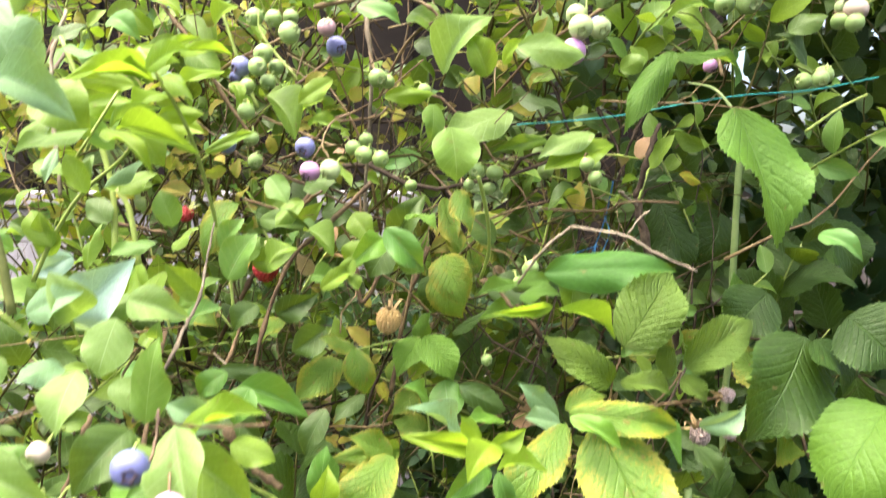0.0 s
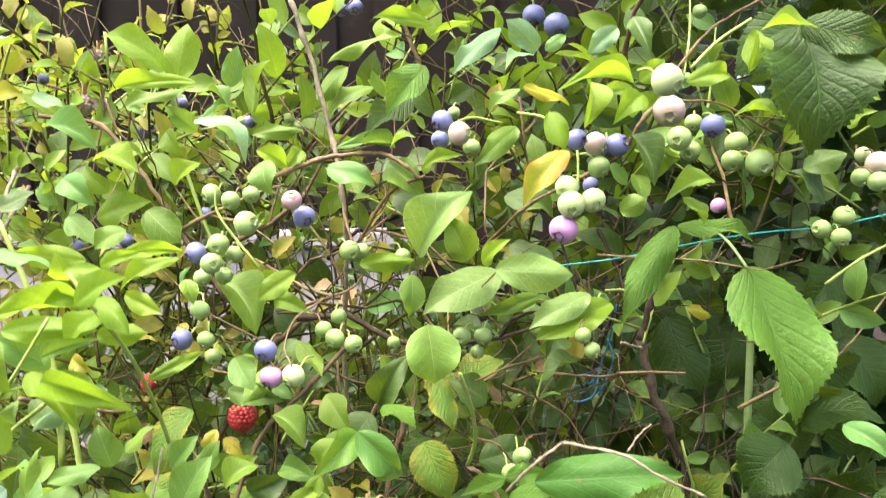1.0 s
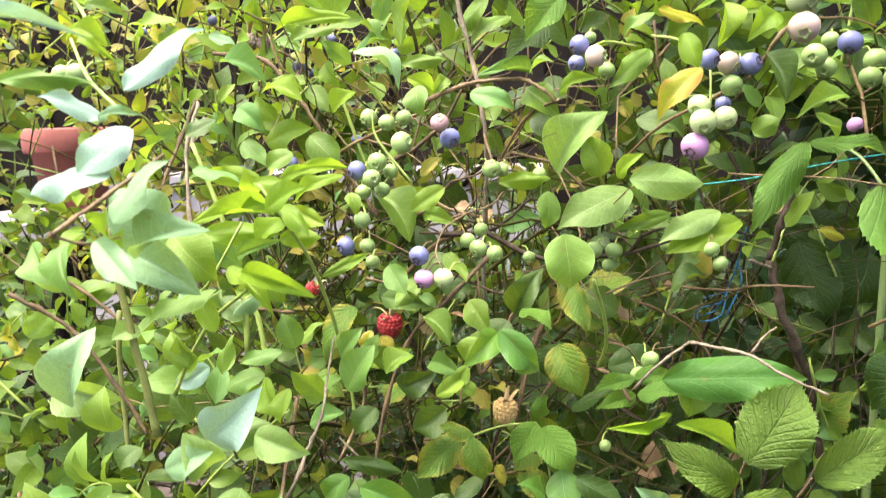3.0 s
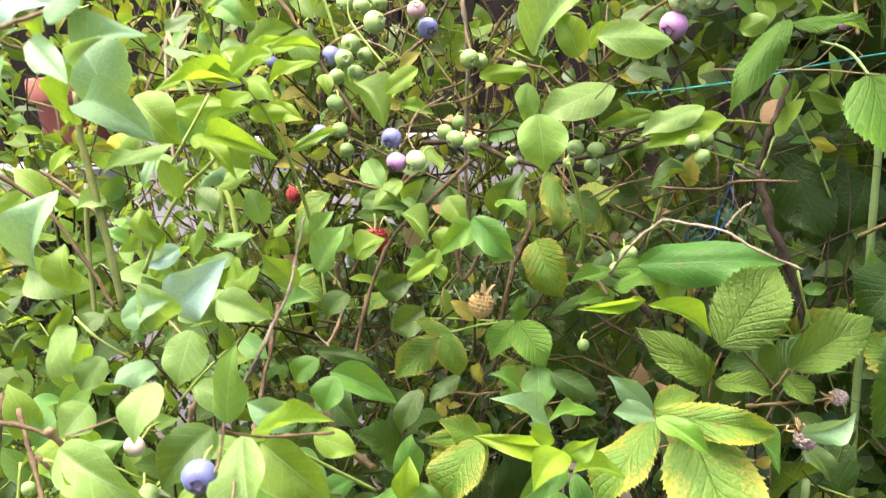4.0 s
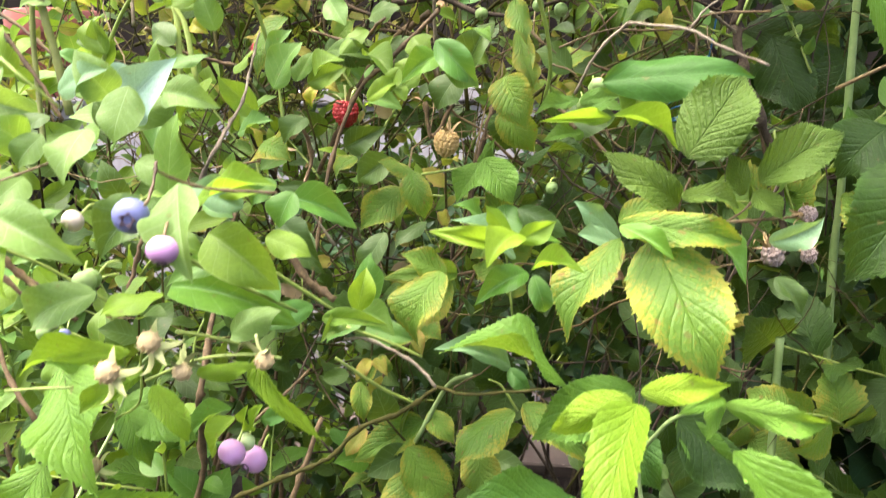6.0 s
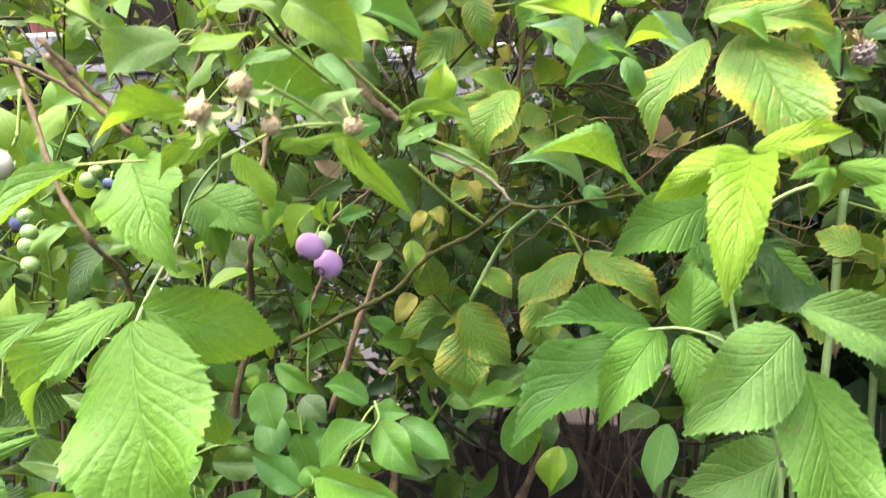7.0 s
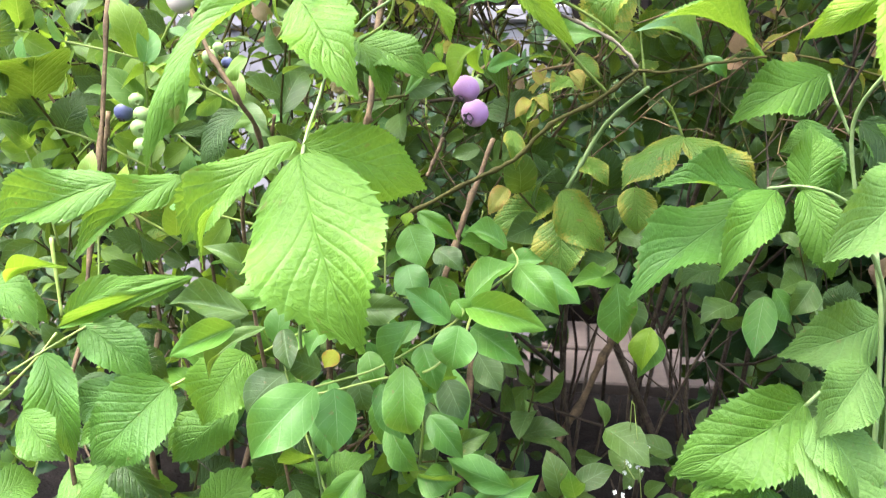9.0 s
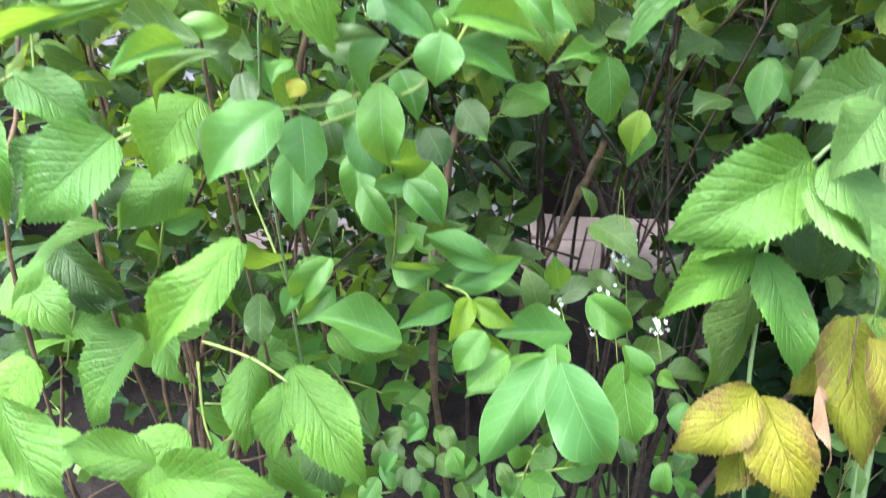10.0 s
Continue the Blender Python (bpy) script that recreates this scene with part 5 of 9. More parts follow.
stem(front_bush, SHOOT, 0.0011, 0.0008, (-0.194, 0.347, 1.364), (-0.215, 0.357, 1.380), (-0.229, 0.367, 1.400))
stem(front_bush, BARK, 0.0008, 0.0005, (-0.175, 0.263, 1.318), (-0.167, 0.273, 1.313), (-0.160, 0.285, 1.314))
stem(front_bush, REDTWIG, 0.0011, 0.0009, (-0.173, 0.263, 1.318), (-0.170, 0.296, 1.330), (-0.164, 0.329, 1.344))
stem(front_bush, BARK, 0.0017, 0.0013, (-0.314, 0.408, 1.264), (-0.285, 0.420, 1.240), (-0.256, 0.419, 1.203), (-0.240, 0.418, 1.176))
stem(front_bush, FRONT_STEM, 0.0015, 0.0016, (-0.256, 0.426, 1.250), (-0.259, 0.426, 1.219), (-0.255, 0.420, 1.187), (-0.253, 0.417, 1.164))
stem(front_bush, SHOOT, 0.0013, 0.0009, (-0.140, 0.497, 1.198), (-0.143, 0.481, 1.237), (-0.146, 0.455, 1.276), (-0.157, 0.437, 1.307), (-0.168, 0.438, 1.323))
stem(front_bush, SHOOT, 0.0011, 0.0008, (-0.129, 0.475, 1.172), (-0.132, 0.478, 1.198))
stem(front_bush, SHOOT, 0.0010, 0.0008, (-0.217, 0.452, 1.256), (-0.201, 0.436, 1.267), (-0.182, 0.443, 1.300))
stem(front_bush, SHOOT, 0.0021, 0.0016, (-0.218, 0.516, 1.198), (-0.221, 0.522, 1.246), (-0.236, 0.526, 1.298), (-0.255, 0.530, 1.346))
stem(front_bush, BARK_GREY, 0.0018, 0.0015, (-0.267, 0.545, 1.240), (-0.284, 0.574, 1.330), (-0.284, 0.601, 1.378))
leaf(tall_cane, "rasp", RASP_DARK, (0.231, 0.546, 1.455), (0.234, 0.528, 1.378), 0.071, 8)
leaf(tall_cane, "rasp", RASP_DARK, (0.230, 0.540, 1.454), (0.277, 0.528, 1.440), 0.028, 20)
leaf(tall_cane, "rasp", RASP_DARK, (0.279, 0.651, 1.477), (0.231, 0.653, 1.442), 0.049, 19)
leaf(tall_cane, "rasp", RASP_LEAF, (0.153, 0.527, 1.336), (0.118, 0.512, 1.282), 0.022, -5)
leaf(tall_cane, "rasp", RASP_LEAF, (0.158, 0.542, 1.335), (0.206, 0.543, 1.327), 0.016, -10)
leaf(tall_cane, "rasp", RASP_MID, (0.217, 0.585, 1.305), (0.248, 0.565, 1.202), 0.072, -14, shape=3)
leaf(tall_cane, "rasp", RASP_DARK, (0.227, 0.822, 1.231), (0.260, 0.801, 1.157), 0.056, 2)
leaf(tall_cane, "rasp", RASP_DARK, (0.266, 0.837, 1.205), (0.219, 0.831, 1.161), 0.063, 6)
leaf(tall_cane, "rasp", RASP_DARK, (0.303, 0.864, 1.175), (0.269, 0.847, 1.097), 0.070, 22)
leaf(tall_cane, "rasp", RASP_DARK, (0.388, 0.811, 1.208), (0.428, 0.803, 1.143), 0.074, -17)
leaf(main_bush, "blue", BLUE_LEAF, (0.254, 0.526, 1.214), (0.275, 0.507, 1.199), 0.017, 23)
leaf(main_bush, "blue", BLUE_FRESH, (0.235, 0.526, 1.450), (0.203, 0.532, 1.452), 0.013, 20)
leaf(main_bush, "blue", BLUE_FRESH, (0.207, 0.544, 1.450), (0.200, 0.538, 1.428), 0.012, -9)
leaf(main_bush, "blue", BLUE_FRESH, (0.195, 0.550, 1.402), (0.217, 0.533, 1.400), 0.016, -12)
leaf(main_bush, "blue", BLUE_FRESH, (0.201, 0.606, 1.436), (0.206, 0.592, 1.430), 0.015, 21)
leaf(main_bush, "blue", BLUE_BROWN, (0.215, 0.715, 1.256), (0.238, 0.718, 1.248), 0.012, 13)
leaf(main_bush, "blue", BLUE_LEAF, (0.282, 0.586, 1.396), (0.293, 0.571, 1.406), 0.011, -13)
leaf(main_bush, "blue", BLUE_FRESH, (0.281, 0.584, 1.420), (0.296, 0.572, 1.413), 0.014, 22)
leaf(main_bush, "blue", BLUE_DARK, (0.279, 0.644, 1.370), (0.304, 0.630, 1.381), 0.021, 14)
leaf(main_bush, "blue", BLUE_DARK, (0.298, 0.649, 1.344), (0.272, 0.648, 1.370), 0.025, 2)
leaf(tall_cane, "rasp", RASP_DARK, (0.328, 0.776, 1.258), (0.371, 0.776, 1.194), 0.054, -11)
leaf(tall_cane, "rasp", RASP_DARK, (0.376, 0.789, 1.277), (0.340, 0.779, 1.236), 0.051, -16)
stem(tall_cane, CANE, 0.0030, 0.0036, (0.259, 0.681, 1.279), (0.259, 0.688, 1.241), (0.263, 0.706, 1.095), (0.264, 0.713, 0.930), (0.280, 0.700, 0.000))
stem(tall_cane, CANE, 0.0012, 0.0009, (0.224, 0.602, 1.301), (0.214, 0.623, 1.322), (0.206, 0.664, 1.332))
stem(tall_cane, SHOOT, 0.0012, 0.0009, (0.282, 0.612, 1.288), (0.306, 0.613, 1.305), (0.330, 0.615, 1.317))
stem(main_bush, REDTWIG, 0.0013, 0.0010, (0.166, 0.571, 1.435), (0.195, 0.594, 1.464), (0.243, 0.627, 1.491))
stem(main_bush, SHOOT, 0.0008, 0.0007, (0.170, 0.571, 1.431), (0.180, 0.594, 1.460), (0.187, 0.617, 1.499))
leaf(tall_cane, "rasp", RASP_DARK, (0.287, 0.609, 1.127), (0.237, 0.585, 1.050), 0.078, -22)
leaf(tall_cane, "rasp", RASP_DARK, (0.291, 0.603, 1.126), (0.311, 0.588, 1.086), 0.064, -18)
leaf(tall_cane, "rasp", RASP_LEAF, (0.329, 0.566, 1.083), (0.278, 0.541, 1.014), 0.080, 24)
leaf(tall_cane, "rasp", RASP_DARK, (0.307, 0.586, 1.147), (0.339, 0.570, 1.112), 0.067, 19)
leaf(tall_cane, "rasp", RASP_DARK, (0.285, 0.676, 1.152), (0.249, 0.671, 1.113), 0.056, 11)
leaf(front_bush, "blue", BLUE_GREY, (-0.198, 0.368, 1.292), (-0.215, 0.368, 1.328), 0.034, 22)
leaf(front_bush, "blue", BLUE_LEAF, (-0.205, 0.403, 1.299), (-0.181, 0.404, 1.273), 0.032, 11)
leaf(front_bush, "blue", BLUE_LEAF, (-0.192, 0.410, 1.285), (-0.219, 0.403, 1.272), 0.021, 9)
leaf(back_bush, "blue", BLUE_FRESH, (-0.233, 0.612, 1.343), (-0.195, 0.612, 1.356), 0.026, 3)
leaf(back_bush, "blue", BLUE_FRESH, (-0.220, 0.565, 1.318), (-0.267, 0.559, 1.324), 0.017, -17)
leaf(front_bush, "blue", BLUE_FRESH, (-0.212, 0.453, 1.292), (-0.164, 0.455, 1.292), 0.016, -1)
leaf(front_bush, "blue", BLUE_FRESH, (-0.183, 0.422, 1.277), (-0.149, 0.402, 1.256), 0.015, -16)
leaf(front_bush, "blue", BLUE_LEAF, (-0.261, 0.500, 1.261), (-0.241, 0.502, 1.254), 0.018, -12)
leaf(front_bush, "blue", BLUE_FRESH, (-0.196, 0.566, 1.295), (-0.169, 0.555, 1.284), 0.015, 9)
leaf(front_bush, "blue", BLUE_LEAF, (-0.185, 0.499, 1.247), (-0.219, 0.502, 1.246), 0.012, -8)
leaf(front_bush, "blue", BLUE_GREY, (-0.202, 0.354, 1.296), (-0.163, 0.348, 1.278), 0.024, -4)
leaf(front_bush, "blue", BLUE_LEAF, (-0.167, 0.375, 1.274), (-0.193, 0.350, 1.263), 0.015, 18, shape=6)
leaf(front_bush, "blue", BLUE_FRESH, (-0.192, 0.332, 1.285), (-0.182, 0.319, 1.312), 0.021, 22)
leaf(front_bush, "blue", BLUE_FRESH, (-0.161, 0.442, 1.305), (-0.202, 0.417, 1.304), 0.015, -16)
leaf(front_bush, "blue", BLUE_FRESH, (-0.159, 0.425, 1.309), (-0.138, 0.433, 1.322), 0.016, 16)
leaf(front_bush, "blue", BLUE_FRESH, (-0.160, 0.460, 1.300), (-0.173, 0.440, 1.283), 0.017, 3)
leaf(front_bush, "blue", BLUE_FRESH, (-0.166, 0.460, 1.288), (-0.139, 0.458, 1.289), 0.013, 10)
leaf(front_bush, "blue", BLUE_LEAF, (-0.196, 0.469, 1.269), (-0.221, 0.452, 1.290), 0.018, 16)
leaf(front_bush, "blue", BLUE_LEAF, (-0.162, 0.415, 1.280), (-0.149, 0.419, 1.257), 0.019, 10)
leaf(front_bush, "blue", BLUE_GREY, (-0.151, 0.437, 1.265), (-0.188, 0.430, 1.248), 0.014, 21)
leaf(front_bush, "blue", BLUE_FRESH, (-0.144, 0.525, 1.322), (-0.174, 0.506, 1.306), 0.012, 17)
leaf(front_bush, "blue", BLUE_FRESH, (-0.186, 0.407, 1.243), (-0.198, 0.411, 1.265), 0.013, 4)
leaf(front_bush, "blue", BLUE_GREY, (-0.210, 0.427, 1.267), (-0.207, 0.406, 1.250), 0.008, 6)
leaf(front_bush, "blue", BLUE_LEAF, (-0.219, 0.435, 1.213), (-0.233, 0.440, 1.234), 0.017, -9)
leaf(front_bush, "blue", BLUE_PALE, (-0.335, 0.465, 1.189), (-0.291, 0.469, 1.177), 0.031, 19)
leaf(front_bush, "blue", SKY_SHEEN_LEAF, (-0.220, 0.462, 1.205), (-0.240, 0.452, 1.195), 0.016, -22)
leaf(front_bush, "blue", BLUE_LEAF, (-0.137, 0.478, 1.208), (-0.123, 0.481, 1.227), 0.016, -12)
leaf(front_bush, "blue", BLUE_DARK, (-0.262, 0.471, 1.225), (-0.244, 0.475, 1.214), 0.011, 8)
leaf(front_bush, "blue", BLUE_FRESH, (-0.205, 0.487, 1.172), (-0.185, 0.482, 1.188), 0.016, 19)
leaf(front_bush, "blue", BLUE_DARK, (-0.229, 0.393, 1.179), (-0.239, 0.385, 1.168), 0.015, -8)
leaf(front_bush, "blue", BLUE_PALE, (-0.176, 0.298, 1.200), (-0.189, 0.293, 1.179), 0.022, 19)
leaf(front_bush, "blue", BLUE_DARK, (-0.145, 0.615, 1.213), (-0.125, 0.627, 1.234), 0.024, 18)
stem(front_bush, SHOOT, 0.0014, 0.0009, (-0.234, 0.442, 1.193), (-0.220, 0.440, 1.219), (-0.202, 0.437, 1.243), (-0.177, 0.432, 1.262), (-0.163, 0.427, 1.278))

stem(front_bush, FRONT_STEM, 0.0019, 0.0024, (-0.246, 0.411, 1.303), (-0.246, 0.411, 1.279), (-0.244, 0.411, 1.266), (-0.241, 0.411, 1.249), (-0.238, 0.411, 1.230), (-0.234, 0.411, 1.210), (-0.229, 0.410, 1.179))
stem(front_bush, SHOOT, 0.0019, 0.0016, (-0.189, 0.483, 1.195), (-0.196, 0.488, 1.231), (-0.204, 0.489, 1.245))
stem(front_bush, BARK, 0.0018, 0.0014, (-0.249, 0.530, 1.236), (-0.237, 0.561, 1.220), (-0.208, 0.585, 1.211))
stem(front_bush, BARK_GREY, 0.0007, 0.0018, (-0.137, 0.467, 1.225), (-0.138, 0.452, 1.203), (-0.138, 0.439, 1.185), (-0.143, 0.424, 1.168), (-0.149, 0.409, 1.149), (-0.174, 0.429, 1.115))
stem(front_bush, BARK, 0.0022, 0.0017, (-0.161, 0.587, 1.172), (-0.159, 0.601, 1.133), (-0.173, 0.571, 1.095))
stem(front_bush, BARK, 0.0034, 0.0028, (-0.136, 0.475, 1.096), (-0.119, 0.473, 1.072), (-0.101, 0.474, 1.058))
stem(front_bush, SHOOT, 0.0012, 0.0010, (-0.123, 0.396, 1.104), (-0.108, 0.416, 1.084), (-0.089, 0.436, 1.062))
stem(front_bush, SHOOT, 0.0011, 0.0009, (-0.082, 0.436, 1.052), (-0.058, 0.448, 1.039), (-0.042, 0.459, 1.027))
stem(front_bush, BARK, 0.0017, 0.0014, (-0.355, 0.513, 1.252), (-0.331, 0.514, 1.236), (-0.303, 0.515, 1.210))
stem(main_bush, BARK, 0.0022, 0.0018, (-0.057, 0.622, 1.249), (-0.093, 0.608, 1.213), (-0.118, 0.599, 1.188), (-0.139, 0.584, 1.129), (-0.151, 0.565, 1.043))
stem(main_bush, BARK, 0.0023, 0.0019, (-0.071, 0.627, 1.180), (-0.064, 0.623, 1.153), (-0.040, 0.636, 1.197), (-0.016, 0.627, 1.233))
stem(main_bush, REDTWIG, 0.0011, 0.0010, (0.056, 0.657, 1.208), (0.101, 0.661, 1.185), (0.123, 0.660, 1.154))
stem(main_bush, BARK, 0.0028, 0.0020, (-0.013, 0.672, 1.193), (-0.031, 0.659, 1.143), (-0.045, 0.652, 1.066))
leaf(mottled_cane, "rasp", RASP_YELLOW, (-0.060, 0.540, 1.130), (-0.086, 0.534, 1.142), 0.013, 10)
leaf(mottled_cane, "rasp", RASP_YELLOW, (-0.076, 0.572, 1.117), (-0.108, 0.557, 1.090), 0.028, 1)
leaf(mottled_cane, "rasp", RASP_YELLOW, (-0.062, 0.532, 1.134), (-0.054, 0.534, 1.101), 0.023, -7)
leaf(mottled_cane, "rasp", RASP_LEAF, (-0.021, 0.586, 1.131), (-0.010, 0.573, 1.153), 0.015, 10)
leaf(mottled_cane, "rasp", RASP_LEAF, (-0.017, 0.557, 1.137), (-0.033, 0.542, 1.112), 0.023, 2)
leaf(mottled_cane, "rasp", RASP_LEAF, (-0.013, 0.535, 1.142), (0.008, 0.529, 1.113), 0.028, -12)
leaf(mottled_cane, "rasp", RASP_DARK, (0.007, 0.607, 1.130), (0.062, 0.604, 1.137), 0.020, -21)
leaf(mottled_cane, "rasp", RASP_YELLOW, (-0.007, 0.618, 1.175), (0.015, 0.616, 1.140), 0.033, 20)
leaf(mottled_cane, "rasp", RASP_YELLOW, (0.003, 0.650, 1.214), (0.013, 0.645, 1.189), 0.022, -18)
leaf(mottled_cane, "rasp", RASP_OLIVE, (0.113, 0.478, 1.146), (0.147, 0.498, 1.193), 0.044, 4, shape=4)
leaf(mottled_cane, "rasp", RASP_OLIVE, (0.113, 0.514, 1.114), (0.067, 0.504, 1.149), 0.026, -24)
leaf(mottled_cane, "rasp", RASP_OLIVE, (0.110, 0.475, 1.125), (0.145, 0.482, 1.117), 0.015, 6)
leaf(mottled_cane, "rasp", RASP_YELLOW, (0.075, 0.456, 1.112), (0.147, 0.464, 1.100), 0.023, 6)
leaf(mottled_cane, "rasp", RASP_YELLOW, (0.075, 0.468, 1.110), (0.102, 0.474, 1.118), 0.014, -22)
leaf(mottled_cane, "rasp", RASP_YELLOW, (0.094, 0.465, 1.102), (0.126, 0.425, 1.030), 0.057, 3, shape=4)
leaf(mottled_cane, "rasp", RASP_YELLOW, (0.076, 0.473, 1.100), (0.044, 0.448, 1.045), 0.032, 19)
leaf(mottled_cane, "rasp", RASP_OLIVE, (0.156, 0.493, 1.130), (0.206, 0.508, 1.159), 0.031, 15)
leaf(mottled_cane, "rasp", RASP_OLIVE, (0.149, 0.500, 1.122), (0.138, 0.490, 1.148), 0.016, -5)
leaf(mottled_cane, "rasp", RASP_OLIVE, (0.152, 0.489, 1.125), (0.169, 0.486, 1.110), 0.018, -22)
leaf(mottled_cane, "rasp", RASP_YELLOW, (-0.033, 0.502, 1.069), (-0.060, 0.491, 1.086), 0.022, 23)
leaf(mottled_cane, "rasp", RASP_YELLOW, (-0.033, 0.486, 1.075), (-0.050, 0.474, 1.029), 0.037, 17)
leaf(mottled_cane, "rasp", RASP_AUTUMN, (-0.046, 0.558, 1.103), (-0.040, 0.544, 1.093), 0.010, 9)
stem(mottled_cane, REDTWIG, 0.0011, 0.0008, (0.120, 0.520, 1.130), (0.114, 0.516, 1.113), (0.112, 0.520, 1.082))
stem(mottled_cane, REDTWIG, 0.0010, 0.0007, (0.161, 0.517, 1.122), (0.152, 0.513, 1.111), (0.138, 0.499, 1.105))
stem(mottled_cane, REDTWIG, 0.0013, 0.0010, (0.130, 0.487, 1.107), (0.153, 0.492, 1.108), (0.173, 0.496, 1.109), (0.186, 0.499, 1.111))
stem(mottled_cane, REDTWIG, 0.0008, 0.0007, (0.150, 0.491, 1.108), (0.160, 0.491, 1.100), (0.166, 0.491, 1.091))
stem(mottled_cane, SHOOT, 0.0009, 0.0008, (-0.062, 0.547, 1.130), (-0.042, 0.562, 1.132), (-0.017, 0.557, 1.137))
raspberry(mottled_cane, "tan", (-0.038, 0.538, 1.153), 0.0162, (0.21, 0.02, 0.98))
raspberry(mottled_cane, "grey", (0.164, 0.485, 1.089), 0.0132, (-0.48, -0.11, 0.87))
raspberry(mottled_cane, "grey", (0.185, 0.498, 1.111), 0.0100, (-0.92, -0.39, -0.04))
raspberry(mottled_cane, "grey", (0.186, 0.494, 1.087), 0.0093, (-0.41, -0.09, 0.91))
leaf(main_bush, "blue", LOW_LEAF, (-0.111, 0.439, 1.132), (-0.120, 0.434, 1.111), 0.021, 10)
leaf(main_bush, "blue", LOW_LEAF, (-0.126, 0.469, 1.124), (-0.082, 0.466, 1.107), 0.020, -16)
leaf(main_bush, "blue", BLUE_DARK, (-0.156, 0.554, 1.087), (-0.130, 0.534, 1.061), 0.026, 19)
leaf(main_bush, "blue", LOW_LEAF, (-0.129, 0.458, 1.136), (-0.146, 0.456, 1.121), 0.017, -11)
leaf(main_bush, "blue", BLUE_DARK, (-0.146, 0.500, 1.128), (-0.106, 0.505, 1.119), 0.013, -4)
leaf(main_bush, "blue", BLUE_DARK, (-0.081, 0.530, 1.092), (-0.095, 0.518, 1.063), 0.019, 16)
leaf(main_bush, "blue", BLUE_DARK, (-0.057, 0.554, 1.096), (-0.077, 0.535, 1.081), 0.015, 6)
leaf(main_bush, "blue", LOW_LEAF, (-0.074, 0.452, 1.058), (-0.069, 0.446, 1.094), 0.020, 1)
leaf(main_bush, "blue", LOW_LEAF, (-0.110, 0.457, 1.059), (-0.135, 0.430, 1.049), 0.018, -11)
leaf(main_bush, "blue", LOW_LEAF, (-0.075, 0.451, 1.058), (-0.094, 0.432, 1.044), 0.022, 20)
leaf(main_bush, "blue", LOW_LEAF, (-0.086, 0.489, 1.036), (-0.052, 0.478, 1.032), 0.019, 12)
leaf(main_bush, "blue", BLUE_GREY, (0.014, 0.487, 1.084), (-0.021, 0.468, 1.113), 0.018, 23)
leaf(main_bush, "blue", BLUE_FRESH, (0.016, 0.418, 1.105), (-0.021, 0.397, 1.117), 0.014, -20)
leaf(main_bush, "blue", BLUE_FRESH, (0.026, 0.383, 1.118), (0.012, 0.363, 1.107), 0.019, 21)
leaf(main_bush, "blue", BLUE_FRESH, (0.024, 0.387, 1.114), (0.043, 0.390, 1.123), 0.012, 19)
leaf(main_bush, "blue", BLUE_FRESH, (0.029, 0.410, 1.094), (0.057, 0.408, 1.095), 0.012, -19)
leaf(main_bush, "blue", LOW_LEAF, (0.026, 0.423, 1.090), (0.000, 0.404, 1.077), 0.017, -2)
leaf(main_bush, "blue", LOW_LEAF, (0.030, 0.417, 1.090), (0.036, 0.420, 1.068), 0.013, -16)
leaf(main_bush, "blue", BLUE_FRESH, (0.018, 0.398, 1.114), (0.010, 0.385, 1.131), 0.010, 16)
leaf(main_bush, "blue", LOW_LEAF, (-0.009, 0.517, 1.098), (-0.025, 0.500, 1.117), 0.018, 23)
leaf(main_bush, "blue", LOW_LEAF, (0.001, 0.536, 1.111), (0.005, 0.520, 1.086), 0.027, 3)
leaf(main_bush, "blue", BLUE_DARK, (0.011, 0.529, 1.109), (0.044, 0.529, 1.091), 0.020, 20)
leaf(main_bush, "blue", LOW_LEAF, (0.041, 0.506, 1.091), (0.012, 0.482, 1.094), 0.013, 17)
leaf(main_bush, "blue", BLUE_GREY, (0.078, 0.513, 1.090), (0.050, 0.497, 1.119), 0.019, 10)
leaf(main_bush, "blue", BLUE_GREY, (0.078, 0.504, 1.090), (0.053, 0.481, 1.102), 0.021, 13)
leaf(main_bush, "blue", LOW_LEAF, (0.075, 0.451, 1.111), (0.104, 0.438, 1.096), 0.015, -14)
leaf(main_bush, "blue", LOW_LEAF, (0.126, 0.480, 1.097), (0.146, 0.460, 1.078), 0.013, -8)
leaf(main_bush, "blue", BLUE_GREY, (0.158, 0.470, 1.099), (0.186, 0.466, 1.113), 0.016, 23)
leaf(main_bush, "blue", BLUE_DARK, (0.177, 0.534, 1.064), (0.194, 0.529, 1.041), 0.018, -7)
berry(main_bush, GREEN_BERRY, (0.032, 0.563, 1.119), 0.0044, (0.13, -0.74, -0.66))
berry(main_bush, GREEN_BERRY, (0.063, 0.551, 1.189), 0.0053, (0.13, -0.74, -0.66))
leaf(main_bush, "blue", BLUE_DARK, (-0.086, 0.570, 1.141), (-0.112, 0.567, 1.124), 0.026, -16)
leaf(main_bush, "blue", BLUE_DARK, (-0.131, 0.603, 1.147), (-0.097, 0.598, 1.162), 0.024, 22)
leaf(main_bush, "blue", BLUE_LEAF, (-0.053, 0.527, 1.208), (-0.065, 0.527, 1.192), 0.017, 9)
leaf(main_bush, "blue", BLUE_LEAF, (-0.035, 0.510, 1.210), (-0.011, 0.516, 1.190), 0.023, -21)
leaf(main_bush, "blue", BLUE_DARK, (0.036, 0.620, 1.160), (0.078, 0.633, 1.167), 0.031, 10)
leaf(front_bush, "blue", BLUE_PALE, (-0.138, 0.326, 1.192), (-0.144, 0.318, 1.168), 0.023, 5)
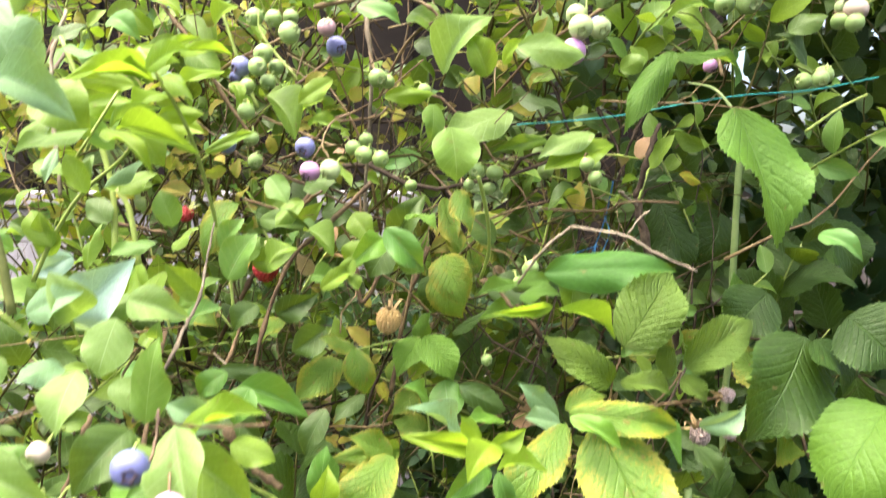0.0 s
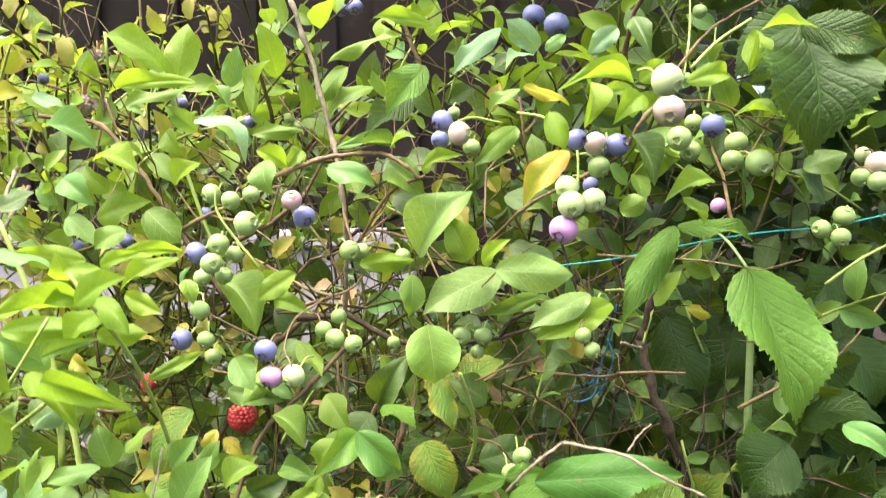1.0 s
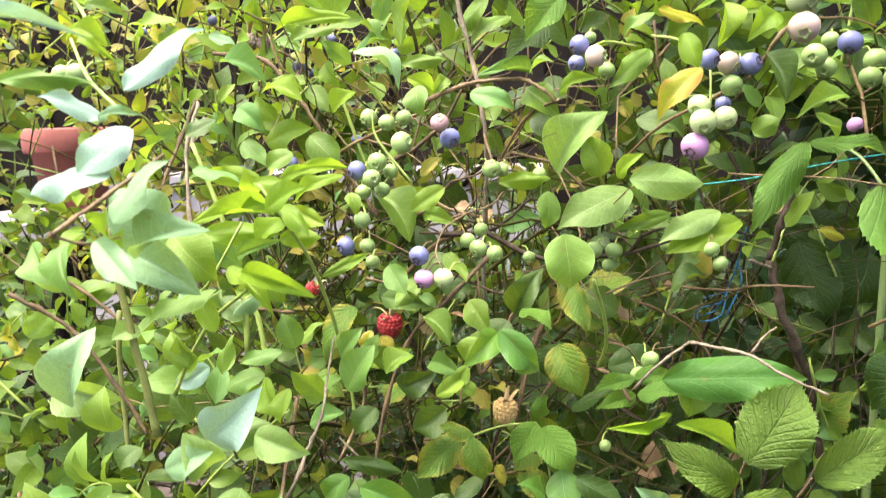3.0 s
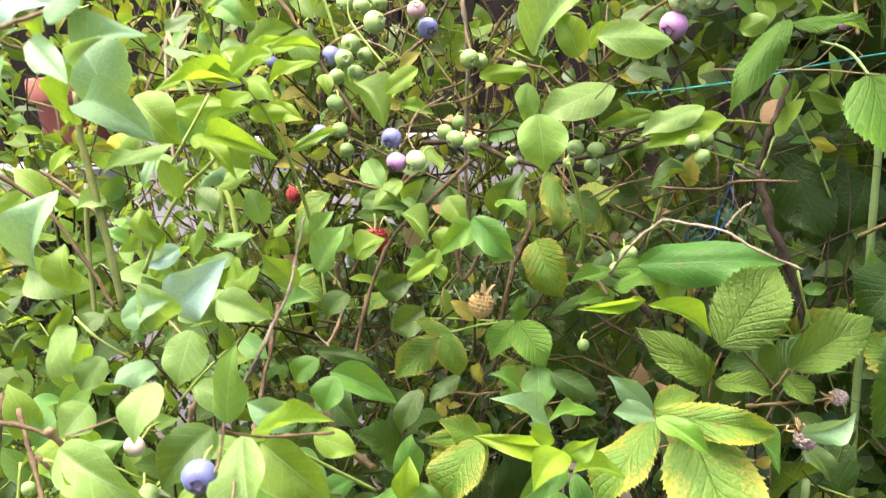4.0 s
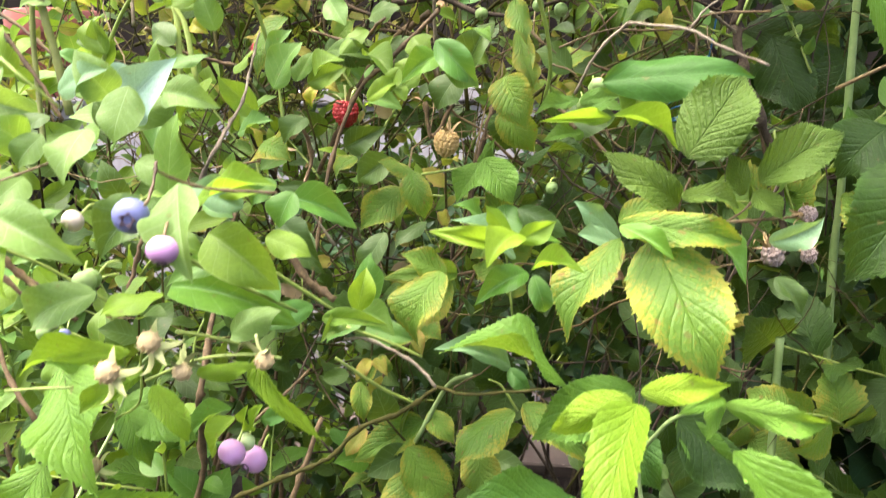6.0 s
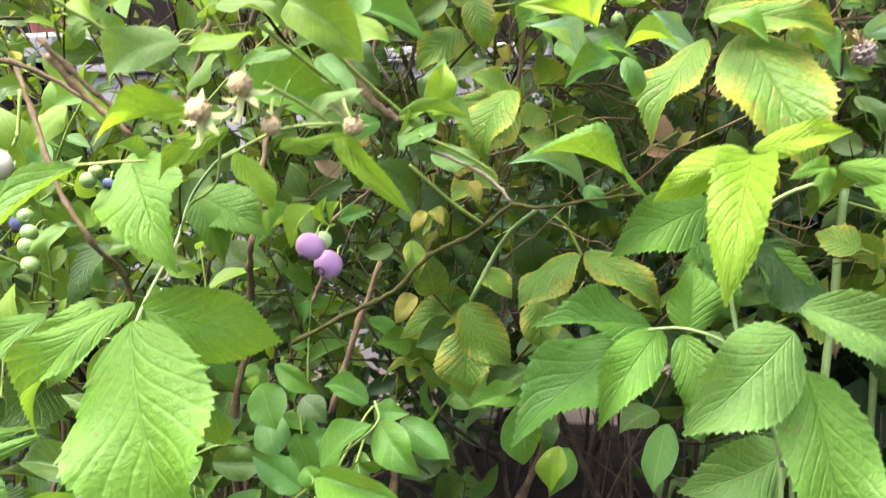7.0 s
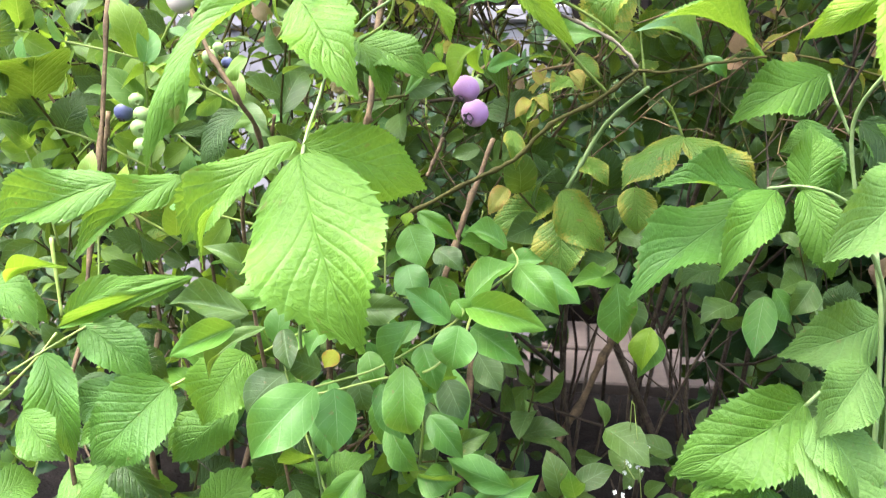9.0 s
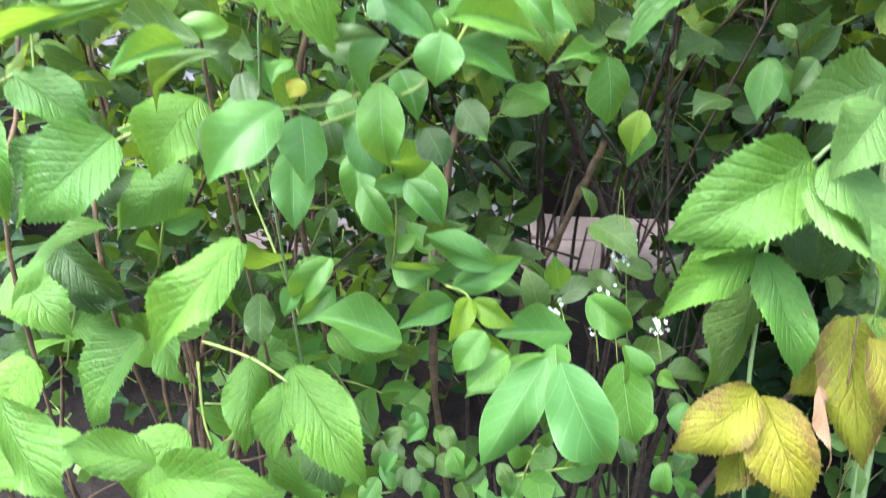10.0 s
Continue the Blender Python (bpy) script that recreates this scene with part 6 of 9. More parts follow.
leaf(front_bush, "blue", BLUE_GREY, (-0.174, 0.351, 1.165), (-0.184, 0.331, 1.164), 0.016, -14)
leaf(front_bush, "blue", BLUE_PALE, (-0.145, 0.304, 1.175), (-0.146, 0.285, 1.155), 0.019, 5)
leaf(front_bush, "blue", BLUE_LEAF, (-0.134, 0.343, 1.141), (-0.128, 0.344, 1.180), 0.021, 2)
leaf(front_bush, "blue", BLUE_FRESH, (-0.123, 0.360, 1.144), (-0.095, 0.354, 1.142), 0.010, 12)
leaf(front_bush, "blue", BLUE_GREY, (-0.105, 0.359, 1.134), (-0.131, 0.358, 1.146), 0.017, 12)
leaf(front_bush, "blue", BLUE_PALE, (-0.108, 0.306, 1.152), (-0.094, 0.283, 1.116), 0.024, 4, shape=0)
leaf(front_bush, "blue", BLUE_DARK, (-0.139, 0.339, 1.140), (-0.156, 0.317, 1.118), 0.026, -13)
leaf(front_bush, "blue", BLUE_FRESH, (-0.118, 0.333, 1.139), (-0.078, 0.337, 1.149), 0.017, -15)
leaf(front_bush, "blue", BLUE_LEAF, (-0.129, 0.368, 1.120), (-0.093, 0.366, 1.092), 0.030, -7)
leaf(front_bush, "blue", BLUE_PALE, (-0.203, 0.312, 1.137), (-0.158, 0.306, 1.118), 0.025, 10)
leaf(front_bush, "blue", BLUE_PALE, (-0.160, 0.319, 1.101), (-0.194, 0.314, 1.084), 0.022, -15)
leaf(front_bush, "blue", BLUE_LEAF, (-0.163, 0.365, 1.097), (-0.175, 0.348, 1.080), 0.019, 23)
leaf(front_bush, "blue", BLUE_PALE, (-0.198, 0.330, 1.152), (-0.202, 0.313, 1.142), 0.020, -23)
leaf(front_bush, "blue", BLUE_FRESH, (-0.191, 0.298, 1.133), (-0.175, 0.280, 1.107), 0.015, 16)
stem(front_bush, REDTWIG, 0.0008, 0.0007, (-0.075, 0.330, 1.145), (-0.095, 0.316, 1.148), (-0.106, 0.304, 1.153), (-0.111, 0.294, 1.159))
stem(front_bush, REDTWIG, 0.0008, 0.0007, (-0.110, 0.295, 1.162), (-0.109, 0.288, 1.151), (-0.109, 0.282, 1.146))
stem(front_bush, SHOOT, 0.0007, 0.0005, (-0.178, 0.300, 1.204), (-0.168, 0.300, 1.195), (-0.160, 0.310, 1.183))
stem(front_bush, REDTWIG, 0.0007, 0.0005, (-0.181, 0.290, 1.154), (-0.163, 0.295, 1.160), (-0.141, 0.301, 1.169))
berry(front_bush, BLUE_BERRY, (-0.119, 0.288, 1.141), 0.0073, (0.30, -0.85, -0.43))
berry(front_bush, PURPLE_BERRY, (-0.102, 0.280, 1.129), 0.0062, (0.43, -0.64, -0.64))
berry(front_bush, GREEN_BERRY, (-0.178, 0.341, 1.102), 0.0052, (0.13, -0.74, -0.66))
berry(front_bush, CREAM_BERRY, (-0.176, 0.330, 1.132), 0.0052, (0.11, -0.75, -0.65))
berry(front_bush, GREEN_BERRY, (-0.176, 0.333, 1.102), 0.0057, (0.11, -0.75, -0.65))
berry(front_bush, GREEN_BERRY, (-0.181, 0.341, 1.094), 0.0048, (0.11, -0.75, -0.65))
leaf(front_bush, "blue", BLUE_LEAF, (-0.209, 0.312, 1.123), (-0.175, 0.320, 1.139), 0.016, 21)
leaf(front_bush, "blue", BLUE_LEAF, (-0.165, 0.367, 1.120), (-0.128, 0.364, 1.108), 0.017, -22)
leaf(front_bush, "blue", BLUE_LEAF, (-0.133, 0.395, 1.100), (-0.160, 0.375, 1.091), 0.012, 11)
leaf(front_bush, "blue", BLUE_LEAF, (-0.131, 0.413, 1.096), (-0.108, 0.403, 1.076), 0.019, -17)
leaf(front_bush, "blue", BLUE_DARK, (-0.145, 0.496, 1.107), (-0.115, 0.485, 1.080), 0.026, -2)
leaf(front_bush, "blue", LOW_LEAF, (-0.189, 0.430, 1.076), (-0.110, 0.429, 1.056), 0.036, -3)
leaf(front_bush, "blue", BLUE_LEAF, (-0.080, 0.422, 1.063), (-0.085, 0.402, 1.054), 0.013, -23)
leaf(front_bush, "blue", BLUE_FRESH, (-0.069, 0.418, 1.067), (-0.064, 0.424, 1.091), 0.016, 11)
leaf(front_bush, "blue", BLUE_LEAF, (-0.072, 0.426, 1.063), (-0.048, 0.419, 1.054), 0.015, -18)
leaf(front_bush, "blue", BLUE_LEAF, (-0.089, 0.416, 1.063), (-0.049, 0.410, 1.062), 0.012, 3)
stem(front_bush, SHOOT, 0.0012, 0.0010, (-0.142, 0.362, 1.110), (-0.128, 0.382, 1.093), (-0.106, 0.421, 1.065))
stem(front_bush, BARK, 0.0020, 0.0017, (-0.197, 0.426, 1.119), (-0.214, 0.423, 1.070))
stem(front_bush, SHOOT, 0.0009, 0.0008, (-0.225, 0.328, 1.123), (-0.207, 0.349, 1.105), (-0.185, 0.369, 1.080))
stem(front_bush, BARK, 0.0018, 0.0015, (-0.257, 0.361, 1.108), (-0.240, 0.370, 1.084), (-0.227, 0.379, 1.069))
leaf(young_cane, "rasp", RASP_LIME, (-0.153, 0.329, 1.070), (-0.211, 0.322, 1.060), 0.013, -1)
leaf(young_cane, "rasp", RASP_LIME, (-0.142, 0.321, 1.064), (-0.177, 0.317, 1.042), 0.010, 1)
leaf(young_cane, "rasp", RASP_LIME, (-0.106, 0.365, 1.058), (-0.070, 0.348, 1.021), 0.013, 6)
leaf(young_cane, "rasp", RASP_LIME, (-0.131, 0.348, 1.053), (-0.097, 0.351, 1.058), 0.010, 5)
leaf(young_cane, "rasp", RASP_LIME, (-0.146, 0.333, 1.052), (-0.128, 0.331, 1.025), 0.015, -23)
leaf(young_cane, "rasp", RASP_LIME, (-0.135, 0.346, 1.024), (-0.135, 0.335, 1.015), 0.006, 14)
leaf(young_cane, "rasp", RASP_FRESH, (-0.216, 0.363, 1.050), (-0.174, 0.317, 1.001), 0.042, 3, shape=0)
leaf(young_cane, "rasp", RASP_LEAF, (-0.203, 0.362, 1.049), (-0.213, 0.346, 1.056), 0.012, -10)
leaf(young_cane, "rasp", RASP_LEAF, (-0.189, 0.373, 1.027), (-0.146, 0.368, 1.008), 0.030, -9)
leaf(young_cane, "rasp", RASP_LEAF, (-0.186, 0.368, 1.026), (-0.169, 0.361, 0.994), 0.020, -16)
leaf(young_cane, "rasp", RASP_FRESH, (-0.216, 0.355, 0.971), (-0.150, 0.382, 0.945), 0.042, 4)
leaf(young_cane, "rasp", RASP_FRESH, (-0.212, 0.341, 0.969), (-0.172, 0.300, 0.875), 0.076, 6, shape=4)
leaf(young_cane, "rasp", RASP_FRESH, (-0.219, 0.357, 0.974), (-0.270, 0.328, 0.910), 0.025, 15)
leaf(young_cane, "rasp", RASP_DARK, (-0.292, 0.453, 0.985), (-0.313, 0.430, 0.949), 0.031, 2)
leaf(young_cane, "rasp", RASP_LEAF, (-0.292, 0.430, 0.953), (-0.320, 0.408, 0.902), 0.034, -6)
raspberry(young_cane, "hull", (-0.143, 0.295, 1.073), 0.0117, (-0.05, 0.81, -0.59))
raspberry(young_cane, "hull", (-0.130, 0.308, 1.083), 0.0117, (-0.04, 0.72, -0.69))
raspberry(young_cane, "hull", (-0.123, 0.321, 1.063), 0.0101, (-0.06, 0.50, 0.86))
raspberry(young_cane, "hull", (-0.093, 0.345, 1.061), 0.0108, (-0.43, 0.31, 0.85))
raspberry(young_cane, "hull", (-0.189, 0.340, 1.005), 0.0099, (0.19, 0.44, -0.88))
stem(young_cane, CANE, 0.0011, 0.0009, (-0.211, 0.342, 0.966), (-0.215, 0.359, 0.973), (-0.219, 0.380, 0.981), (-0.224, 0.413, 0.994), (-0.216, 0.420, 1.019), (-0.193, 0.408, 1.040), (-0.173, 0.393, 1.049))
stem(young_cane, SHOOT, 0.0007, 0.0006, (-0.222, 0.327, 1.048), (-0.202, 0.330, 1.049), (-0.189, 0.333, 1.049))
stem(young_cane, SHOOT, 0.0007, 0.0006, (-0.179, 0.350, 1.026), (-0.162, 0.346, 1.038), (-0.156, 0.342, 1.064), (-0.150, 0.345, 1.072))
stem(young_cane, SHOOT, 0.0008, 0.0007, (-0.159, 0.348, 1.048), (-0.129, 0.346, 1.061), (-0.103, 0.351, 1.063), (-0.088, 0.353, 1.061))
stem(young_cane, SHOOT, 0.0006, 0.0005, (-0.167, 0.346, 1.046), (-0.159, 0.332, 1.071))
stem(young_cane, SHOOT, 0.0007, 0.0005, (-0.126, 0.337, 1.063), (-0.125, 0.339, 1.073), (-0.121, 0.342, 1.083))
stem(young_cane, BARK, 0.0019, 0.0019, (-0.332, 0.438, 1.101), (-0.312, 0.423, 1.066), (-0.293, 0.409, 1.029), (-0.273, 0.405, 0.996), (-0.273, 0.438, 0.955), (-0.315, 0.505, 0.821), (-0.300, 0.720, 0.000))
stem(young_cane, BARK, 0.0023, 0.0038, (-0.220, 0.610, 1.131), (-0.219, 0.551, 1.052), (-0.216, 0.507, 0.990), (-0.223, 0.510, 0.961), (-0.239, 0.537, 0.904), (-0.272, 0.568, 0.692), (-0.200, 0.750, 0.000))
stem(young_cane, CANE, 0.0011, 0.0011, (-0.201, 0.353, 0.982), (-0.219, 0.391, 0.935), (-0.255, 0.451, 0.761), (-0.260, 0.700, 0.000))
stem(main_bush, SHOOT, 0.0009, 0.0007, (-0.126, 0.325, 1.082), (-0.118, 0.345, 1.073), (-0.110, 0.365, 1.062))
berry(back_bush, CREAM_BERRY, (-0.268, 0.334, 1.048), 0.0074, (0.5, 0.75, -0.64))
berry(back_bush, BLUE_BERRY, (-0.447, 0.565, 0.979), 0.0080, (0.11, -0.76, -0.64))
berry(back_bush, GREEN_BERRY, (-0.406, 0.523, 0.979), 0.0070, (0.11, -0.76, -0.64))
berry(back_bush, GREEN_BERRY, (-0.407, 0.521, 0.969), 0.0078, (0.11, -0.76, -0.64))
berry(back_bush, GREEN_BERRY, (-0.405, 0.518, 0.955), 0.0074, (0.11, -0.76, -0.64))
berry(back_bush, GREEN_BERRY, (-0.416, 0.534, 0.990), 0.0062, (0.11, -0.76, -0.64))
berry(back_bush, GREEN_BERRY, (-0.331, 0.494, 1.022), 0.0060, (0.11, -0.76, -0.64))
berry(back_bush, BLUE_BERRY, (-0.323, 0.505, 1.018), 0.0045, (0.11, -0.76, -0.64))
berry(back_bush, GREEN_BERRY, (-0.325, 0.496, 1.028), 0.0044, (0.11, -0.76, -0.64))
berry(back_bush, GREEN_BERRY, (-0.412, 0.541, 0.972), 0.0067, (0.11, -0.76, -0.64))
leaf(back_bush, "blue", BLUE_LEAF, (-0.311, 0.438, 0.999), (-0.338, 0.432, 0.983), 0.016, -15)
leaf(back_bush, "blue", BLUE_GREY, (-0.383, 0.455, 1.087), (-0.362, 0.444, 1.056), 0.026, -18)
leaf(back_bush, "blue", BLUE_LEAF, (-0.311, 0.453, 1.073), (-0.336, 0.447, 1.051), 0.022, 5)
leaf(back_bush, "blue", BLUE_LEAF, (-0.281, 0.444, 1.020), (-0.299, 0.444, 1.006), 0.015, -17)
leaf(back_bush, "blue", BLUE_LEAF, (-0.300, 0.491, 0.977), (-0.330, 0.484, 0.974), 0.016, 5)
leaf(back_bush, "blue", BLUE_DARK, (-0.339, 0.556, 0.986), (-0.307, 0.537, 0.961), 0.023, 15)
leaf(back_bush, "blue", BLUE_FRESH, (-0.301, 0.457, 1.080), (-0.288, 0.458, 1.062), 0.015, -20)
leaf(back_bush, "blue", BLUE_LEAF, (-0.371, 0.447, 1.100), (-0.360, 0.456, 1.110), 0.019, 14)
stem(back_bush, BARK, 0.0020, 0.0014, (-0.342, 0.406, 1.106), (-0.306, 0.420, 1.095), (-0.255, 0.432, 1.059))
stem(back_bush, REDTWIG, 0.0028, 0.0019, (-0.286, 0.405, 1.103), (-0.274, 0.413, 1.083), (-0.249, 0.422, 1.055))
stem(back_bush, SHOOT, 0.0011, 0.0010, (-0.300, 0.398, 1.084), (-0.301, 0.393, 1.062), (-0.304, 0.391, 1.053))
stem(back_bush, BARK, 0.0023, 0.0019, (-0.432, 0.519, 0.982), (-0.449, 0.520, 0.905))
stem(back_bush, BARK, 0.0019, 0.0017, (-0.303, 0.541, 0.978), (-0.315, 0.551, 0.936))
berry(low_bush, PURPLE_BERRY, (-0.127, 0.370, 1.001), 0.0075, (-0.19, -0.74, -0.65))
berry(low_bush, PURPLE_BERRY, (-0.125, 0.391, 0.987), 0.0080, (-0.10, -0.74, -0.67))
berry(low_bush, WHITE_BERRY, (-0.124, 0.381, 1.002), 0.0051, (0.11, -0.76, -0.64))
leaf(low_bush, "blue", BLUE_FRESH, (-0.123, 0.369, 1.022), (-0.134, 0.359, 1.003), 0.015, 2)
leaf(low_bush, "blue", BLUE_FRESH, (-0.121, 0.386, 1.009), (-0.120, 0.376, 1.025), 0.012, -21)
leaf(low_bush, "blue", LOW_LEAF, (-0.118, 0.392, 1.011), (-0.099, 0.389, 1.017), 0.011, 18)
leaf(low_bush, "blue", LOW_LEAF, (-0.143, 0.405, 1.011), (-0.164, 0.384, 0.999), 0.014, -1)
leaf(low_bush, "blue", BLUE_FRESH, (-0.117, 0.389, 1.021), (-0.117, 0.374, 1.012), 0.006, 9)
stem(low_bush, REDTWIG, 0.0011, 0.0008, (-0.124, 0.393, 1.009), (-0.112, 0.408, 1.019), (-0.104, 0.431, 1.027))
leaf(mottled_cane, "rasp", RASP_LEAF, (0.046, 0.462, 1.012), (-0.025, 0.440, 1.042), 0.030, 48)
leaf(mottled_cane, "rasp", RASP_YELLOW, (-0.036, 0.517, 1.066), (-0.064, 0.491, 1.028), 0.038, -4)
leaf(mottled_cane, "rasp", RASP_YELLOW, (-0.030, 0.525, 1.065), (-0.075, 0.497, 1.068), 0.017, 1)
leaf(mottled_cane, "rasp", RASP_YELLOW, (0.008, 0.534, 0.962), (-0.036, 0.521, 0.927), 0.037, 17)
leaf(mottled_cane, "rasp", RASP_YELLOW, (0.011, 0.560, 0.958), (0.065, 0.543, 0.922), 0.032, -3)
leaf(mottled_cane, "rasp", RASP_YELLOW, (-0.089, 0.665, 0.894), (-0.146, 0.631, 0.867), 0.037, -4)
leaf(mottled_cane, "rasp", RASP_YELLOW, (-0.079, 0.562, 0.917), (-0.043, 0.562, 0.868), 0.039, -10)
leaf(mottled_cane, "rasp", RASP_YELLOW, (-0.079, 0.566, 0.895), (-0.076, 0.557, 0.844), 0.045, 22)
leaf(mottled_cane, "rasp", RASP_YELLOW, (-0.024, 0.558, 0.921), (-0.020, 0.552, 0.885), 0.032, -14)
leaf(mottled_cane, "rasp", RASP_YELLOW, (-0.099, 0.555, 0.987), (-0.107, 0.553, 0.966), 0.012, 20)
leaf(mottled_cane, "rasp", RASP_YELLOW, (-0.086, 0.554, 0.983), (-0.099, 0.559, 0.991), 0.013, -23)
leaf(mottled_cane, "rasp", RASP_YELLOW, (-0.072, 0.608, 1.003), (-0.089, 0.582, 0.993), 0.025, -10)
leaf(mottled_cane, "rasp", RASP_YELLOW, (-0.120, 0.577, 0.963), (-0.114, 0.565, 0.934), 0.018, -4)
stem(mottled_cane, CANE, 0.0020, 0.0017, (-0.074, 0.569, 0.918), (-0.047, 0.563, 0.967), (-0.020, 0.512, 0.997))
stem(mottled_cane, SHOOT, 0.0010, 0.0007, (0.009, 0.541, 0.960), (-0.001, 0.533, 0.981), (-0.009, 0.523, 0.990))
stem(mottled_cane, OLIVE_STEM, 0.0020, 0.0017, (-0.183, 0.476, 0.912), (-0.140, 0.468, 0.936), (-0.109, 0.466, 0.952), (-0.085, 0.465, 0.975), (-0.056, 0.458, 0.991), (-0.032, 0.456, 1.009))
stem(mottled_cane, OLIVE_STEM, 0.0013, 0.0010, (-0.032, 0.456, 1.009), (-0.012, 0.449, 1.008), (0.012, 0.444, 1.013), (0.041, 0.444, 1.016))
stem(mottled_cane, BARK_GREY, 0.0013, 0.0011, (-0.032, 0.451, 1.011), (-0.046, 0.452, 1.026), (-0.073, 0.450, 1.040), (-0.084, 0.438, 1.044))
stem(mottled_cane, SHOOT, 0.0011, 0.0010, (-0.047, 0.465, 0.993), (-0.066, 0.445, 1.012), (-0.086, 0.426, 1.036))
leaf(low_bush, "blue", BLUE_GREY, (0.011, 0.478, 1.016), (-0.032, 0.456, 1.035), 0.021, 7)
leaf(low_bush, "blue", LOW_LEAF, (0.010, 0.473, 1.017), (0.024, 0.470, 1.004), 0.012, 6)
leaf(right_cane, "rasp", RASP_LEAF, (0.087, 0.478, 1.006), (0.026, 0.455, 0.979), 0.038, 8)
leaf(right_cane, "rasp", RASP_LIME, (0.081, 0.356, 1.045), (0.062, 0.303, 0.995), 0.027, 3)
leaf(right_cane, "rasp", RASP_LIME, (0.079, 0.357, 1.047), (0.040, 0.366, 1.023), 0.019, -17)
leaf(right_cane, "rasp", RASP_LIME, (0.083, 0.367, 1.046), (0.121, 0.358, 1.055), 0.015, 13)
leaf(right_cane, "rasp", RASP_FRESH, (0.123, 0.392, 1.035), (0.102, 0.376, 1.033), 0.009, -8)
leaf(right_cane, "rasp", RASP_FRESH, (0.124, 0.394, 1.035), (0.115, 0.375, 1.020), 0.009, 4)
leaf(right_cane, "rasp", RASP_MID, (0.050, 0.467, 0.933), (-0.019, 0.439, 0.942), 0.031, 7)
leaf(right_cane, "rasp", RASP_MID, (0.052, 0.485, 0.926), (-0.035, 0.438, 0.867), 0.053, 22)
leaf(right_cane, "rasp", RASP_MID, (0.054, 0.450, 0.936), (0.018, 0.416, 0.888), 0.031, 13)
leaf(right_cane, "rasp", RASP_LEAF, (0.063, 0.428, 0.940), (0.080, 0.413, 0.890), 0.027, -4)
leaf(right_cane, "rasp", RASP_PALE, (0.109, 0.381, 0.958), (0.056, 0.350, 0.917), 0.046, -7, shape=0)
leaf(right_cane, "rasp", RASP_PALE, (0.112, 0.385, 0.969), (0.168, 0.375, 0.942), 0.030, 2, shape=1)
leaf(right_cane, "rasp", RASP_LEAF, (0.116, 0.385, 0.937), (0.134, 0.362, 0.846), 0.047, 6, shape=0)
leaf(right_cane, "rasp", RASP_PALE, (0.138, 0.490, 0.843), (0.070, 0.468, 0.823), 0.047, 4)
leaf(right_cane, "rasp", RASP_MID, (0.081, 0.513, 0.975), (0.106, 0.499, 0.926), 0.031, 7)
leaf(right_cane, "rasp", RASP_MID, (0.117, 0.516, 0.970), (0.152, 0.507, 0.924), 0.027, 4)
leaf(right_cane, "rasp", RASP_LEAF, (0.092, 0.510, 0.964), (0.066, 0.498, 0.955), 0.018, -15)
stem(right_cane, CANE, 0.0008, 0.0010, (0.046, 0.439, 0.939), (0.063, 0.437, 0.941), (0.079, 0.434, 0.938), (0.096, 0.436, 0.929))
stem(right_cane, CANE, 0.0009, 0.0008, (0.087, 0.433, 0.972), (0.082, 0.434, 0.983), (0.078, 0.435, 0.992), (0.082, 0.465, 1.005))
stem(right_cane, CANE, 0.0010, 0.0015, (0.127, 0.400, 1.029), (0.108, 0.405, 1.021), (0.097, 0.411, 1.009), (0.087, 0.429, 0.977), (0.098, 0.434, 0.922), (0.115, 0.440, 0.886), (0.124, 0.446, 0.856), (0.142, 0.473, 0.776), (0.220, 0.560, 0.000))
stem(right_cane, CANE, 0.0035, 0.0031, (0.206, 0.635, 0.992), (0.206, 0.639, 0.916), (0.207, 0.632, 0.688), (0.300, 0.680, 0.000))
stem(right_cane, REDTWIG, 0.0010, 0.0008, (0.148, 0.640, 0.970), (0.179, 0.644, 0.960), (0.192, 0.647, 0.964))
leaf(right_cane, "rasp", RASP_MID, (0.068, 0.438, 0.937), (0.071, 0.450, 0.977), 0.031, 9, shape=3)
leaf(right_cane, "rasp", RASP_LEAF, (0.082, 0.446, 0.799), (-0.003, 0.420, 0.756), 0.058, 6)
leaf(right_cane, "rasp", RASP_LEAF, (0.079, 0.442, 0.800), (0.045, 0.422, 0.775), 0.024, -8)
leaf(right_cane, "rasp", RASP_PALE, (0.106, 0.418, 0.837), (0.074, 0.392, 0.801), 0.041, -9)
leaf(right_cane, "rasp", RASP_PALE, (0.075, 0.406, 0.808), (0.106, 0.387, 0.760), 0.048, -9)
leaf(right_cane, "rasp", RASP_LEAF, (0.063, 0.446, 0.753), (0.006, 0.417, 0.738), 0.025, -1)
leaf(right_cane, "rasp", RASP_DARK, (0.066, 0.445, 0.757), (0.089, 0.431, 0.737), 0.029, -6)
stem(right_cane, CANE, 0.0014, 0.0011, (0.081, 0.444, 0.798), (0.097, 0.450, 0.813), (0.114, 0.456, 0.825))
stem(right_cane, CANE, 0.0017, 0.0017, (0.123, 0.474, 0.896), (0.128, 0.462, 0.839), (0.131, 0.456, 0.722))
leaf(low_bush, "blue", BLUE_DARK, (0.116, 0.568, 0.847), (0.098, 0.557, 0.823), 0.026, -9)
leaf(right_cane, "rasp", RASP_DARK, (0.046, 0.554, 0.858), (0.012, 0.547, 0.845), 0.029, 14)
leaf(right_cane, "rasp", RASP_DARK, (0.137, 0.574, 0.819), (0.141, 0.570, 0.848), 0.030, 16)
leaf(low_bush, "blue", LOW_LEAF, (-0.000, 0.572, 0.799), (-0.014, 0.546, 0.771), 0.026, -19)
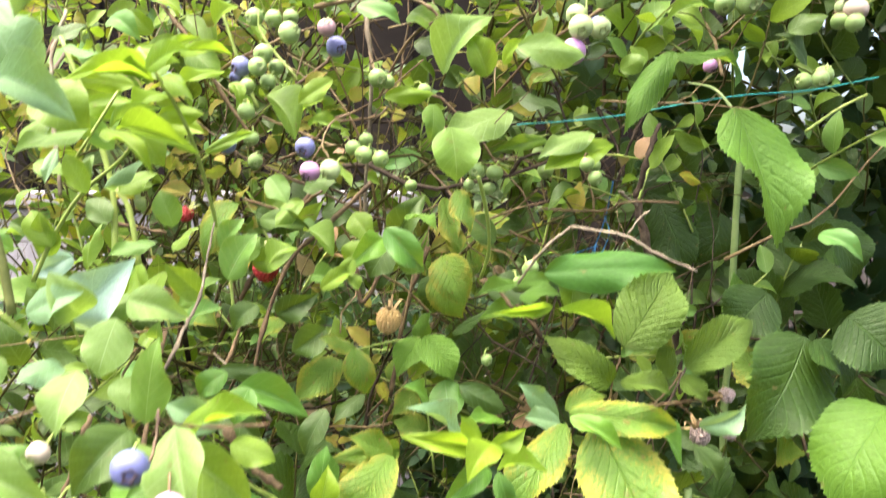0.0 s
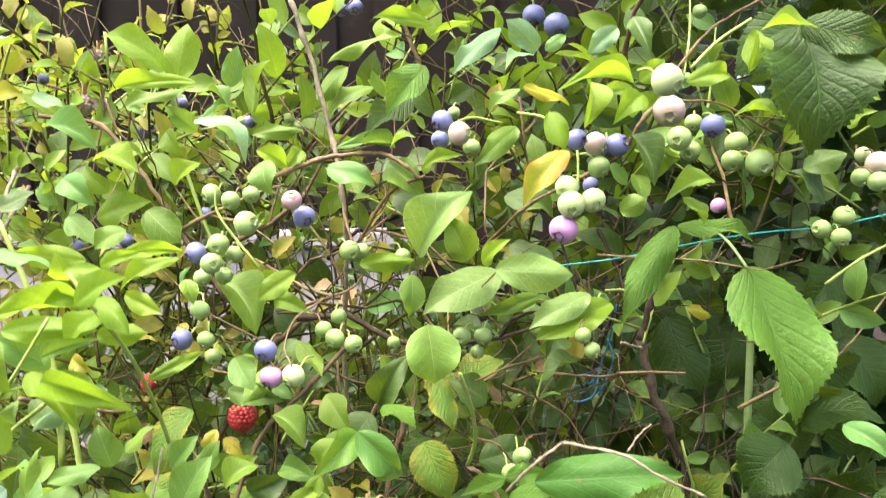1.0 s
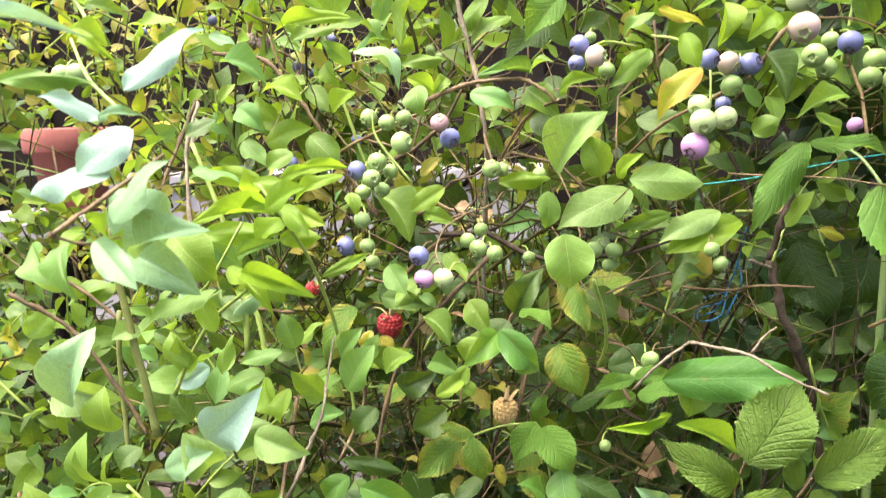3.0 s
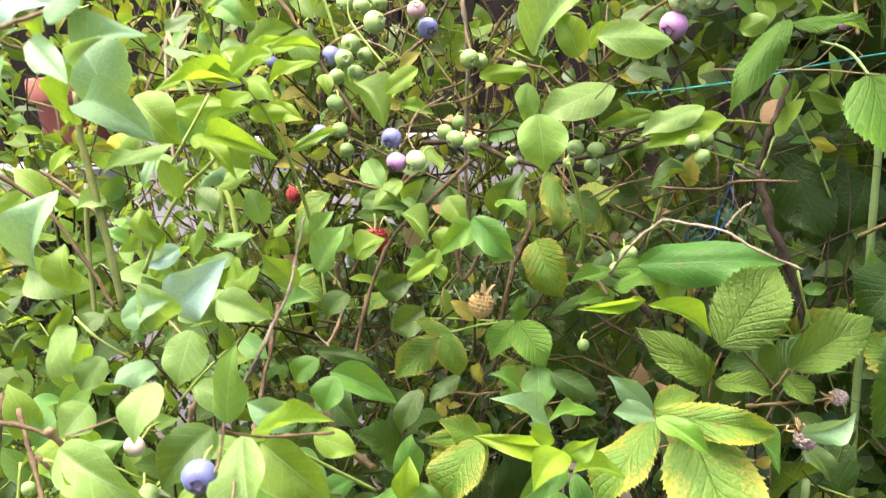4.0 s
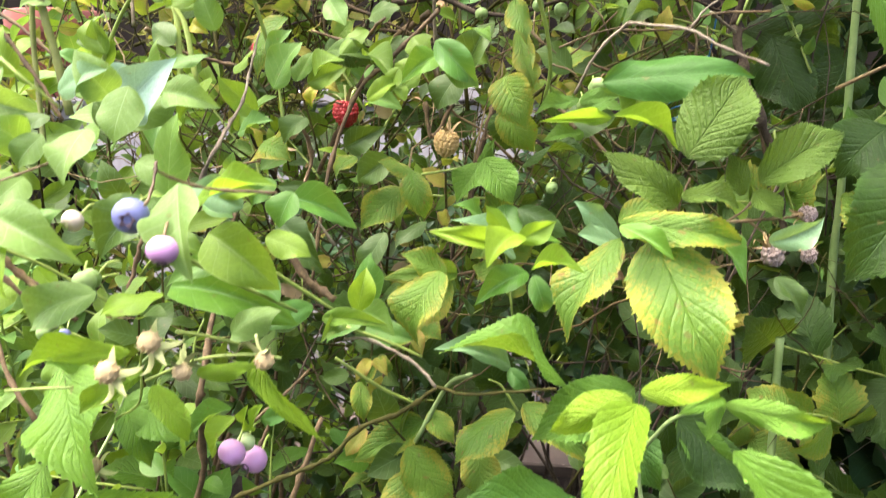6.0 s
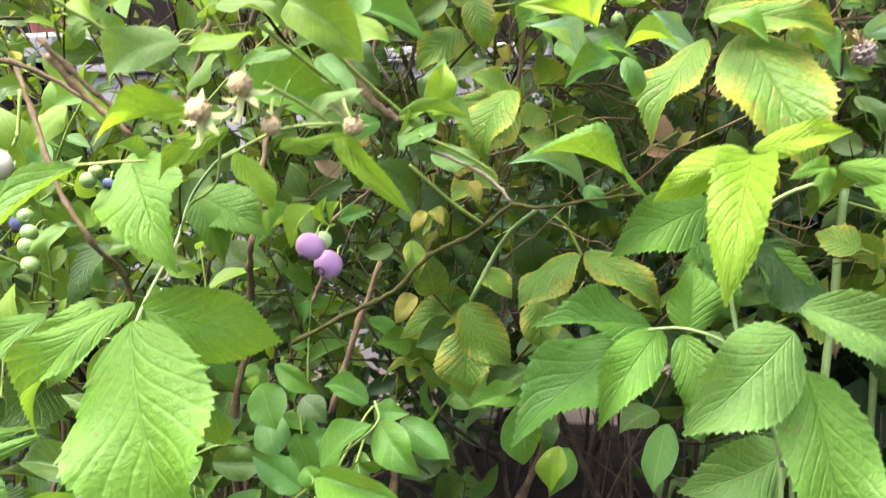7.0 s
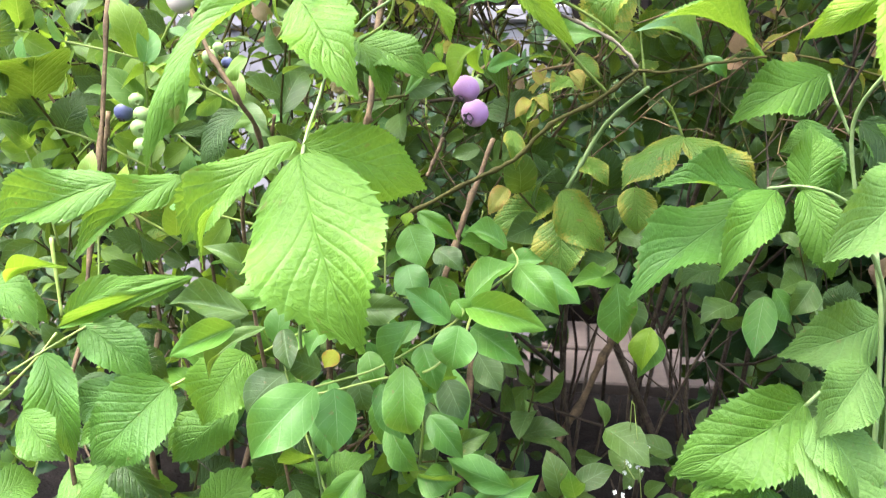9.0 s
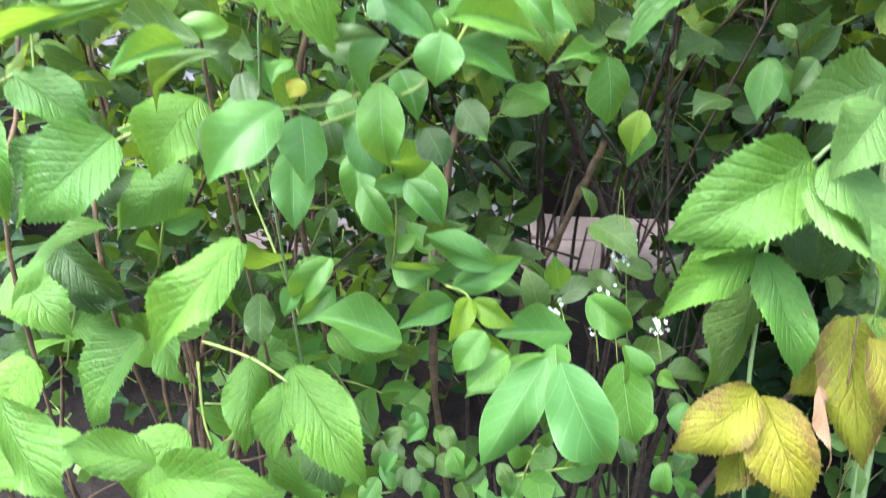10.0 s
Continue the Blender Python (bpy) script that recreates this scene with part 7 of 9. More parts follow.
leaf(low_bush, "blue", LOW_LEAF, (-0.035, 0.535, 0.851), (-0.031, 0.530, 0.803), 0.035, -22)
leaf(low_bush, "blue", LOW_LEAF, (-0.031, 0.561, 0.848), (-0.070, 0.534, 0.848), 0.023, 18)
leaf(low_bush, "blue", LOW_LEAF, (0.065, 0.504, 0.853), (0.054, 0.474, 0.819), 0.024, 7)
leaf(low_bush, "blue", LOW_LEAF, (0.086, 0.565, 0.842), (0.099, 0.555, 0.816), 0.021, -13)
leaf(low_bush, "blue", BLUE_DARK, (0.071, 0.626, 0.810), (0.040, 0.604, 0.800), 0.031, 22)
leaf(low_bush, "blue", BLUE_DARK, (0.141, 0.635, 0.815), (0.163, 0.623, 0.794), 0.030, -12)
stem(low_bush, SHOOT, 0.0008, 0.0007, (-0.127, 0.352, 0.868), (-0.139, 0.347, 0.854), (-0.150, 0.344, 0.848), (-0.174, 0.358, 0.838), (-0.203, 0.361, 0.828), (-0.221, 0.357, 0.825))
stem(low_bush, SHOOT, 0.0009, 0.0008, (-0.105, 0.453, 0.881), (-0.122, 0.450, 0.880), (-0.127, 0.405, 0.870), (-0.128, 0.361, 0.863))
leaf(left_cane, "rasp", RASP_LEAF, (-0.340, 0.375, 0.949), (-0.414, 0.346, 0.918), 0.034, 11)
leaf(left_cane, "rasp", RASP_DARK, (-0.427, 0.471, 0.782), (-0.444, 0.447, 0.749), 0.035, -20)
leaf(left_cane, "rasp", RASP_LEAF, (-0.289, 0.362, 0.894), (-0.372, 0.341, 0.864), 0.011, -19)
leaf(left_cane, "rasp", RASP_LEAF, (-0.416, 0.348, 0.890), (-0.372, 0.332, 0.870), 0.025, -24)
leaf(left_cane, "rasp", RASP_DARK, (-0.355, 0.409, 0.769), (-0.335, 0.423, 0.789), 0.022, -3)
leaf(left_cane, "blue", BLUE_FRESH, (-0.370, 0.309, 0.902), (-0.337, 0.316, 0.911), 0.006, 3)
leaf(left_cane, "rasp", RASP_DARK, (-0.400, 0.551, 0.961), (-0.347, 0.565, 0.960), 0.013, -8)
leaf(left_cane, "rasp", RASP_DARK, (-0.465, 0.570, 0.795), (-0.428, 0.560, 0.774), 0.029, 9)
stem(left_cane, SHOOT, 0.0010, 0.0008, (-0.407, 0.393, 0.843), (-0.421, 0.386, 0.825), (-0.443, 0.377, 0.803))
stem(left_cane, SHOOT, 0.0011, 0.0010, (-0.332, 0.377, 0.810), (-0.311, 0.383, 0.820))
stem(left_cane, BARK, 0.0023, 0.0019, (-0.438, 0.544, 1.068), (-0.442, 0.513, 0.937), (-0.450, 0.485, 0.823), (-0.463, 0.466, 0.664), (-0.500, 0.600, 0.000))
stem(left_cane, SHOOT, 0.0015, 0.0012, (-0.432, 0.433, 0.899), (-0.423, 0.422, 0.845))
stem(left_cane, BARK, 0.0026, 0.0026, (-0.456, 0.582, 0.888), (-0.434, 0.565, 0.798), (-0.435, 0.544, 0.619), (-0.400, 0.740, 0.000))
leaf(left_cane, "rasp", RASP_LEAF, (-0.473, 0.475, 0.695), (-0.415, 0.448, 0.658), 0.049, -7)
leaf(left_cane, "rasp", RASP_LEAF, (-0.359, 0.447, 0.662), (-0.397, 0.420, 0.599), 0.059, 3)
leaf(left_cane, "rasp", RASP_LEAF, (-0.302, 0.231, 0.736), (-0.270, 0.214, 0.699), 0.029, 21)
leaf(left_cane, "rasp", RASP_LEAF, (-0.265, 0.279, 0.674), (-0.307, 0.269, 0.688), 0.025, 11)
leaf(left_cane, "rasp", RASP_LEAF, (-0.287, 0.309, 0.642), (-0.215, 0.307, 0.641), 0.032, -20)
leaf(left_cane, "rasp", RASP_LEAF, (-0.248, 0.372, 0.688), (-0.246, 0.344, 0.637), 0.028, -14)
leaf(left_cane, "rasp", RASP_LEAF, (-0.225, 0.370, 0.674), (-0.228, 0.336, 0.638), 0.028, -10)
leaf(left_cane, "rasp", RASP_LEAF, (-0.224, 0.370, 0.683), (-0.173, 0.338, 0.624), 0.040, -2)
leaf(left_cane, "rasp", RASP_LEAF, (-0.327, 0.578, 0.579), (-0.263, 0.591, 0.594), 0.037, 12)
leaf(left_cane, "rasp", RASP_LEAF, (-0.226, 0.459, 0.663), (-0.175, 0.463, 0.647), 0.030, -9)
leaf(left_cane, "rasp", RASP_FRESH, (-0.233, 0.333, 0.776), (-0.276, 0.305, 0.718), 0.032, 19)
leaf(left_cane, "rasp", RASP_FRESH, (-0.237, 0.348, 0.768), (-0.235, 0.326, 0.733), 0.015, 20)
leaf(left_cane, "rasp", RASP_LEAF, (-0.363, 0.430, 0.748), (-0.417, 0.390, 0.706), 0.033, 20)
leaf(left_cane, "rasp", RASP_LEAF, (-0.357, 0.420, 0.778), (-0.415, 0.407, 0.754), 0.029, 23)
leaf(left_cane, "rasp", RASP_LEAF, (-0.320, 0.444, 0.769), (-0.360, 0.430, 0.740), 0.028, 10)
leaf(left_cane, "rasp", RASP_DARK, (-0.421, 0.459, 0.725), (-0.363, 0.441, 0.678), 0.034, 10)
leaf(left_cane, "rasp", RASP_DARK, (-0.405, 0.438, 0.694), (-0.363, 0.444, 0.689), 0.022, 4)
leaf(left_cane, "rasp", RASP_LEAF, (-0.321, 0.403, 0.697), (-0.296, 0.387, 0.654), 0.022, 20)
leaf(left_cane, "rasp", RASP_YELLOW, (-0.462, 0.671, 0.877), (-0.506, 0.640, 0.842), 0.037, -8)
leaf(left_cane, "rasp", RASP_LEAF, (-0.327, 0.281, 0.732), (-0.332, 0.258, 0.723), 0.024, 18)
stem(left_cane, SHOOT, 0.0009, 0.0008, (-0.282, 0.380, 0.692), (-0.250, 0.372, 0.687), (-0.223, 0.361, 0.678))
stem(left_cane, SHOOT, 0.0010, 0.0008, (-0.293, 0.393, 0.671), (-0.288, 0.382, 0.637), (-0.282, 0.377, 0.620))
leaf(low_bush, "blue", BLUE_DARK, (-0.290, 0.505, 0.673), (-0.288, 0.488, 0.636), 0.029, 8)
leaf(low_bush, "blue", LOW_LEAF, (-0.236, 0.522, 0.673), (-0.261, 0.497, 0.651), 0.024, -15)
leaf(low_bush, "blue", LOW_LEAF, (-0.182, 0.480, 0.707), (-0.147, 0.477, 0.708), 0.021, 18)
leaf(low_bush, "blue", BLUE_FRESH, (-0.122, 0.437, 0.705), (-0.133, 0.416, 0.682), 0.017, -4)
leaf(low_bush, "blue", BLUE_FRESH, (-0.120, 0.435, 0.704), (-0.091, 0.424, 0.691), 0.018, 17)
leaf(low_bush, "blue", BLUE_FRESH, (-0.122, 0.446, 0.682), (-0.095, 0.427, 0.669), 0.019, 18)
leaf(low_bush, "blue", LOW_LEAF, (-0.141, 0.516, 0.668), (-0.180, 0.487, 0.657), 0.027, 10)
leaf(low_bush, "blue", LOW_LEAF, (-0.135, 0.446, 0.707), (-0.088, 0.459, 0.727), 0.023, -1)
leaf(low_bush, "blue", BLUE_DARK, (-0.118, 0.481, 0.707), (-0.086, 0.479, 0.692), 0.016, -11)
leaf(low_bush, "blue", BLUE_DARK, (-0.172, 0.531, 0.607), (-0.197, 0.519, 0.632), 0.023, -7)
leaf(low_bush, "blue", LOW_LEAF, (-0.069, 0.433, 0.668), (-0.123, 0.406, 0.650), 0.024, 10)
leaf(low_bush, "blue", LOW_LEAF, (-0.071, 0.398, 0.684), (-0.109, 0.367, 0.624), 0.034, 8)
leaf(low_bush, "blue", LOW_LEAF, (-0.064, 0.379, 0.691), (-0.032, 0.367, 0.629), 0.042, 13)
leaf(low_bush, "blue", LOW_LEAF, (-0.023, 0.425, 0.670), (-0.013, 0.408, 0.618), 0.037, 23)
leaf(low_bush, "blue", BLUE_DARK, (-0.061, 0.434, 0.659), (-0.070, 0.421, 0.614), 0.020, 12)
leaf(low_bush, "blue", LOW_LEAF, (-0.053, 0.465, 0.670), (-0.105, 0.449, 0.674), 0.032, 0)
leaf(low_bush, "blue", BLUE_DARK, (-0.163, 0.509, 0.713), (-0.130, 0.518, 0.729), 0.022, 14)
leaf(low_bush, "blue", LOW_LEAF, (-0.183, 0.401, 0.788), (-0.163, 0.396, 0.758), 0.020, 12)
leaf(low_bush, "blue", LOW_LEAF, (-0.160, 0.420, 0.787), (-0.136, 0.411, 0.762), 0.021, -12)
leaf(low_bush, "blue", BLUE_DARK, (0.067, 0.624, 0.585), (0.092, 0.610, 0.548), 0.034, -15)
stem(low_bush, SHOOT, 0.0008, 0.0007, (-0.070, 0.421, 0.673), (-0.059, 0.423, 0.677))
stem(low_bush, SHOOT, 0.0008, 0.0007, (-0.139, 0.446, 0.709), (-0.123, 0.436, 0.706), (-0.120, 0.430, 0.687))
stem(low_bush, BARK, 0.0046, 0.0041, (-0.155, 0.680, 0.776), (-0.163, 0.661, 0.722), (-0.171, 0.632, 0.519), (-0.140, 0.800, 0.000))
stem(low_bush, BARK, 0.0056, 0.0050, (-0.004, 0.873, 0.725), (-0.046, 0.836, 0.633), (-0.088, 0.805, 0.559), (-0.118, 0.803, 0.410))
leaf(right_cane, "rasp", RASP_AUTUMN, (0.058, 0.414, 0.661), (0.007, 0.392, 0.627), 0.040, -16)
leaf(right_cane, "rasp", RASP_AUTUMN, (0.064, 0.419, 0.654), (0.085, 0.381, 0.598), 0.045, 22)
leaf(right_cane, "rasp", RASP_AUTUMN, (0.064, 0.422, 0.640), (0.077, 0.406, 0.579), 0.024, -9)
leaf(right_cane, "rasp", RASP_AUTUMN, (0.111, 0.431, 0.706), (0.114, 0.384, 0.628), 0.039, 15)
leaf(right_cane, "rasp", DRY_LEAF, (0.086, 0.393, 0.677), (0.095, 0.377, 0.629), 0.008, -17)
leaf(right_cane, "rasp", DRY_LEAF, (0.124, 0.400, 0.673), (0.120, 0.388, 0.638), 0.008, 16)
leaf(right_cane, "rasp", RASP_YELLOW, (0.118, 0.456, 0.695), (0.099, 0.437, 0.663), 0.021, -11)
leaf(right_cane, "rasp", RASP_OLIVE, (0.069, 0.470, 0.711), (0.036, 0.440, 0.643), 0.041, -14)
leaf(right_cane, "rasp", RASP_FRESH, (0.054, 0.435, 0.746), (-0.006, 0.405, 0.711), 0.030, 6, shape=4)
leaf(right_cane, "rasp", RASP_MID, (0.056, 0.430, 0.746), (0.078, 0.400, 0.676), 0.033, 4, shape=0)
leaf(right_cane, "rasp", RASP_PALE, (0.067, 0.404, 0.794), (0.111, 0.385, 0.722), 0.047, -21)
leaf(right_cane, "rasp", RASP_AUTUMN, (0.110, 0.395, 0.708), (0.126, 0.376, 0.661), 0.031, -16)
stem(right_cane, CANE, 0.0014, 0.0016, (0.071, 0.475, 0.738), (0.070, 0.470, 0.690), (0.066, 0.455, 0.640), (0.070, 0.440, 0.546))
stem(right_cane, REDTWIG, 0.0008, 0.0007, (0.110, 0.414, 0.713), (0.105, 0.400, 0.675))
stem(garden_twine, TWINE, 0.0006, 0.0006, (0.062, 0.659, 1.297), (0.106, 0.660, 1.300), (0.151, 0.661, 1.305), (0.206, 0.663, 1.315), (0.256, 0.664, 1.322), (0.310, 0.665, 1.326), (0.367, 0.667, 1.337), name="cord")
stem(blue_cord, NET, 0.0008, 0.0008, (0.169, 0.777, 1.250), (0.166, 0.794, 1.215), (0.158, 0.802, 1.186), (0.148, 0.810, 1.162), (0.128, 0.809, 1.157), (0.126, 0.810, 1.168), (0.142, 0.811, 1.176), (0.160, 0.802, 1.183), name="cord")
stem(blue_cord, NET, 0.0008, 0.0008, (0.158, 0.802, 1.186), (0.150, 0.790, 1.162), (0.131, 0.789, 1.156), (0.130, 0.800, 1.165), (0.152, 0.801, 1.172), name="cord")
stem(blue_cord, NET, 0.0008, 0.0008, (0.164, 0.794, 1.215), (0.167, 0.783, 1.196), (0.153, 0.780, 1.164), name="cord")
stem(weed, SHOOT, 0.0005, 0.0003, (-0.021, 0.566, 0.680), (-0.019, 0.549, 0.697), (-0.013, 0.533, 0.713), (0.060, 0.700, 0.000))
stem(weed, SHOOT, 0.0005, 0.0005, (-0.015, 0.528, 0.691), (-0.021, 0.529, 0.700), (-0.024, 0.530, 0.706))
stem(weed, SHOOT, 0.0005, 0.0005, (-0.013, 0.530, 0.700), (-0.007, 0.533, 0.708), (-0.005, 0.535, 0.717))
flower(weed, (-0.013, 0.533, 0.713), 0.0031)
flower(weed, (-0.017, 0.531, 0.708), 0.0027)
flower(weed, (-0.008, 0.533, 0.711), 0.0027)
flower(weed, (-0.015, 0.534, 0.717), 0.0027)
flower(weed, (-0.006, 0.535, 0.716), 0.0022)
flower(weed, (-0.022, 0.530, 0.705), 0.0022)
flower(weed, (-0.011, 0.532, 0.706), 0.0022)
stem(weed, SHOOT, 0.0005, 0.0003, (-0.012, 0.535, 0.614), (-0.015, 0.542, 0.636), (-0.021, 0.546, 0.648))
stem(weed, SHOOT, 0.0005, 0.0003, (-0.050, 0.512, 0.624), (-0.056, 0.522, 0.653), (-0.061, 0.527, 0.668))
stem(weed, SHOOT, 0.0007, 0.0005, (-0.029, 0.515, 0.624), (-0.031, 0.520, 0.640), (-0.034, 0.524, 0.652))
stem(weed, SHOOT, 0.0007, 0.0005, (0.019, 0.521, 0.624), (0.016, 0.526, 0.640), (0.016, 0.529, 0.649))
flower(weed, (-0.061, 0.527, 0.669), 0.0026)
flower(weed, (-0.059, 0.526, 0.665), 0.0020)
flower(weed, (-0.034, 0.524, 0.652), 0.0026)
flower(weed, (-0.031, 0.526, 0.655), 0.0020)
flower(weed, (-0.036, 0.523, 0.648), 0.0020)
flower(weed, (0.016, 0.530, 0.650), 0.0028)
flower(weed, (0.010, 0.528, 0.647), 0.0022)
flower(weed, (0.021, 0.531, 0.652), 0.0022)
flower(weed, (0.018, 0.528, 0.644), 0.0020)
flower(weed, (-0.014, 0.528, 0.703), 0.0024)
flower(weed, (-0.010, 0.531, 0.698), 0.0016)
flower(weed, (-0.012, 0.534, 0.707), 0.0022)
flower(weed, (-0.014, 0.533, 0.704), 0.0015)
flower(weed, (-0.019, 0.530, 0.702), 0.0019)
flower(weed, (-0.018, 0.538, 0.678), 0.0015)
flower(weed, (-0.022, 0.544, 0.689), 0.0018)
flower(weed, (-0.022, 0.542, 0.689), 0.0020)
flower(weed, (-0.024, 0.535, 0.673), 0.0021)
flower(weed, (-0.030, 0.529, 0.678), 0.0020)
flower(weed, (-0.024, 0.530, 0.673), 0.0019)
flower(weed, (-0.061, 0.525, 0.658), 0.0018)
flower(weed, (-0.063, 0.529, 0.658), 0.0022)
flower(weed, (-0.068, 0.530, 0.661), 0.0015)
flower(weed, (-0.067, 0.528, 0.660), 0.0019)
flower(weed, (-0.032, 0.524, 0.649), 0.0019)
flower(weed, (-0.031, 0.528, 0.649), 0.0014)
flower(weed, (-0.035, 0.520, 0.644), 0.0019)
flower(weed, (-0.027, 0.529, 0.641), 0.0019)
flower(weed, (-0.033, 0.525, 0.642), 0.0015)
flower(weed, (-0.029, 0.519, 0.649), 0.0019)
flower(weed, (0.013, 0.523, 0.646), 0.0018)
flower(weed, (0.014, 0.532, 0.653), 0.0024)
flower(weed, (0.016, 0.530, 0.652), 0.0021)
flower(weed, (0.023, 0.527, 0.648), 0.0020)
flower(weed, (0.016, 0.527, 0.649), 0.0022)
leaf(main_bush, "blue", BLUE_FRESH, (0.071, 0.497, 1.169), (0.031, 0.469, 1.169), 0.010, -15)
leaf(main_bush, "blue", BLUE_FRESH, (0.071, 0.476, 1.171), (0.110, 0.481, 1.152), 0.013, -13)
leaf(young_cane, "rasp", RASP_LEAF, (-0.224, 0.331, 1.047), (-0.272, 0.284, 0.969), 0.028, 8)
leaf(young_cane, "rasp", RASP_LEAF, (-0.325, 0.425, 0.945), (-0.381, 0.379, 0.898), 0.029, 4)
leaf(right_cane, "rasp", RASP_FRESH, (0.123, 0.380, 1.037), (0.173, 0.382, 1.028), 0.014, 10)
leaf(right_cane, "rasp", RASP_FRESH, (0.120, 0.338, 1.033), (0.159, 0.335, 0.961), 0.033, -8)
leaf(right_cane, "rasp", RASP_DARK, (0.117, 0.509, 0.974), (0.169, 0.506, 0.928), 0.043, -18)
leaf(right_cane, "rasp", RASP_AUTUMN, (0.067, 0.436, 0.628), (0.041, 0.404, 0.588), 0.036, -19)
leaf(right_cane, "rasp", RASP_AUTUMN, (0.109, 0.441, 0.677), (0.085, 0.431, 0.649), 0.031, -8)
leaf(right_cane, "rasp", RASP_YELLOW, (0.142, 0.456, 0.696), (0.121, 0.442, 0.669), 0.032, 18)
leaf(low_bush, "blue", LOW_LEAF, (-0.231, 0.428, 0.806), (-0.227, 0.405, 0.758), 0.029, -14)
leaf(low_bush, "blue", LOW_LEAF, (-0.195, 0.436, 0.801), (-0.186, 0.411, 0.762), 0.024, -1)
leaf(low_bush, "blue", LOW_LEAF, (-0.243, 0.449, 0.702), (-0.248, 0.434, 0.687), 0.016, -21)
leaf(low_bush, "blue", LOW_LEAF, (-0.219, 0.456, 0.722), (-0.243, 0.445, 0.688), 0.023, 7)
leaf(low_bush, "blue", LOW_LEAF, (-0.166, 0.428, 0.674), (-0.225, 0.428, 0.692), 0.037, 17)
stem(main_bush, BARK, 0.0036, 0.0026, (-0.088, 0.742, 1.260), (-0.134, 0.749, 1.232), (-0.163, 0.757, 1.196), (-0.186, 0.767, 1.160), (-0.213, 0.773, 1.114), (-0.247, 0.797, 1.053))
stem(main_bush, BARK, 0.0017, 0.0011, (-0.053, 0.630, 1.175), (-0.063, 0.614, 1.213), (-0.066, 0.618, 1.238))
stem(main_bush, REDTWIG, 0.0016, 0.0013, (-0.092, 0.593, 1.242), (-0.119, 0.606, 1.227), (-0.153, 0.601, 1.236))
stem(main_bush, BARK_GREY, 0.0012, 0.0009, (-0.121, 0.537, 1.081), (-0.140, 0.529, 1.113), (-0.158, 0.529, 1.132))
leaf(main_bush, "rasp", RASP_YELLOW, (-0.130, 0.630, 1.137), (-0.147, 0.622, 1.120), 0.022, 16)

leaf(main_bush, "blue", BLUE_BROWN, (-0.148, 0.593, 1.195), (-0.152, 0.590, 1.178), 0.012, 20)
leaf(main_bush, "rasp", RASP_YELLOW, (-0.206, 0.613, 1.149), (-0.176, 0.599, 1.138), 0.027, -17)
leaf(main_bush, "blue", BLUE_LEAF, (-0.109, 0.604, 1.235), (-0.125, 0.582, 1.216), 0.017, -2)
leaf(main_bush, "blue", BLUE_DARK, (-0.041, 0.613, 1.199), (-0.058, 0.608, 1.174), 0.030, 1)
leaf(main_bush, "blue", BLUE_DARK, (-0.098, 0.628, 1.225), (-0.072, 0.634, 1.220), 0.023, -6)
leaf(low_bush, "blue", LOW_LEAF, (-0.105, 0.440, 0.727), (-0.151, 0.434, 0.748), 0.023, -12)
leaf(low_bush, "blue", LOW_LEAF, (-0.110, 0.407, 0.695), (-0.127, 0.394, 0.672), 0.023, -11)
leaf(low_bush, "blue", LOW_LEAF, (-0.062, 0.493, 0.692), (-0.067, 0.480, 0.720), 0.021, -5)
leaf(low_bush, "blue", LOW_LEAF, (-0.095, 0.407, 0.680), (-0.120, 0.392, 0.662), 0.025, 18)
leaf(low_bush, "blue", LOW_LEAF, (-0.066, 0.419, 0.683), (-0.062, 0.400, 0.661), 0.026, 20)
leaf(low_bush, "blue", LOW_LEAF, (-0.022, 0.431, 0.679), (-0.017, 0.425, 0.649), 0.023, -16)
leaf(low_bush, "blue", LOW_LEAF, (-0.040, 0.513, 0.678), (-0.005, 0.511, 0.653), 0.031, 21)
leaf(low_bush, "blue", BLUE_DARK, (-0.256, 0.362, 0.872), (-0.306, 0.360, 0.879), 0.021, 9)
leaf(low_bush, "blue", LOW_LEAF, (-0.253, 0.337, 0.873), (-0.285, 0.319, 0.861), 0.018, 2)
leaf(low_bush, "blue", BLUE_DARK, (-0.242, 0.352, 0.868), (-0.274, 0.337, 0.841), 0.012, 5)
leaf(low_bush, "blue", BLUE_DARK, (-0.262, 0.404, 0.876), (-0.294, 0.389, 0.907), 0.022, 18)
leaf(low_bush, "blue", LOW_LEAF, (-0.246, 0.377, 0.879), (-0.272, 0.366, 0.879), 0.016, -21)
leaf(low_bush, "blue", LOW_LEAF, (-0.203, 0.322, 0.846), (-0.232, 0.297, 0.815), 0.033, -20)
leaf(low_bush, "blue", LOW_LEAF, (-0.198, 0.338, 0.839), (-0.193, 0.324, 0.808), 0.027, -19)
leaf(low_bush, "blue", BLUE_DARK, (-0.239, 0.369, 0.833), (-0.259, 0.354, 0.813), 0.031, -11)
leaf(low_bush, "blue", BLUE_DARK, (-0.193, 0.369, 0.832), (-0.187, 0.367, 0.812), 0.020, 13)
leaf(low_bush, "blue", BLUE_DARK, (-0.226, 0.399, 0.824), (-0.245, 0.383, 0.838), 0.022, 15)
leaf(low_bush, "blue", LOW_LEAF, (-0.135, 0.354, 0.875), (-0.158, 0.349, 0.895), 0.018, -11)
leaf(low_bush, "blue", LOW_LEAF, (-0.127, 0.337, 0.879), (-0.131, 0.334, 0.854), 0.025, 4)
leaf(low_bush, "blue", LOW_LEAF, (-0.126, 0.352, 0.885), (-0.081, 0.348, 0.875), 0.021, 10)
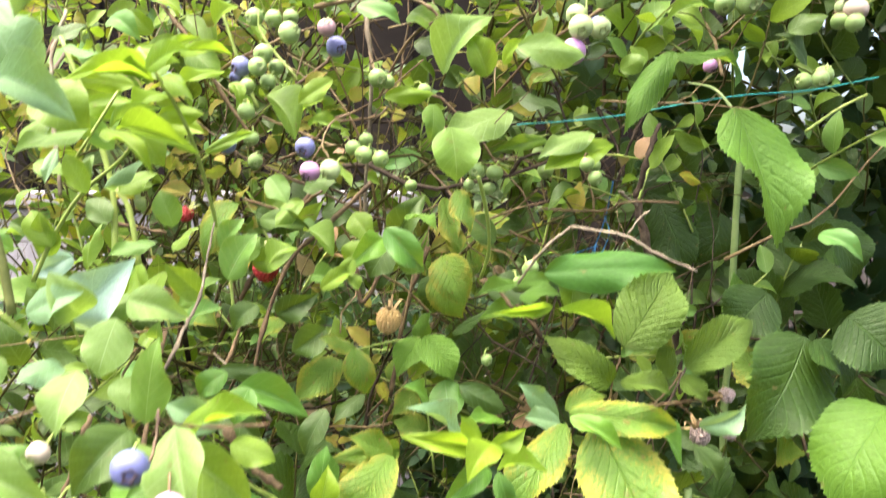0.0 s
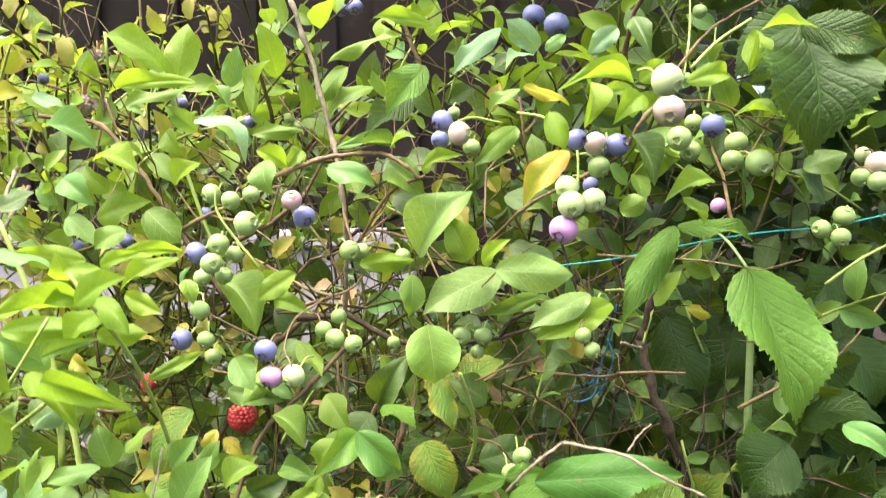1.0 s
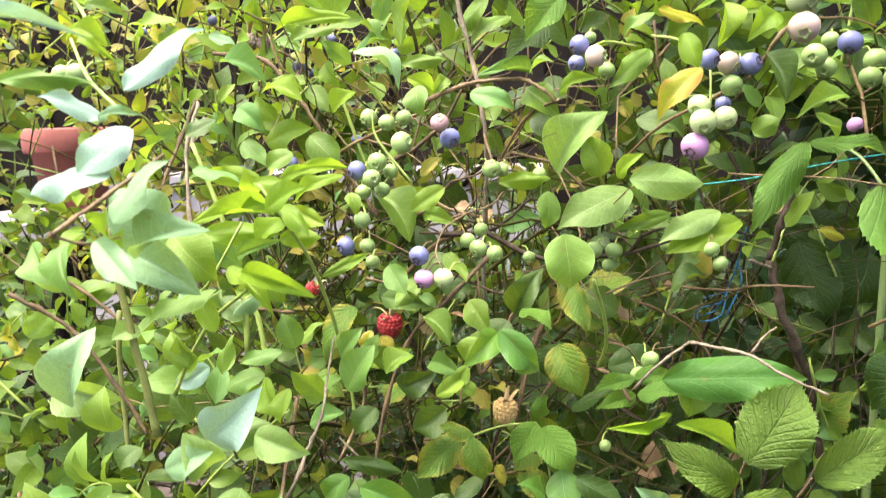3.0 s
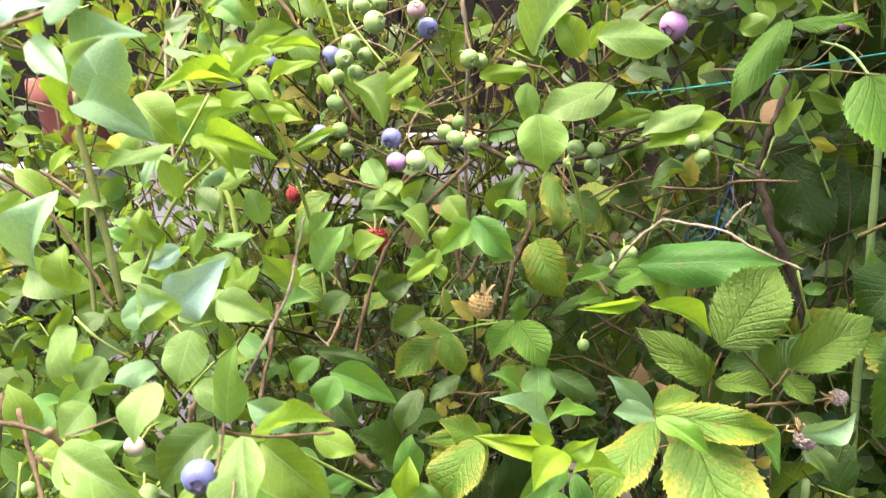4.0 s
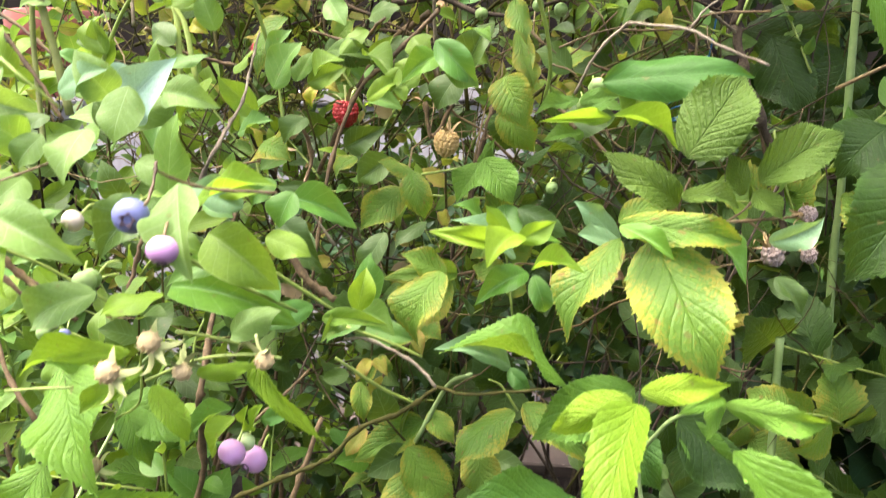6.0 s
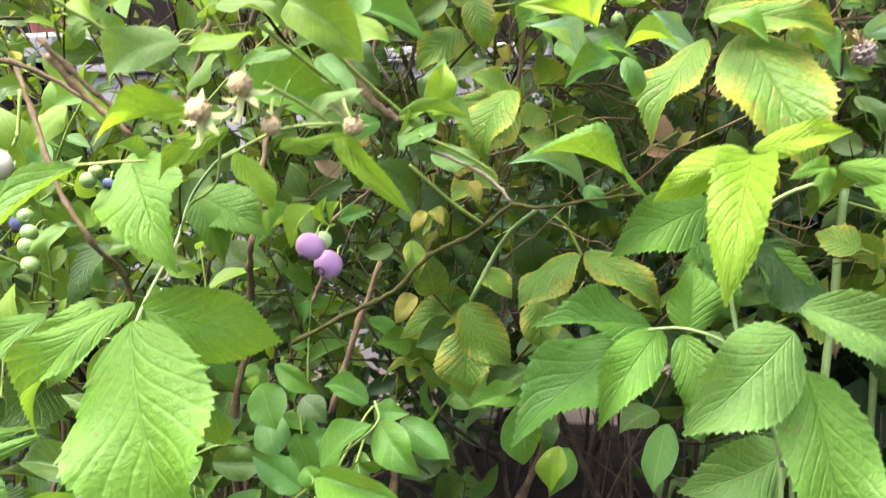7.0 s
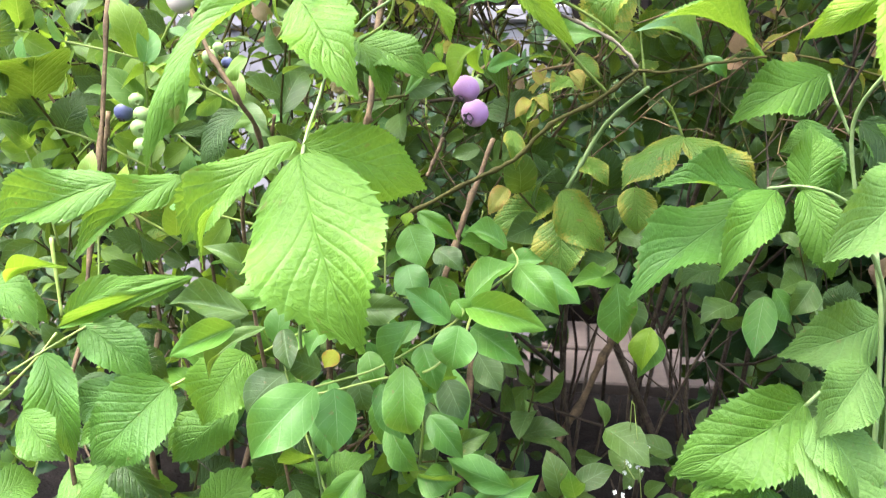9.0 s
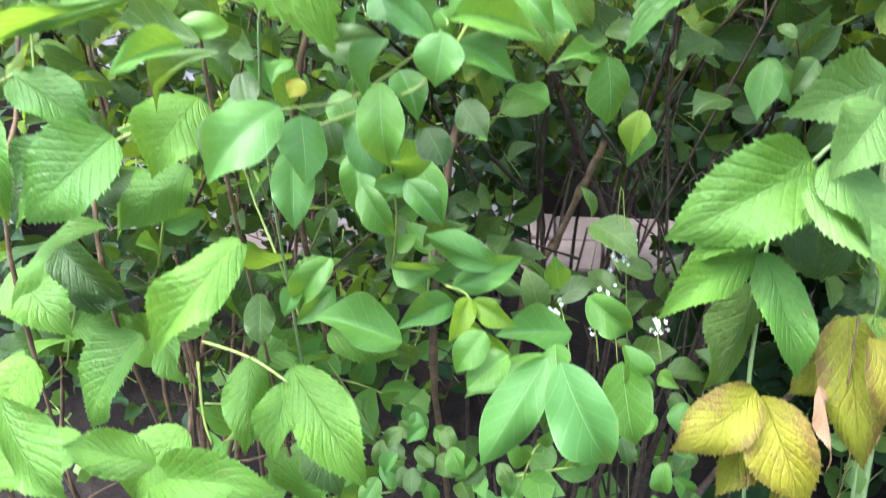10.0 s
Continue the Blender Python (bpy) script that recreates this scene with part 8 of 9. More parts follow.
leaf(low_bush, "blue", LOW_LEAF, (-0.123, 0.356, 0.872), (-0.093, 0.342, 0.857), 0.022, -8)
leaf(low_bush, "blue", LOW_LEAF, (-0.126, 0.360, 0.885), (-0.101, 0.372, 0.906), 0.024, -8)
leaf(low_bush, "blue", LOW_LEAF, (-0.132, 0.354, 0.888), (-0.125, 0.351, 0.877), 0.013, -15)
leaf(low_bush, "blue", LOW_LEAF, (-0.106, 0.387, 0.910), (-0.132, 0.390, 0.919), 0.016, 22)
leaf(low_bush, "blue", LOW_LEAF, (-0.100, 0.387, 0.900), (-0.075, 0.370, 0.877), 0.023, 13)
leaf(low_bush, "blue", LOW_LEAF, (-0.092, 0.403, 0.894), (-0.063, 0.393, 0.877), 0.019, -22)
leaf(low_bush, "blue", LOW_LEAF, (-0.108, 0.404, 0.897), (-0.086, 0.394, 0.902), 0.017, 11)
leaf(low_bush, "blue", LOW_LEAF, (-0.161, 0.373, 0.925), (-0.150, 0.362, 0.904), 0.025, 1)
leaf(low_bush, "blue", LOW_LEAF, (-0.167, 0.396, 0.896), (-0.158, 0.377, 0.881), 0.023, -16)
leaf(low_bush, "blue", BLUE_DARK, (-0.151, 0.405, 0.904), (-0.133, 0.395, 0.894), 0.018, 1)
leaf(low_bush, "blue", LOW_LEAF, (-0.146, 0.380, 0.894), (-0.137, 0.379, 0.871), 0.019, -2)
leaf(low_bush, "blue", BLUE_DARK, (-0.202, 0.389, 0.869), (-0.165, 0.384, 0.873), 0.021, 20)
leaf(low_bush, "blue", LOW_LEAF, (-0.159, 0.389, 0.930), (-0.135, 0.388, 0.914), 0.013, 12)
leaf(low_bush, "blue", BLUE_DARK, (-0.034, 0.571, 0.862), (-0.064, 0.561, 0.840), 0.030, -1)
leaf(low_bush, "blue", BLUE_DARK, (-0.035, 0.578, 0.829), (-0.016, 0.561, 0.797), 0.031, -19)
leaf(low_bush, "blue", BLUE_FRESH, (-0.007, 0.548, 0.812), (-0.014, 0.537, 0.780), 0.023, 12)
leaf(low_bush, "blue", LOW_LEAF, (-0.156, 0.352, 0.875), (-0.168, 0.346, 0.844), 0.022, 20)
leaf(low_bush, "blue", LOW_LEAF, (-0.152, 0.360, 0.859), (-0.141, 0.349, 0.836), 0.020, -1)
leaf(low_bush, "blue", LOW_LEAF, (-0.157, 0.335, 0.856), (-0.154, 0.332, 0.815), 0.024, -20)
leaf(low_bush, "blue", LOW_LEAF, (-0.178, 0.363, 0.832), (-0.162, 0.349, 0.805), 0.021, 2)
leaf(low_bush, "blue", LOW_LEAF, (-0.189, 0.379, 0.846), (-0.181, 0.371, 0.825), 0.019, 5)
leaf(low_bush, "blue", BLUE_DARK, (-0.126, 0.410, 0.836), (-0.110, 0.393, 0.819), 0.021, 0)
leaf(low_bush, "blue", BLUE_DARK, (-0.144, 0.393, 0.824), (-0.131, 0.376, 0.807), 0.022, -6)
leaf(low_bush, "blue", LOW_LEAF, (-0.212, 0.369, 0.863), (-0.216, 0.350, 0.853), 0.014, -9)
leaf(low_bush, "blue", BLUE_BROWN, (-0.202, 0.357, 0.854), (-0.207, 0.350, 0.846), 0.012, -5)
leaf(low_bush, "blue", BLUE_DARK, (-0.247, 0.392, 0.853), (-0.237, 0.373, 0.835), 0.017, -1)
leaf(low_bush, "blue", BLUE_FRESH, (-0.157, 0.360, 0.935), (-0.159, 0.356, 0.928), 0.007, -10)
stem(low_bush, SHOOT, 0.0007, 0.0006, (-0.127, 0.352, 0.885), (-0.131, 0.350, 0.877), (-0.175, 0.356, 0.846), (-0.206, 0.329, 0.843))
stem(low_bush, SHOOT, 0.0007, 0.0006, (-0.104, 0.393, 0.909), (-0.101, 0.381, 0.900), (-0.127, 0.362, 0.882))
stem(low_bush, BARK, 0.0027, 0.0024, (-0.159, 0.477, 0.863), (-0.145, 0.489, 0.909), (-0.126, 0.504, 0.963))
stem(low_bush, BARK, 0.0017, 0.0014, (-0.172, 0.490, 0.937), (-0.161, 0.498, 0.964))
leaf(left_cane, "rasp", RASP_FRESH, (-0.268, 0.382, 0.840), (-0.290, 0.357, 0.801), 0.042, -3)
leaf(left_cane, "rasp", RASP_LEAF, (-0.380, 0.365, 0.859), (-0.307, 0.383, 0.891), 0.015, -22)
leaf(left_cane, "rasp", RASP_MID, (-0.382, 0.385, 0.853), (-0.334, 0.383, 0.818), 0.036, -21)
leaf(left_cane, "rasp", RASP_DARK, (-0.370, 0.399, 0.840), (-0.329, 0.410, 0.840), 0.009, -15)
leaf(left_cane, "rasp", RASP_DARK, (-0.372, 0.417, 0.821), (-0.345, 0.420, 0.804), 0.024, -22)
leaf(left_cane, "rasp", RASP_MID, (-0.395, 0.364, 0.841), (-0.372, 0.347, 0.775), 0.032, -12)
leaf(left_cane, "rasp", RASP_MID, (-0.349, 0.381, 0.818), (-0.381, 0.369, 0.791), 0.032, 13)
leaf(left_cane, "rasp", RASP_MID, (-0.317, 0.373, 0.820), (-0.357, 0.340, 0.779), 0.054, -22)
leaf(left_cane, "rasp", RASP_MID, (-0.281, 0.390, 0.798), (-0.323, 0.374, 0.764), 0.032, -4)
leaf(left_cane, "rasp", RASP_LEAF, (-0.383, 0.323, 0.820), (-0.353, 0.313, 0.796), 0.027, -7)
leaf(left_cane, "rasp", RASP_LEAF, (-0.414, 0.374, 0.885), (-0.390, 0.362, 0.861), 0.020, 4)
leaf(left_cane, "rasp", RASP_YELLOW, (-0.388, 0.391, 0.850), (-0.364, 0.390, 0.873), 0.012, -18)
stem(left_cane, SHOOT, 0.0008, 0.0007, (-0.378, 0.383, 0.852), (-0.406, 0.375, 0.836), (-0.427, 0.368, 0.823))
stem(left_cane, SHOOT, 0.0008, 0.0006, (-0.306, 0.359, 0.826), (-0.292, 0.373, 0.832))
leaf(left_cane, "rasp", RASP_LEAF, (-0.312, 0.294, 0.675), (-0.358, 0.271, 0.649), 0.044, 23)
leaf(left_cane, "rasp", RASP_FRESH, (-0.309, 0.265, 0.736), (-0.334, 0.251, 0.706), 0.030, 10)
leaf(left_cane, "rasp", RASP_LEAF, (-0.271, 0.325, 0.665), (-0.303, 0.311, 0.623), 0.038, -3)
leaf(left_cane, "rasp", RASP_LEAF, (-0.240, 0.317, 0.647), (-0.263, 0.298, 0.633), 0.032, 14)
leaf(left_cane, "rasp", RASP_DARK, (-0.226, 0.420, 0.609), (-0.205, 0.392, 0.576), 0.040, 13)
leaf(front_bush, "blue", BLUE_PALE, (-0.168, 0.357, 1.188), (-0.174, 0.343, 1.209), 0.021, 6)
leaf(front_bush, "blue", BLUE_PALE, (-0.160, 0.391, 1.190), (-0.128, 0.388, 1.182), 0.021, 13)
leaf(front_bush, "blue", BLUE_LEAF, (-0.209, 0.347, 1.164), (-0.217, 0.329, 1.179), 0.022, 8)
leaf(front_bush, "blue", BLUE_PALE, (-0.152, 0.347, 1.157), (-0.132, 0.350, 1.149), 0.017, -22)
leaf(front_bush, "blue", BLUE_PALE, (-0.197, 0.344, 1.171), (-0.208, 0.337, 1.156), 0.016, -11)
leaf(front_bush, "blue", BLUE_FRESH, (-0.123, 0.313, 1.102), (-0.152, 0.306, 1.095), 0.016, 23)
leaf(front_bush, "blue", BLUE_PALE, (-0.130, 0.386, 1.061), (-0.098, 0.375, 1.079), 0.018, -4)
leaf(front_bush, "blue", BLUE_GREY, (-0.186, 0.344, 1.190), (-0.161, 0.344, 1.201), 0.017, 23)
leaf(front_bush, "blue", BLUE_LEAF, (-0.111, 0.396, 1.113), (-0.088, 0.402, 1.102), 0.018, -23)
berry(main_bush, GREEN_BERRY, (0.025, 0.597, 1.258), 0.0064, (0.25, -0.76, -0.60))
berry(main_bush, GREEN_BERRY, (0.020, 0.604, 1.247), 0.0045, (0.13, -0.74, -0.66))
berry(main_bush, GREEN_BERRY, (-0.026, 0.637, 1.246), 0.0052, (0.13, -0.74, -0.66))
berry(main_bush, GREEN_BERRY, (0.120, 0.626, 1.262), 0.0061, (0.31, -0.65, -0.70))
berry(main_bush, GREEN_BERRY, (0.127, 0.640, 1.271), 0.0050, (0.13, -0.74, -0.66))
berry(main_bush, GREEN_BERRY, (0.076, 0.619, 1.271), 0.0061, (-0.13, -0.90, -0.41))
stem(main_bush, DARK_BARK, 0.0022, 0.0016, (0.197, 0.756, 1.322), (0.176, 0.744, 1.282), (0.169, 0.738, 1.254))
stem(main_bush, DARK_BARK, 0.0016, 0.0012, (0.172, 0.737, 1.247), (0.144, 0.713, 1.256), (0.119, 0.689, 1.267))
stem(main_bush, DARK_BARK, 0.0019, 0.0014, (0.150, 0.767, 1.321), (0.165, 0.753, 1.286), (0.170, 0.738, 1.257))
stem(main_bush, REDTWIG, 0.0009, 0.0007, (0.012, 0.656, 1.199), (0.043, 0.644, 1.214), (0.077, 0.635, 1.243))
stem(main_bush, BARK, 0.0019, 0.0015, (0.221, 0.760, 1.103), (0.201, 0.747, 1.160), (0.184, 0.745, 1.223))

leaf(main_bush, "rasp", RASP_LEAF, (0.051, 0.535, 1.180), (0.022, 0.528, 1.172), 0.012, 14)
leaf(main_bush, "rasp", RASP_LEAF, (0.051, 0.541, 1.178), (0.077, 0.541, 1.182), 0.014, 20)
leaf(main_bush, "rasp", RASP_DARK, (0.209, 0.866, 1.241), (0.309, 0.883, 1.222), 0.055, 18)
leaf(main_bush, "rasp", RASP_DARK, (0.298, 0.842, 1.217), (0.271, 0.823, 1.163), 0.056, -12)
leaf(main_bush, "rasp", RASP_YELLOW, (0.000, 0.662, 1.236), (0.012, 0.654, 1.188), 0.019, 10)
leaf(main_bush, "rasp", RASP_DARK, (-0.000, 0.644, 1.171), (-0.009, 0.641, 1.140), 0.039, -16)
leaf(main_bush, "blue", BLUE_DARK, (0.098, 0.660, 1.247), (0.089, 0.635, 1.233), 0.026, -8)
leaf(main_bush, "blue", BLUE_DARK, (-0.142, 0.603, 1.220), (-0.101, 0.596, 1.214), 0.019, -5)
leaf(main_bush, "blue", BLUE_DARK, (-0.108, 0.609, 1.245), (-0.082, 0.596, 1.250), 0.021, 5)
leaf(main_bush, "blue", BLUE_LEAF, (-0.067, 0.545, 1.191), (-0.044, 0.543, 1.207), 0.019, -11)
leaf(front_bush, "blue", BLUE_LEAF, (-0.224, 0.444, 1.207), (-0.224, 0.431, 1.232), 0.017, 4)
leaf(front_bush, "blue", BLUE_PALE, (-0.201, 0.421, 1.172), (-0.162, 0.414, 1.188), 0.020, 17)
leaf(front_bush, "blue", BLUE_FRESH, (-0.181, 0.457, 1.200), (-0.166, 0.442, 1.180), 0.018, 19)
leaf(front_bush, "blue", BLUE_LEAF, (-0.173, 0.508, 1.168), (-0.144, 0.500, 1.188), 0.017, -5)
leaf(front_bush, "blue", BLUE_LEAF, (-0.131, 0.504, 1.196), (-0.120, 0.509, 1.215), 0.015, 1)
leaf(front_bush, "blue", BLUE_LEAF, (-0.126, 0.513, 1.195), (-0.098, 0.511, 1.204), 0.019, 18)
leaf(front_bush, "blue", BLUE_LEAF, (-0.094, 0.555, 1.182), (-0.070, 0.543, 1.177), 0.016, 17)
leaf(front_bush, "blue", BLUE_PALE, (-0.237, 0.416, 1.241), (-0.250, 0.406, 1.238), 0.014, -10)
leaf(front_bush, "blue", BLUE_BROWN, (-0.349, 0.592, 1.274), (-0.325, 0.582, 1.260), 0.018, -11)
leaf(front_bush, "blue", BLUE_PALE, (-0.190, 0.424, 1.252), (-0.189, 0.423, 1.264), 0.010, -3)
leaf(front_bush, "blue", BLUE_BROWN, (-0.251, 0.601, 1.246), (-0.235, 0.595, 1.237), 0.014, 7)
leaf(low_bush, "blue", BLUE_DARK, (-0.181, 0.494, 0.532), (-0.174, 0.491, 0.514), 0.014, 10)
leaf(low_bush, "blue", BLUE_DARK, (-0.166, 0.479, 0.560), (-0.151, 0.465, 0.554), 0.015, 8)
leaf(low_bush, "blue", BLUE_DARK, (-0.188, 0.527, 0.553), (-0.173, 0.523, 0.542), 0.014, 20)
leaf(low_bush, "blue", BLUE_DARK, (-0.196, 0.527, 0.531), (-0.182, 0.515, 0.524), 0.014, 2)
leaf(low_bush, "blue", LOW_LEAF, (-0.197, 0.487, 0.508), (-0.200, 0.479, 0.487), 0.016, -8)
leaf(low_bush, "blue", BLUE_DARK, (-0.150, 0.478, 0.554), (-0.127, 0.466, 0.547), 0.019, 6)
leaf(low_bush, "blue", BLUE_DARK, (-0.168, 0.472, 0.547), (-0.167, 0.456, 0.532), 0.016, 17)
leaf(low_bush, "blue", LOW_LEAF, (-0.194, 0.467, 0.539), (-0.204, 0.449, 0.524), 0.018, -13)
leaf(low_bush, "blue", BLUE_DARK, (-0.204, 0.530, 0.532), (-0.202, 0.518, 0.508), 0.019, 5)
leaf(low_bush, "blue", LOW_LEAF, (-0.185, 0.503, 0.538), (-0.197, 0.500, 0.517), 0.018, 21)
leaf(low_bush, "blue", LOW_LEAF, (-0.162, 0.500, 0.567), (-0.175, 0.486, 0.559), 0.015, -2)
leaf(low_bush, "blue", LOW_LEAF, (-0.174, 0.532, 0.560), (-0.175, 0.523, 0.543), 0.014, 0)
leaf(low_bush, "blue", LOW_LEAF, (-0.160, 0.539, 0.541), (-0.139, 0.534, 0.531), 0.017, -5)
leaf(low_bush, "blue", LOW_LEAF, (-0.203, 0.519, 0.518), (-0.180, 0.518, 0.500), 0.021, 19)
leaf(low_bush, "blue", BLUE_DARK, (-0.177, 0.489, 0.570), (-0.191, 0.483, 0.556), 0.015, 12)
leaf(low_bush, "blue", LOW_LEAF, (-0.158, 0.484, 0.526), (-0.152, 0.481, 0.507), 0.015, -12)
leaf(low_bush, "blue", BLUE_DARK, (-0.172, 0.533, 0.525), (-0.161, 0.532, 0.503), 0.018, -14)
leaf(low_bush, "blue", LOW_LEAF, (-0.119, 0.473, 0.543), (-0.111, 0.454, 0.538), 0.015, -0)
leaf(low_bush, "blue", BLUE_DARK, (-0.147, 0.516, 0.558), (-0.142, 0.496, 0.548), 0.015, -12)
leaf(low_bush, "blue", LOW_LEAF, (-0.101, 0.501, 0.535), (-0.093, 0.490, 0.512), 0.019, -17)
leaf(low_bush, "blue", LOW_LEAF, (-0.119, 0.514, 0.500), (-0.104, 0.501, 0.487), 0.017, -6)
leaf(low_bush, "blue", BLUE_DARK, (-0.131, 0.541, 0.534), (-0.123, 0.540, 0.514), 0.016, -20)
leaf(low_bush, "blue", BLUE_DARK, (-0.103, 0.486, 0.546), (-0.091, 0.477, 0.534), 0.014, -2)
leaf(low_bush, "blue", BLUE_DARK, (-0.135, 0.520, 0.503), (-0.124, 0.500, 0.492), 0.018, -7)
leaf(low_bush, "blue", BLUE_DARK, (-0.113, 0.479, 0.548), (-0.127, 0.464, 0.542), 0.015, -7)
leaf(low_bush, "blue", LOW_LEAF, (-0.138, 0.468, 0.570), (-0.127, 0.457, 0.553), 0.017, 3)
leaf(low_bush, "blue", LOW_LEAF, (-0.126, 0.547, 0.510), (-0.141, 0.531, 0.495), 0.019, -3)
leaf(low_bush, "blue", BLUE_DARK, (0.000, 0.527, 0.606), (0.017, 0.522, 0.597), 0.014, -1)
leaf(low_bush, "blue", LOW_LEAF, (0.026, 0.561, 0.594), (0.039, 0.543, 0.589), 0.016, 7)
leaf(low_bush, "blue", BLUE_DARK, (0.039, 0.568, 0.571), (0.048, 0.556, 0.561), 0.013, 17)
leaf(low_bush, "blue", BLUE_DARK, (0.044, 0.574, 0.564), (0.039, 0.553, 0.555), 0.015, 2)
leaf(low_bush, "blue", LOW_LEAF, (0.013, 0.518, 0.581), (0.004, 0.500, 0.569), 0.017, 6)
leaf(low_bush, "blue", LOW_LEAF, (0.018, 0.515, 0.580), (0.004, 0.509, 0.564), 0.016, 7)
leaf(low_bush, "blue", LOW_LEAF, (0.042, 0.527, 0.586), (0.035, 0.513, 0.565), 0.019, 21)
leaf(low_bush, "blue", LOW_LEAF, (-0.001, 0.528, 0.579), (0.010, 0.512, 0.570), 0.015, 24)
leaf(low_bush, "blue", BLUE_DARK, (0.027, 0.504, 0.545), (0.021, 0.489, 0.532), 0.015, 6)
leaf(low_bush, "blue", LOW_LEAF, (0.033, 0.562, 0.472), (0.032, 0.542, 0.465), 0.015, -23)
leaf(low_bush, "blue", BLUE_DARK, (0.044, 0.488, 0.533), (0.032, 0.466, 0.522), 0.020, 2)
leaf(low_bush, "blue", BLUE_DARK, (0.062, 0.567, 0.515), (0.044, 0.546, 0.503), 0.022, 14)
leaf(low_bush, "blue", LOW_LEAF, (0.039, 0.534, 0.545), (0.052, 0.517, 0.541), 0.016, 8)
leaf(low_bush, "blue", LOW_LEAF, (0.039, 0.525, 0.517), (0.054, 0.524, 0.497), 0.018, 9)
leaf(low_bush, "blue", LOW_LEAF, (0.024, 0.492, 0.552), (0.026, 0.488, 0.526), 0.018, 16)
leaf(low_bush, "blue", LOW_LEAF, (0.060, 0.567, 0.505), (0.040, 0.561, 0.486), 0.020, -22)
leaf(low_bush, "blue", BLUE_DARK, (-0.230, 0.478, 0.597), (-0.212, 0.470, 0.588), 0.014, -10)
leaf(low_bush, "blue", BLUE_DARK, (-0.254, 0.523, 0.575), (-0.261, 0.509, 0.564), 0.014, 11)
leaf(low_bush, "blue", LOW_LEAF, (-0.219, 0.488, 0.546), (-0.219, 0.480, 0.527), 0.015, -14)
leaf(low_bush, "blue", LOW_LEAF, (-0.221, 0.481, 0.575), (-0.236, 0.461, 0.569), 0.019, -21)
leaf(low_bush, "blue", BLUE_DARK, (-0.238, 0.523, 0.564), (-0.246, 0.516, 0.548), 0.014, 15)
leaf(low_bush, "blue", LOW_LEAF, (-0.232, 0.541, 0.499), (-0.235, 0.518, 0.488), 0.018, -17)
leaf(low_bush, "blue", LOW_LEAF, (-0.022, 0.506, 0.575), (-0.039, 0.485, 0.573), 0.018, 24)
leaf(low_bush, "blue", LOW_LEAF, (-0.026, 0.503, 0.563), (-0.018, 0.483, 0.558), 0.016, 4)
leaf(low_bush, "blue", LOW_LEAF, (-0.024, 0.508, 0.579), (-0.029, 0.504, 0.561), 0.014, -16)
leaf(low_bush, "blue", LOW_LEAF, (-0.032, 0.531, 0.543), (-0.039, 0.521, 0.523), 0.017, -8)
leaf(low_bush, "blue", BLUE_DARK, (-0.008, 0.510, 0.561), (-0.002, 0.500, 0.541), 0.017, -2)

leaf(right_cane, "rasp", DRY_LEAF, (0.352, 1.038, 0.761), (0.332, 1.028, 0.717), 0.026, 24)
leaf(mottled_cane, "rasp", BRONZE_LEAF, (-0.105, 0.560, 0.988), (-0.114, 0.548, 0.975), 0.012, 8)
leaf(mottled_cane, "rasp", BRONZE_LEAF, (-0.102, 0.560, 0.989), (-0.089, 0.548, 0.980), 0.011, -10)
leaf(mottled_cane, "rasp", RASP_AUTUMN, (-0.098, 0.565, 0.973), (-0.105, 0.553, 0.961), 0.009, 6)
leaf(mottled_cane, "rasp", BRONZE_LEAF, (-0.075, 0.570, 1.008), (-0.064, 0.558, 0.994), 0.012, -6)
leaf(mottled_cane, "rasp", RASP_YELLOW, (-0.069, 0.580, 1.020), (-0.051, 0.568, 1.003), 0.018, 5)
leaf(mottled_cane, "rasp", RASP_YELLOW, (-0.064, 0.575, 0.942), (-0.042, 0.563, 0.922), 0.022, -8)
leaf(mottled_cane, "rasp", BRONZE_LEAF, (-0.124, 0.600, 0.913), (-0.139, 0.588, 0.893), 0.019, 10)


# ---- foliage behind and between ----
def joined_leaves(name, plant, kind, material, places, label=""):
    """Many small leaves in one mesh; places: base, tip, width and roll of each."""
    verts, faces, uvs, count = [], [], [], 0
    for i, (base, tip, wide, roll) in enumerate(places):
        v, f, uv = LEAF_SHAPES[kind, i % 8]
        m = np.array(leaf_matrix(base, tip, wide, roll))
        verts.append(v @ m[:3, :3].T + m[:3, 3])
        faces.append(f + count)
        uvs.append(uv)
        count += len(v)
    if not verts:
        return None
    ob = part(name, mesh_from(name, np.vstack(verts), np.vstack(faces), np.vstack(uvs)), material, plant, label)
    ob.matrix_basis = Matrix.Translation(plant.location).inverted()
    return tagged(ob, kind="stuff")


def joined_tubes(name, plant, material, tubes, label="", steps=3):
    verts, faces = [], []
    for i, (pts, r0, r1) in enumerate(tubes):
        v, f = tube_arrays(pts, r0, r1, 5, steps, 0.1, i)
        start = len(verts)
        verts += v
        faces += [tuple(q + start for q in face) for face in f]
    ob = part(name, mesh_from(name, verts, faces), material, plant, label)
    ob.matrix_basis = Matrix.Translation(plant.location).inverted()
    return tagged(ob, kind="stuff")


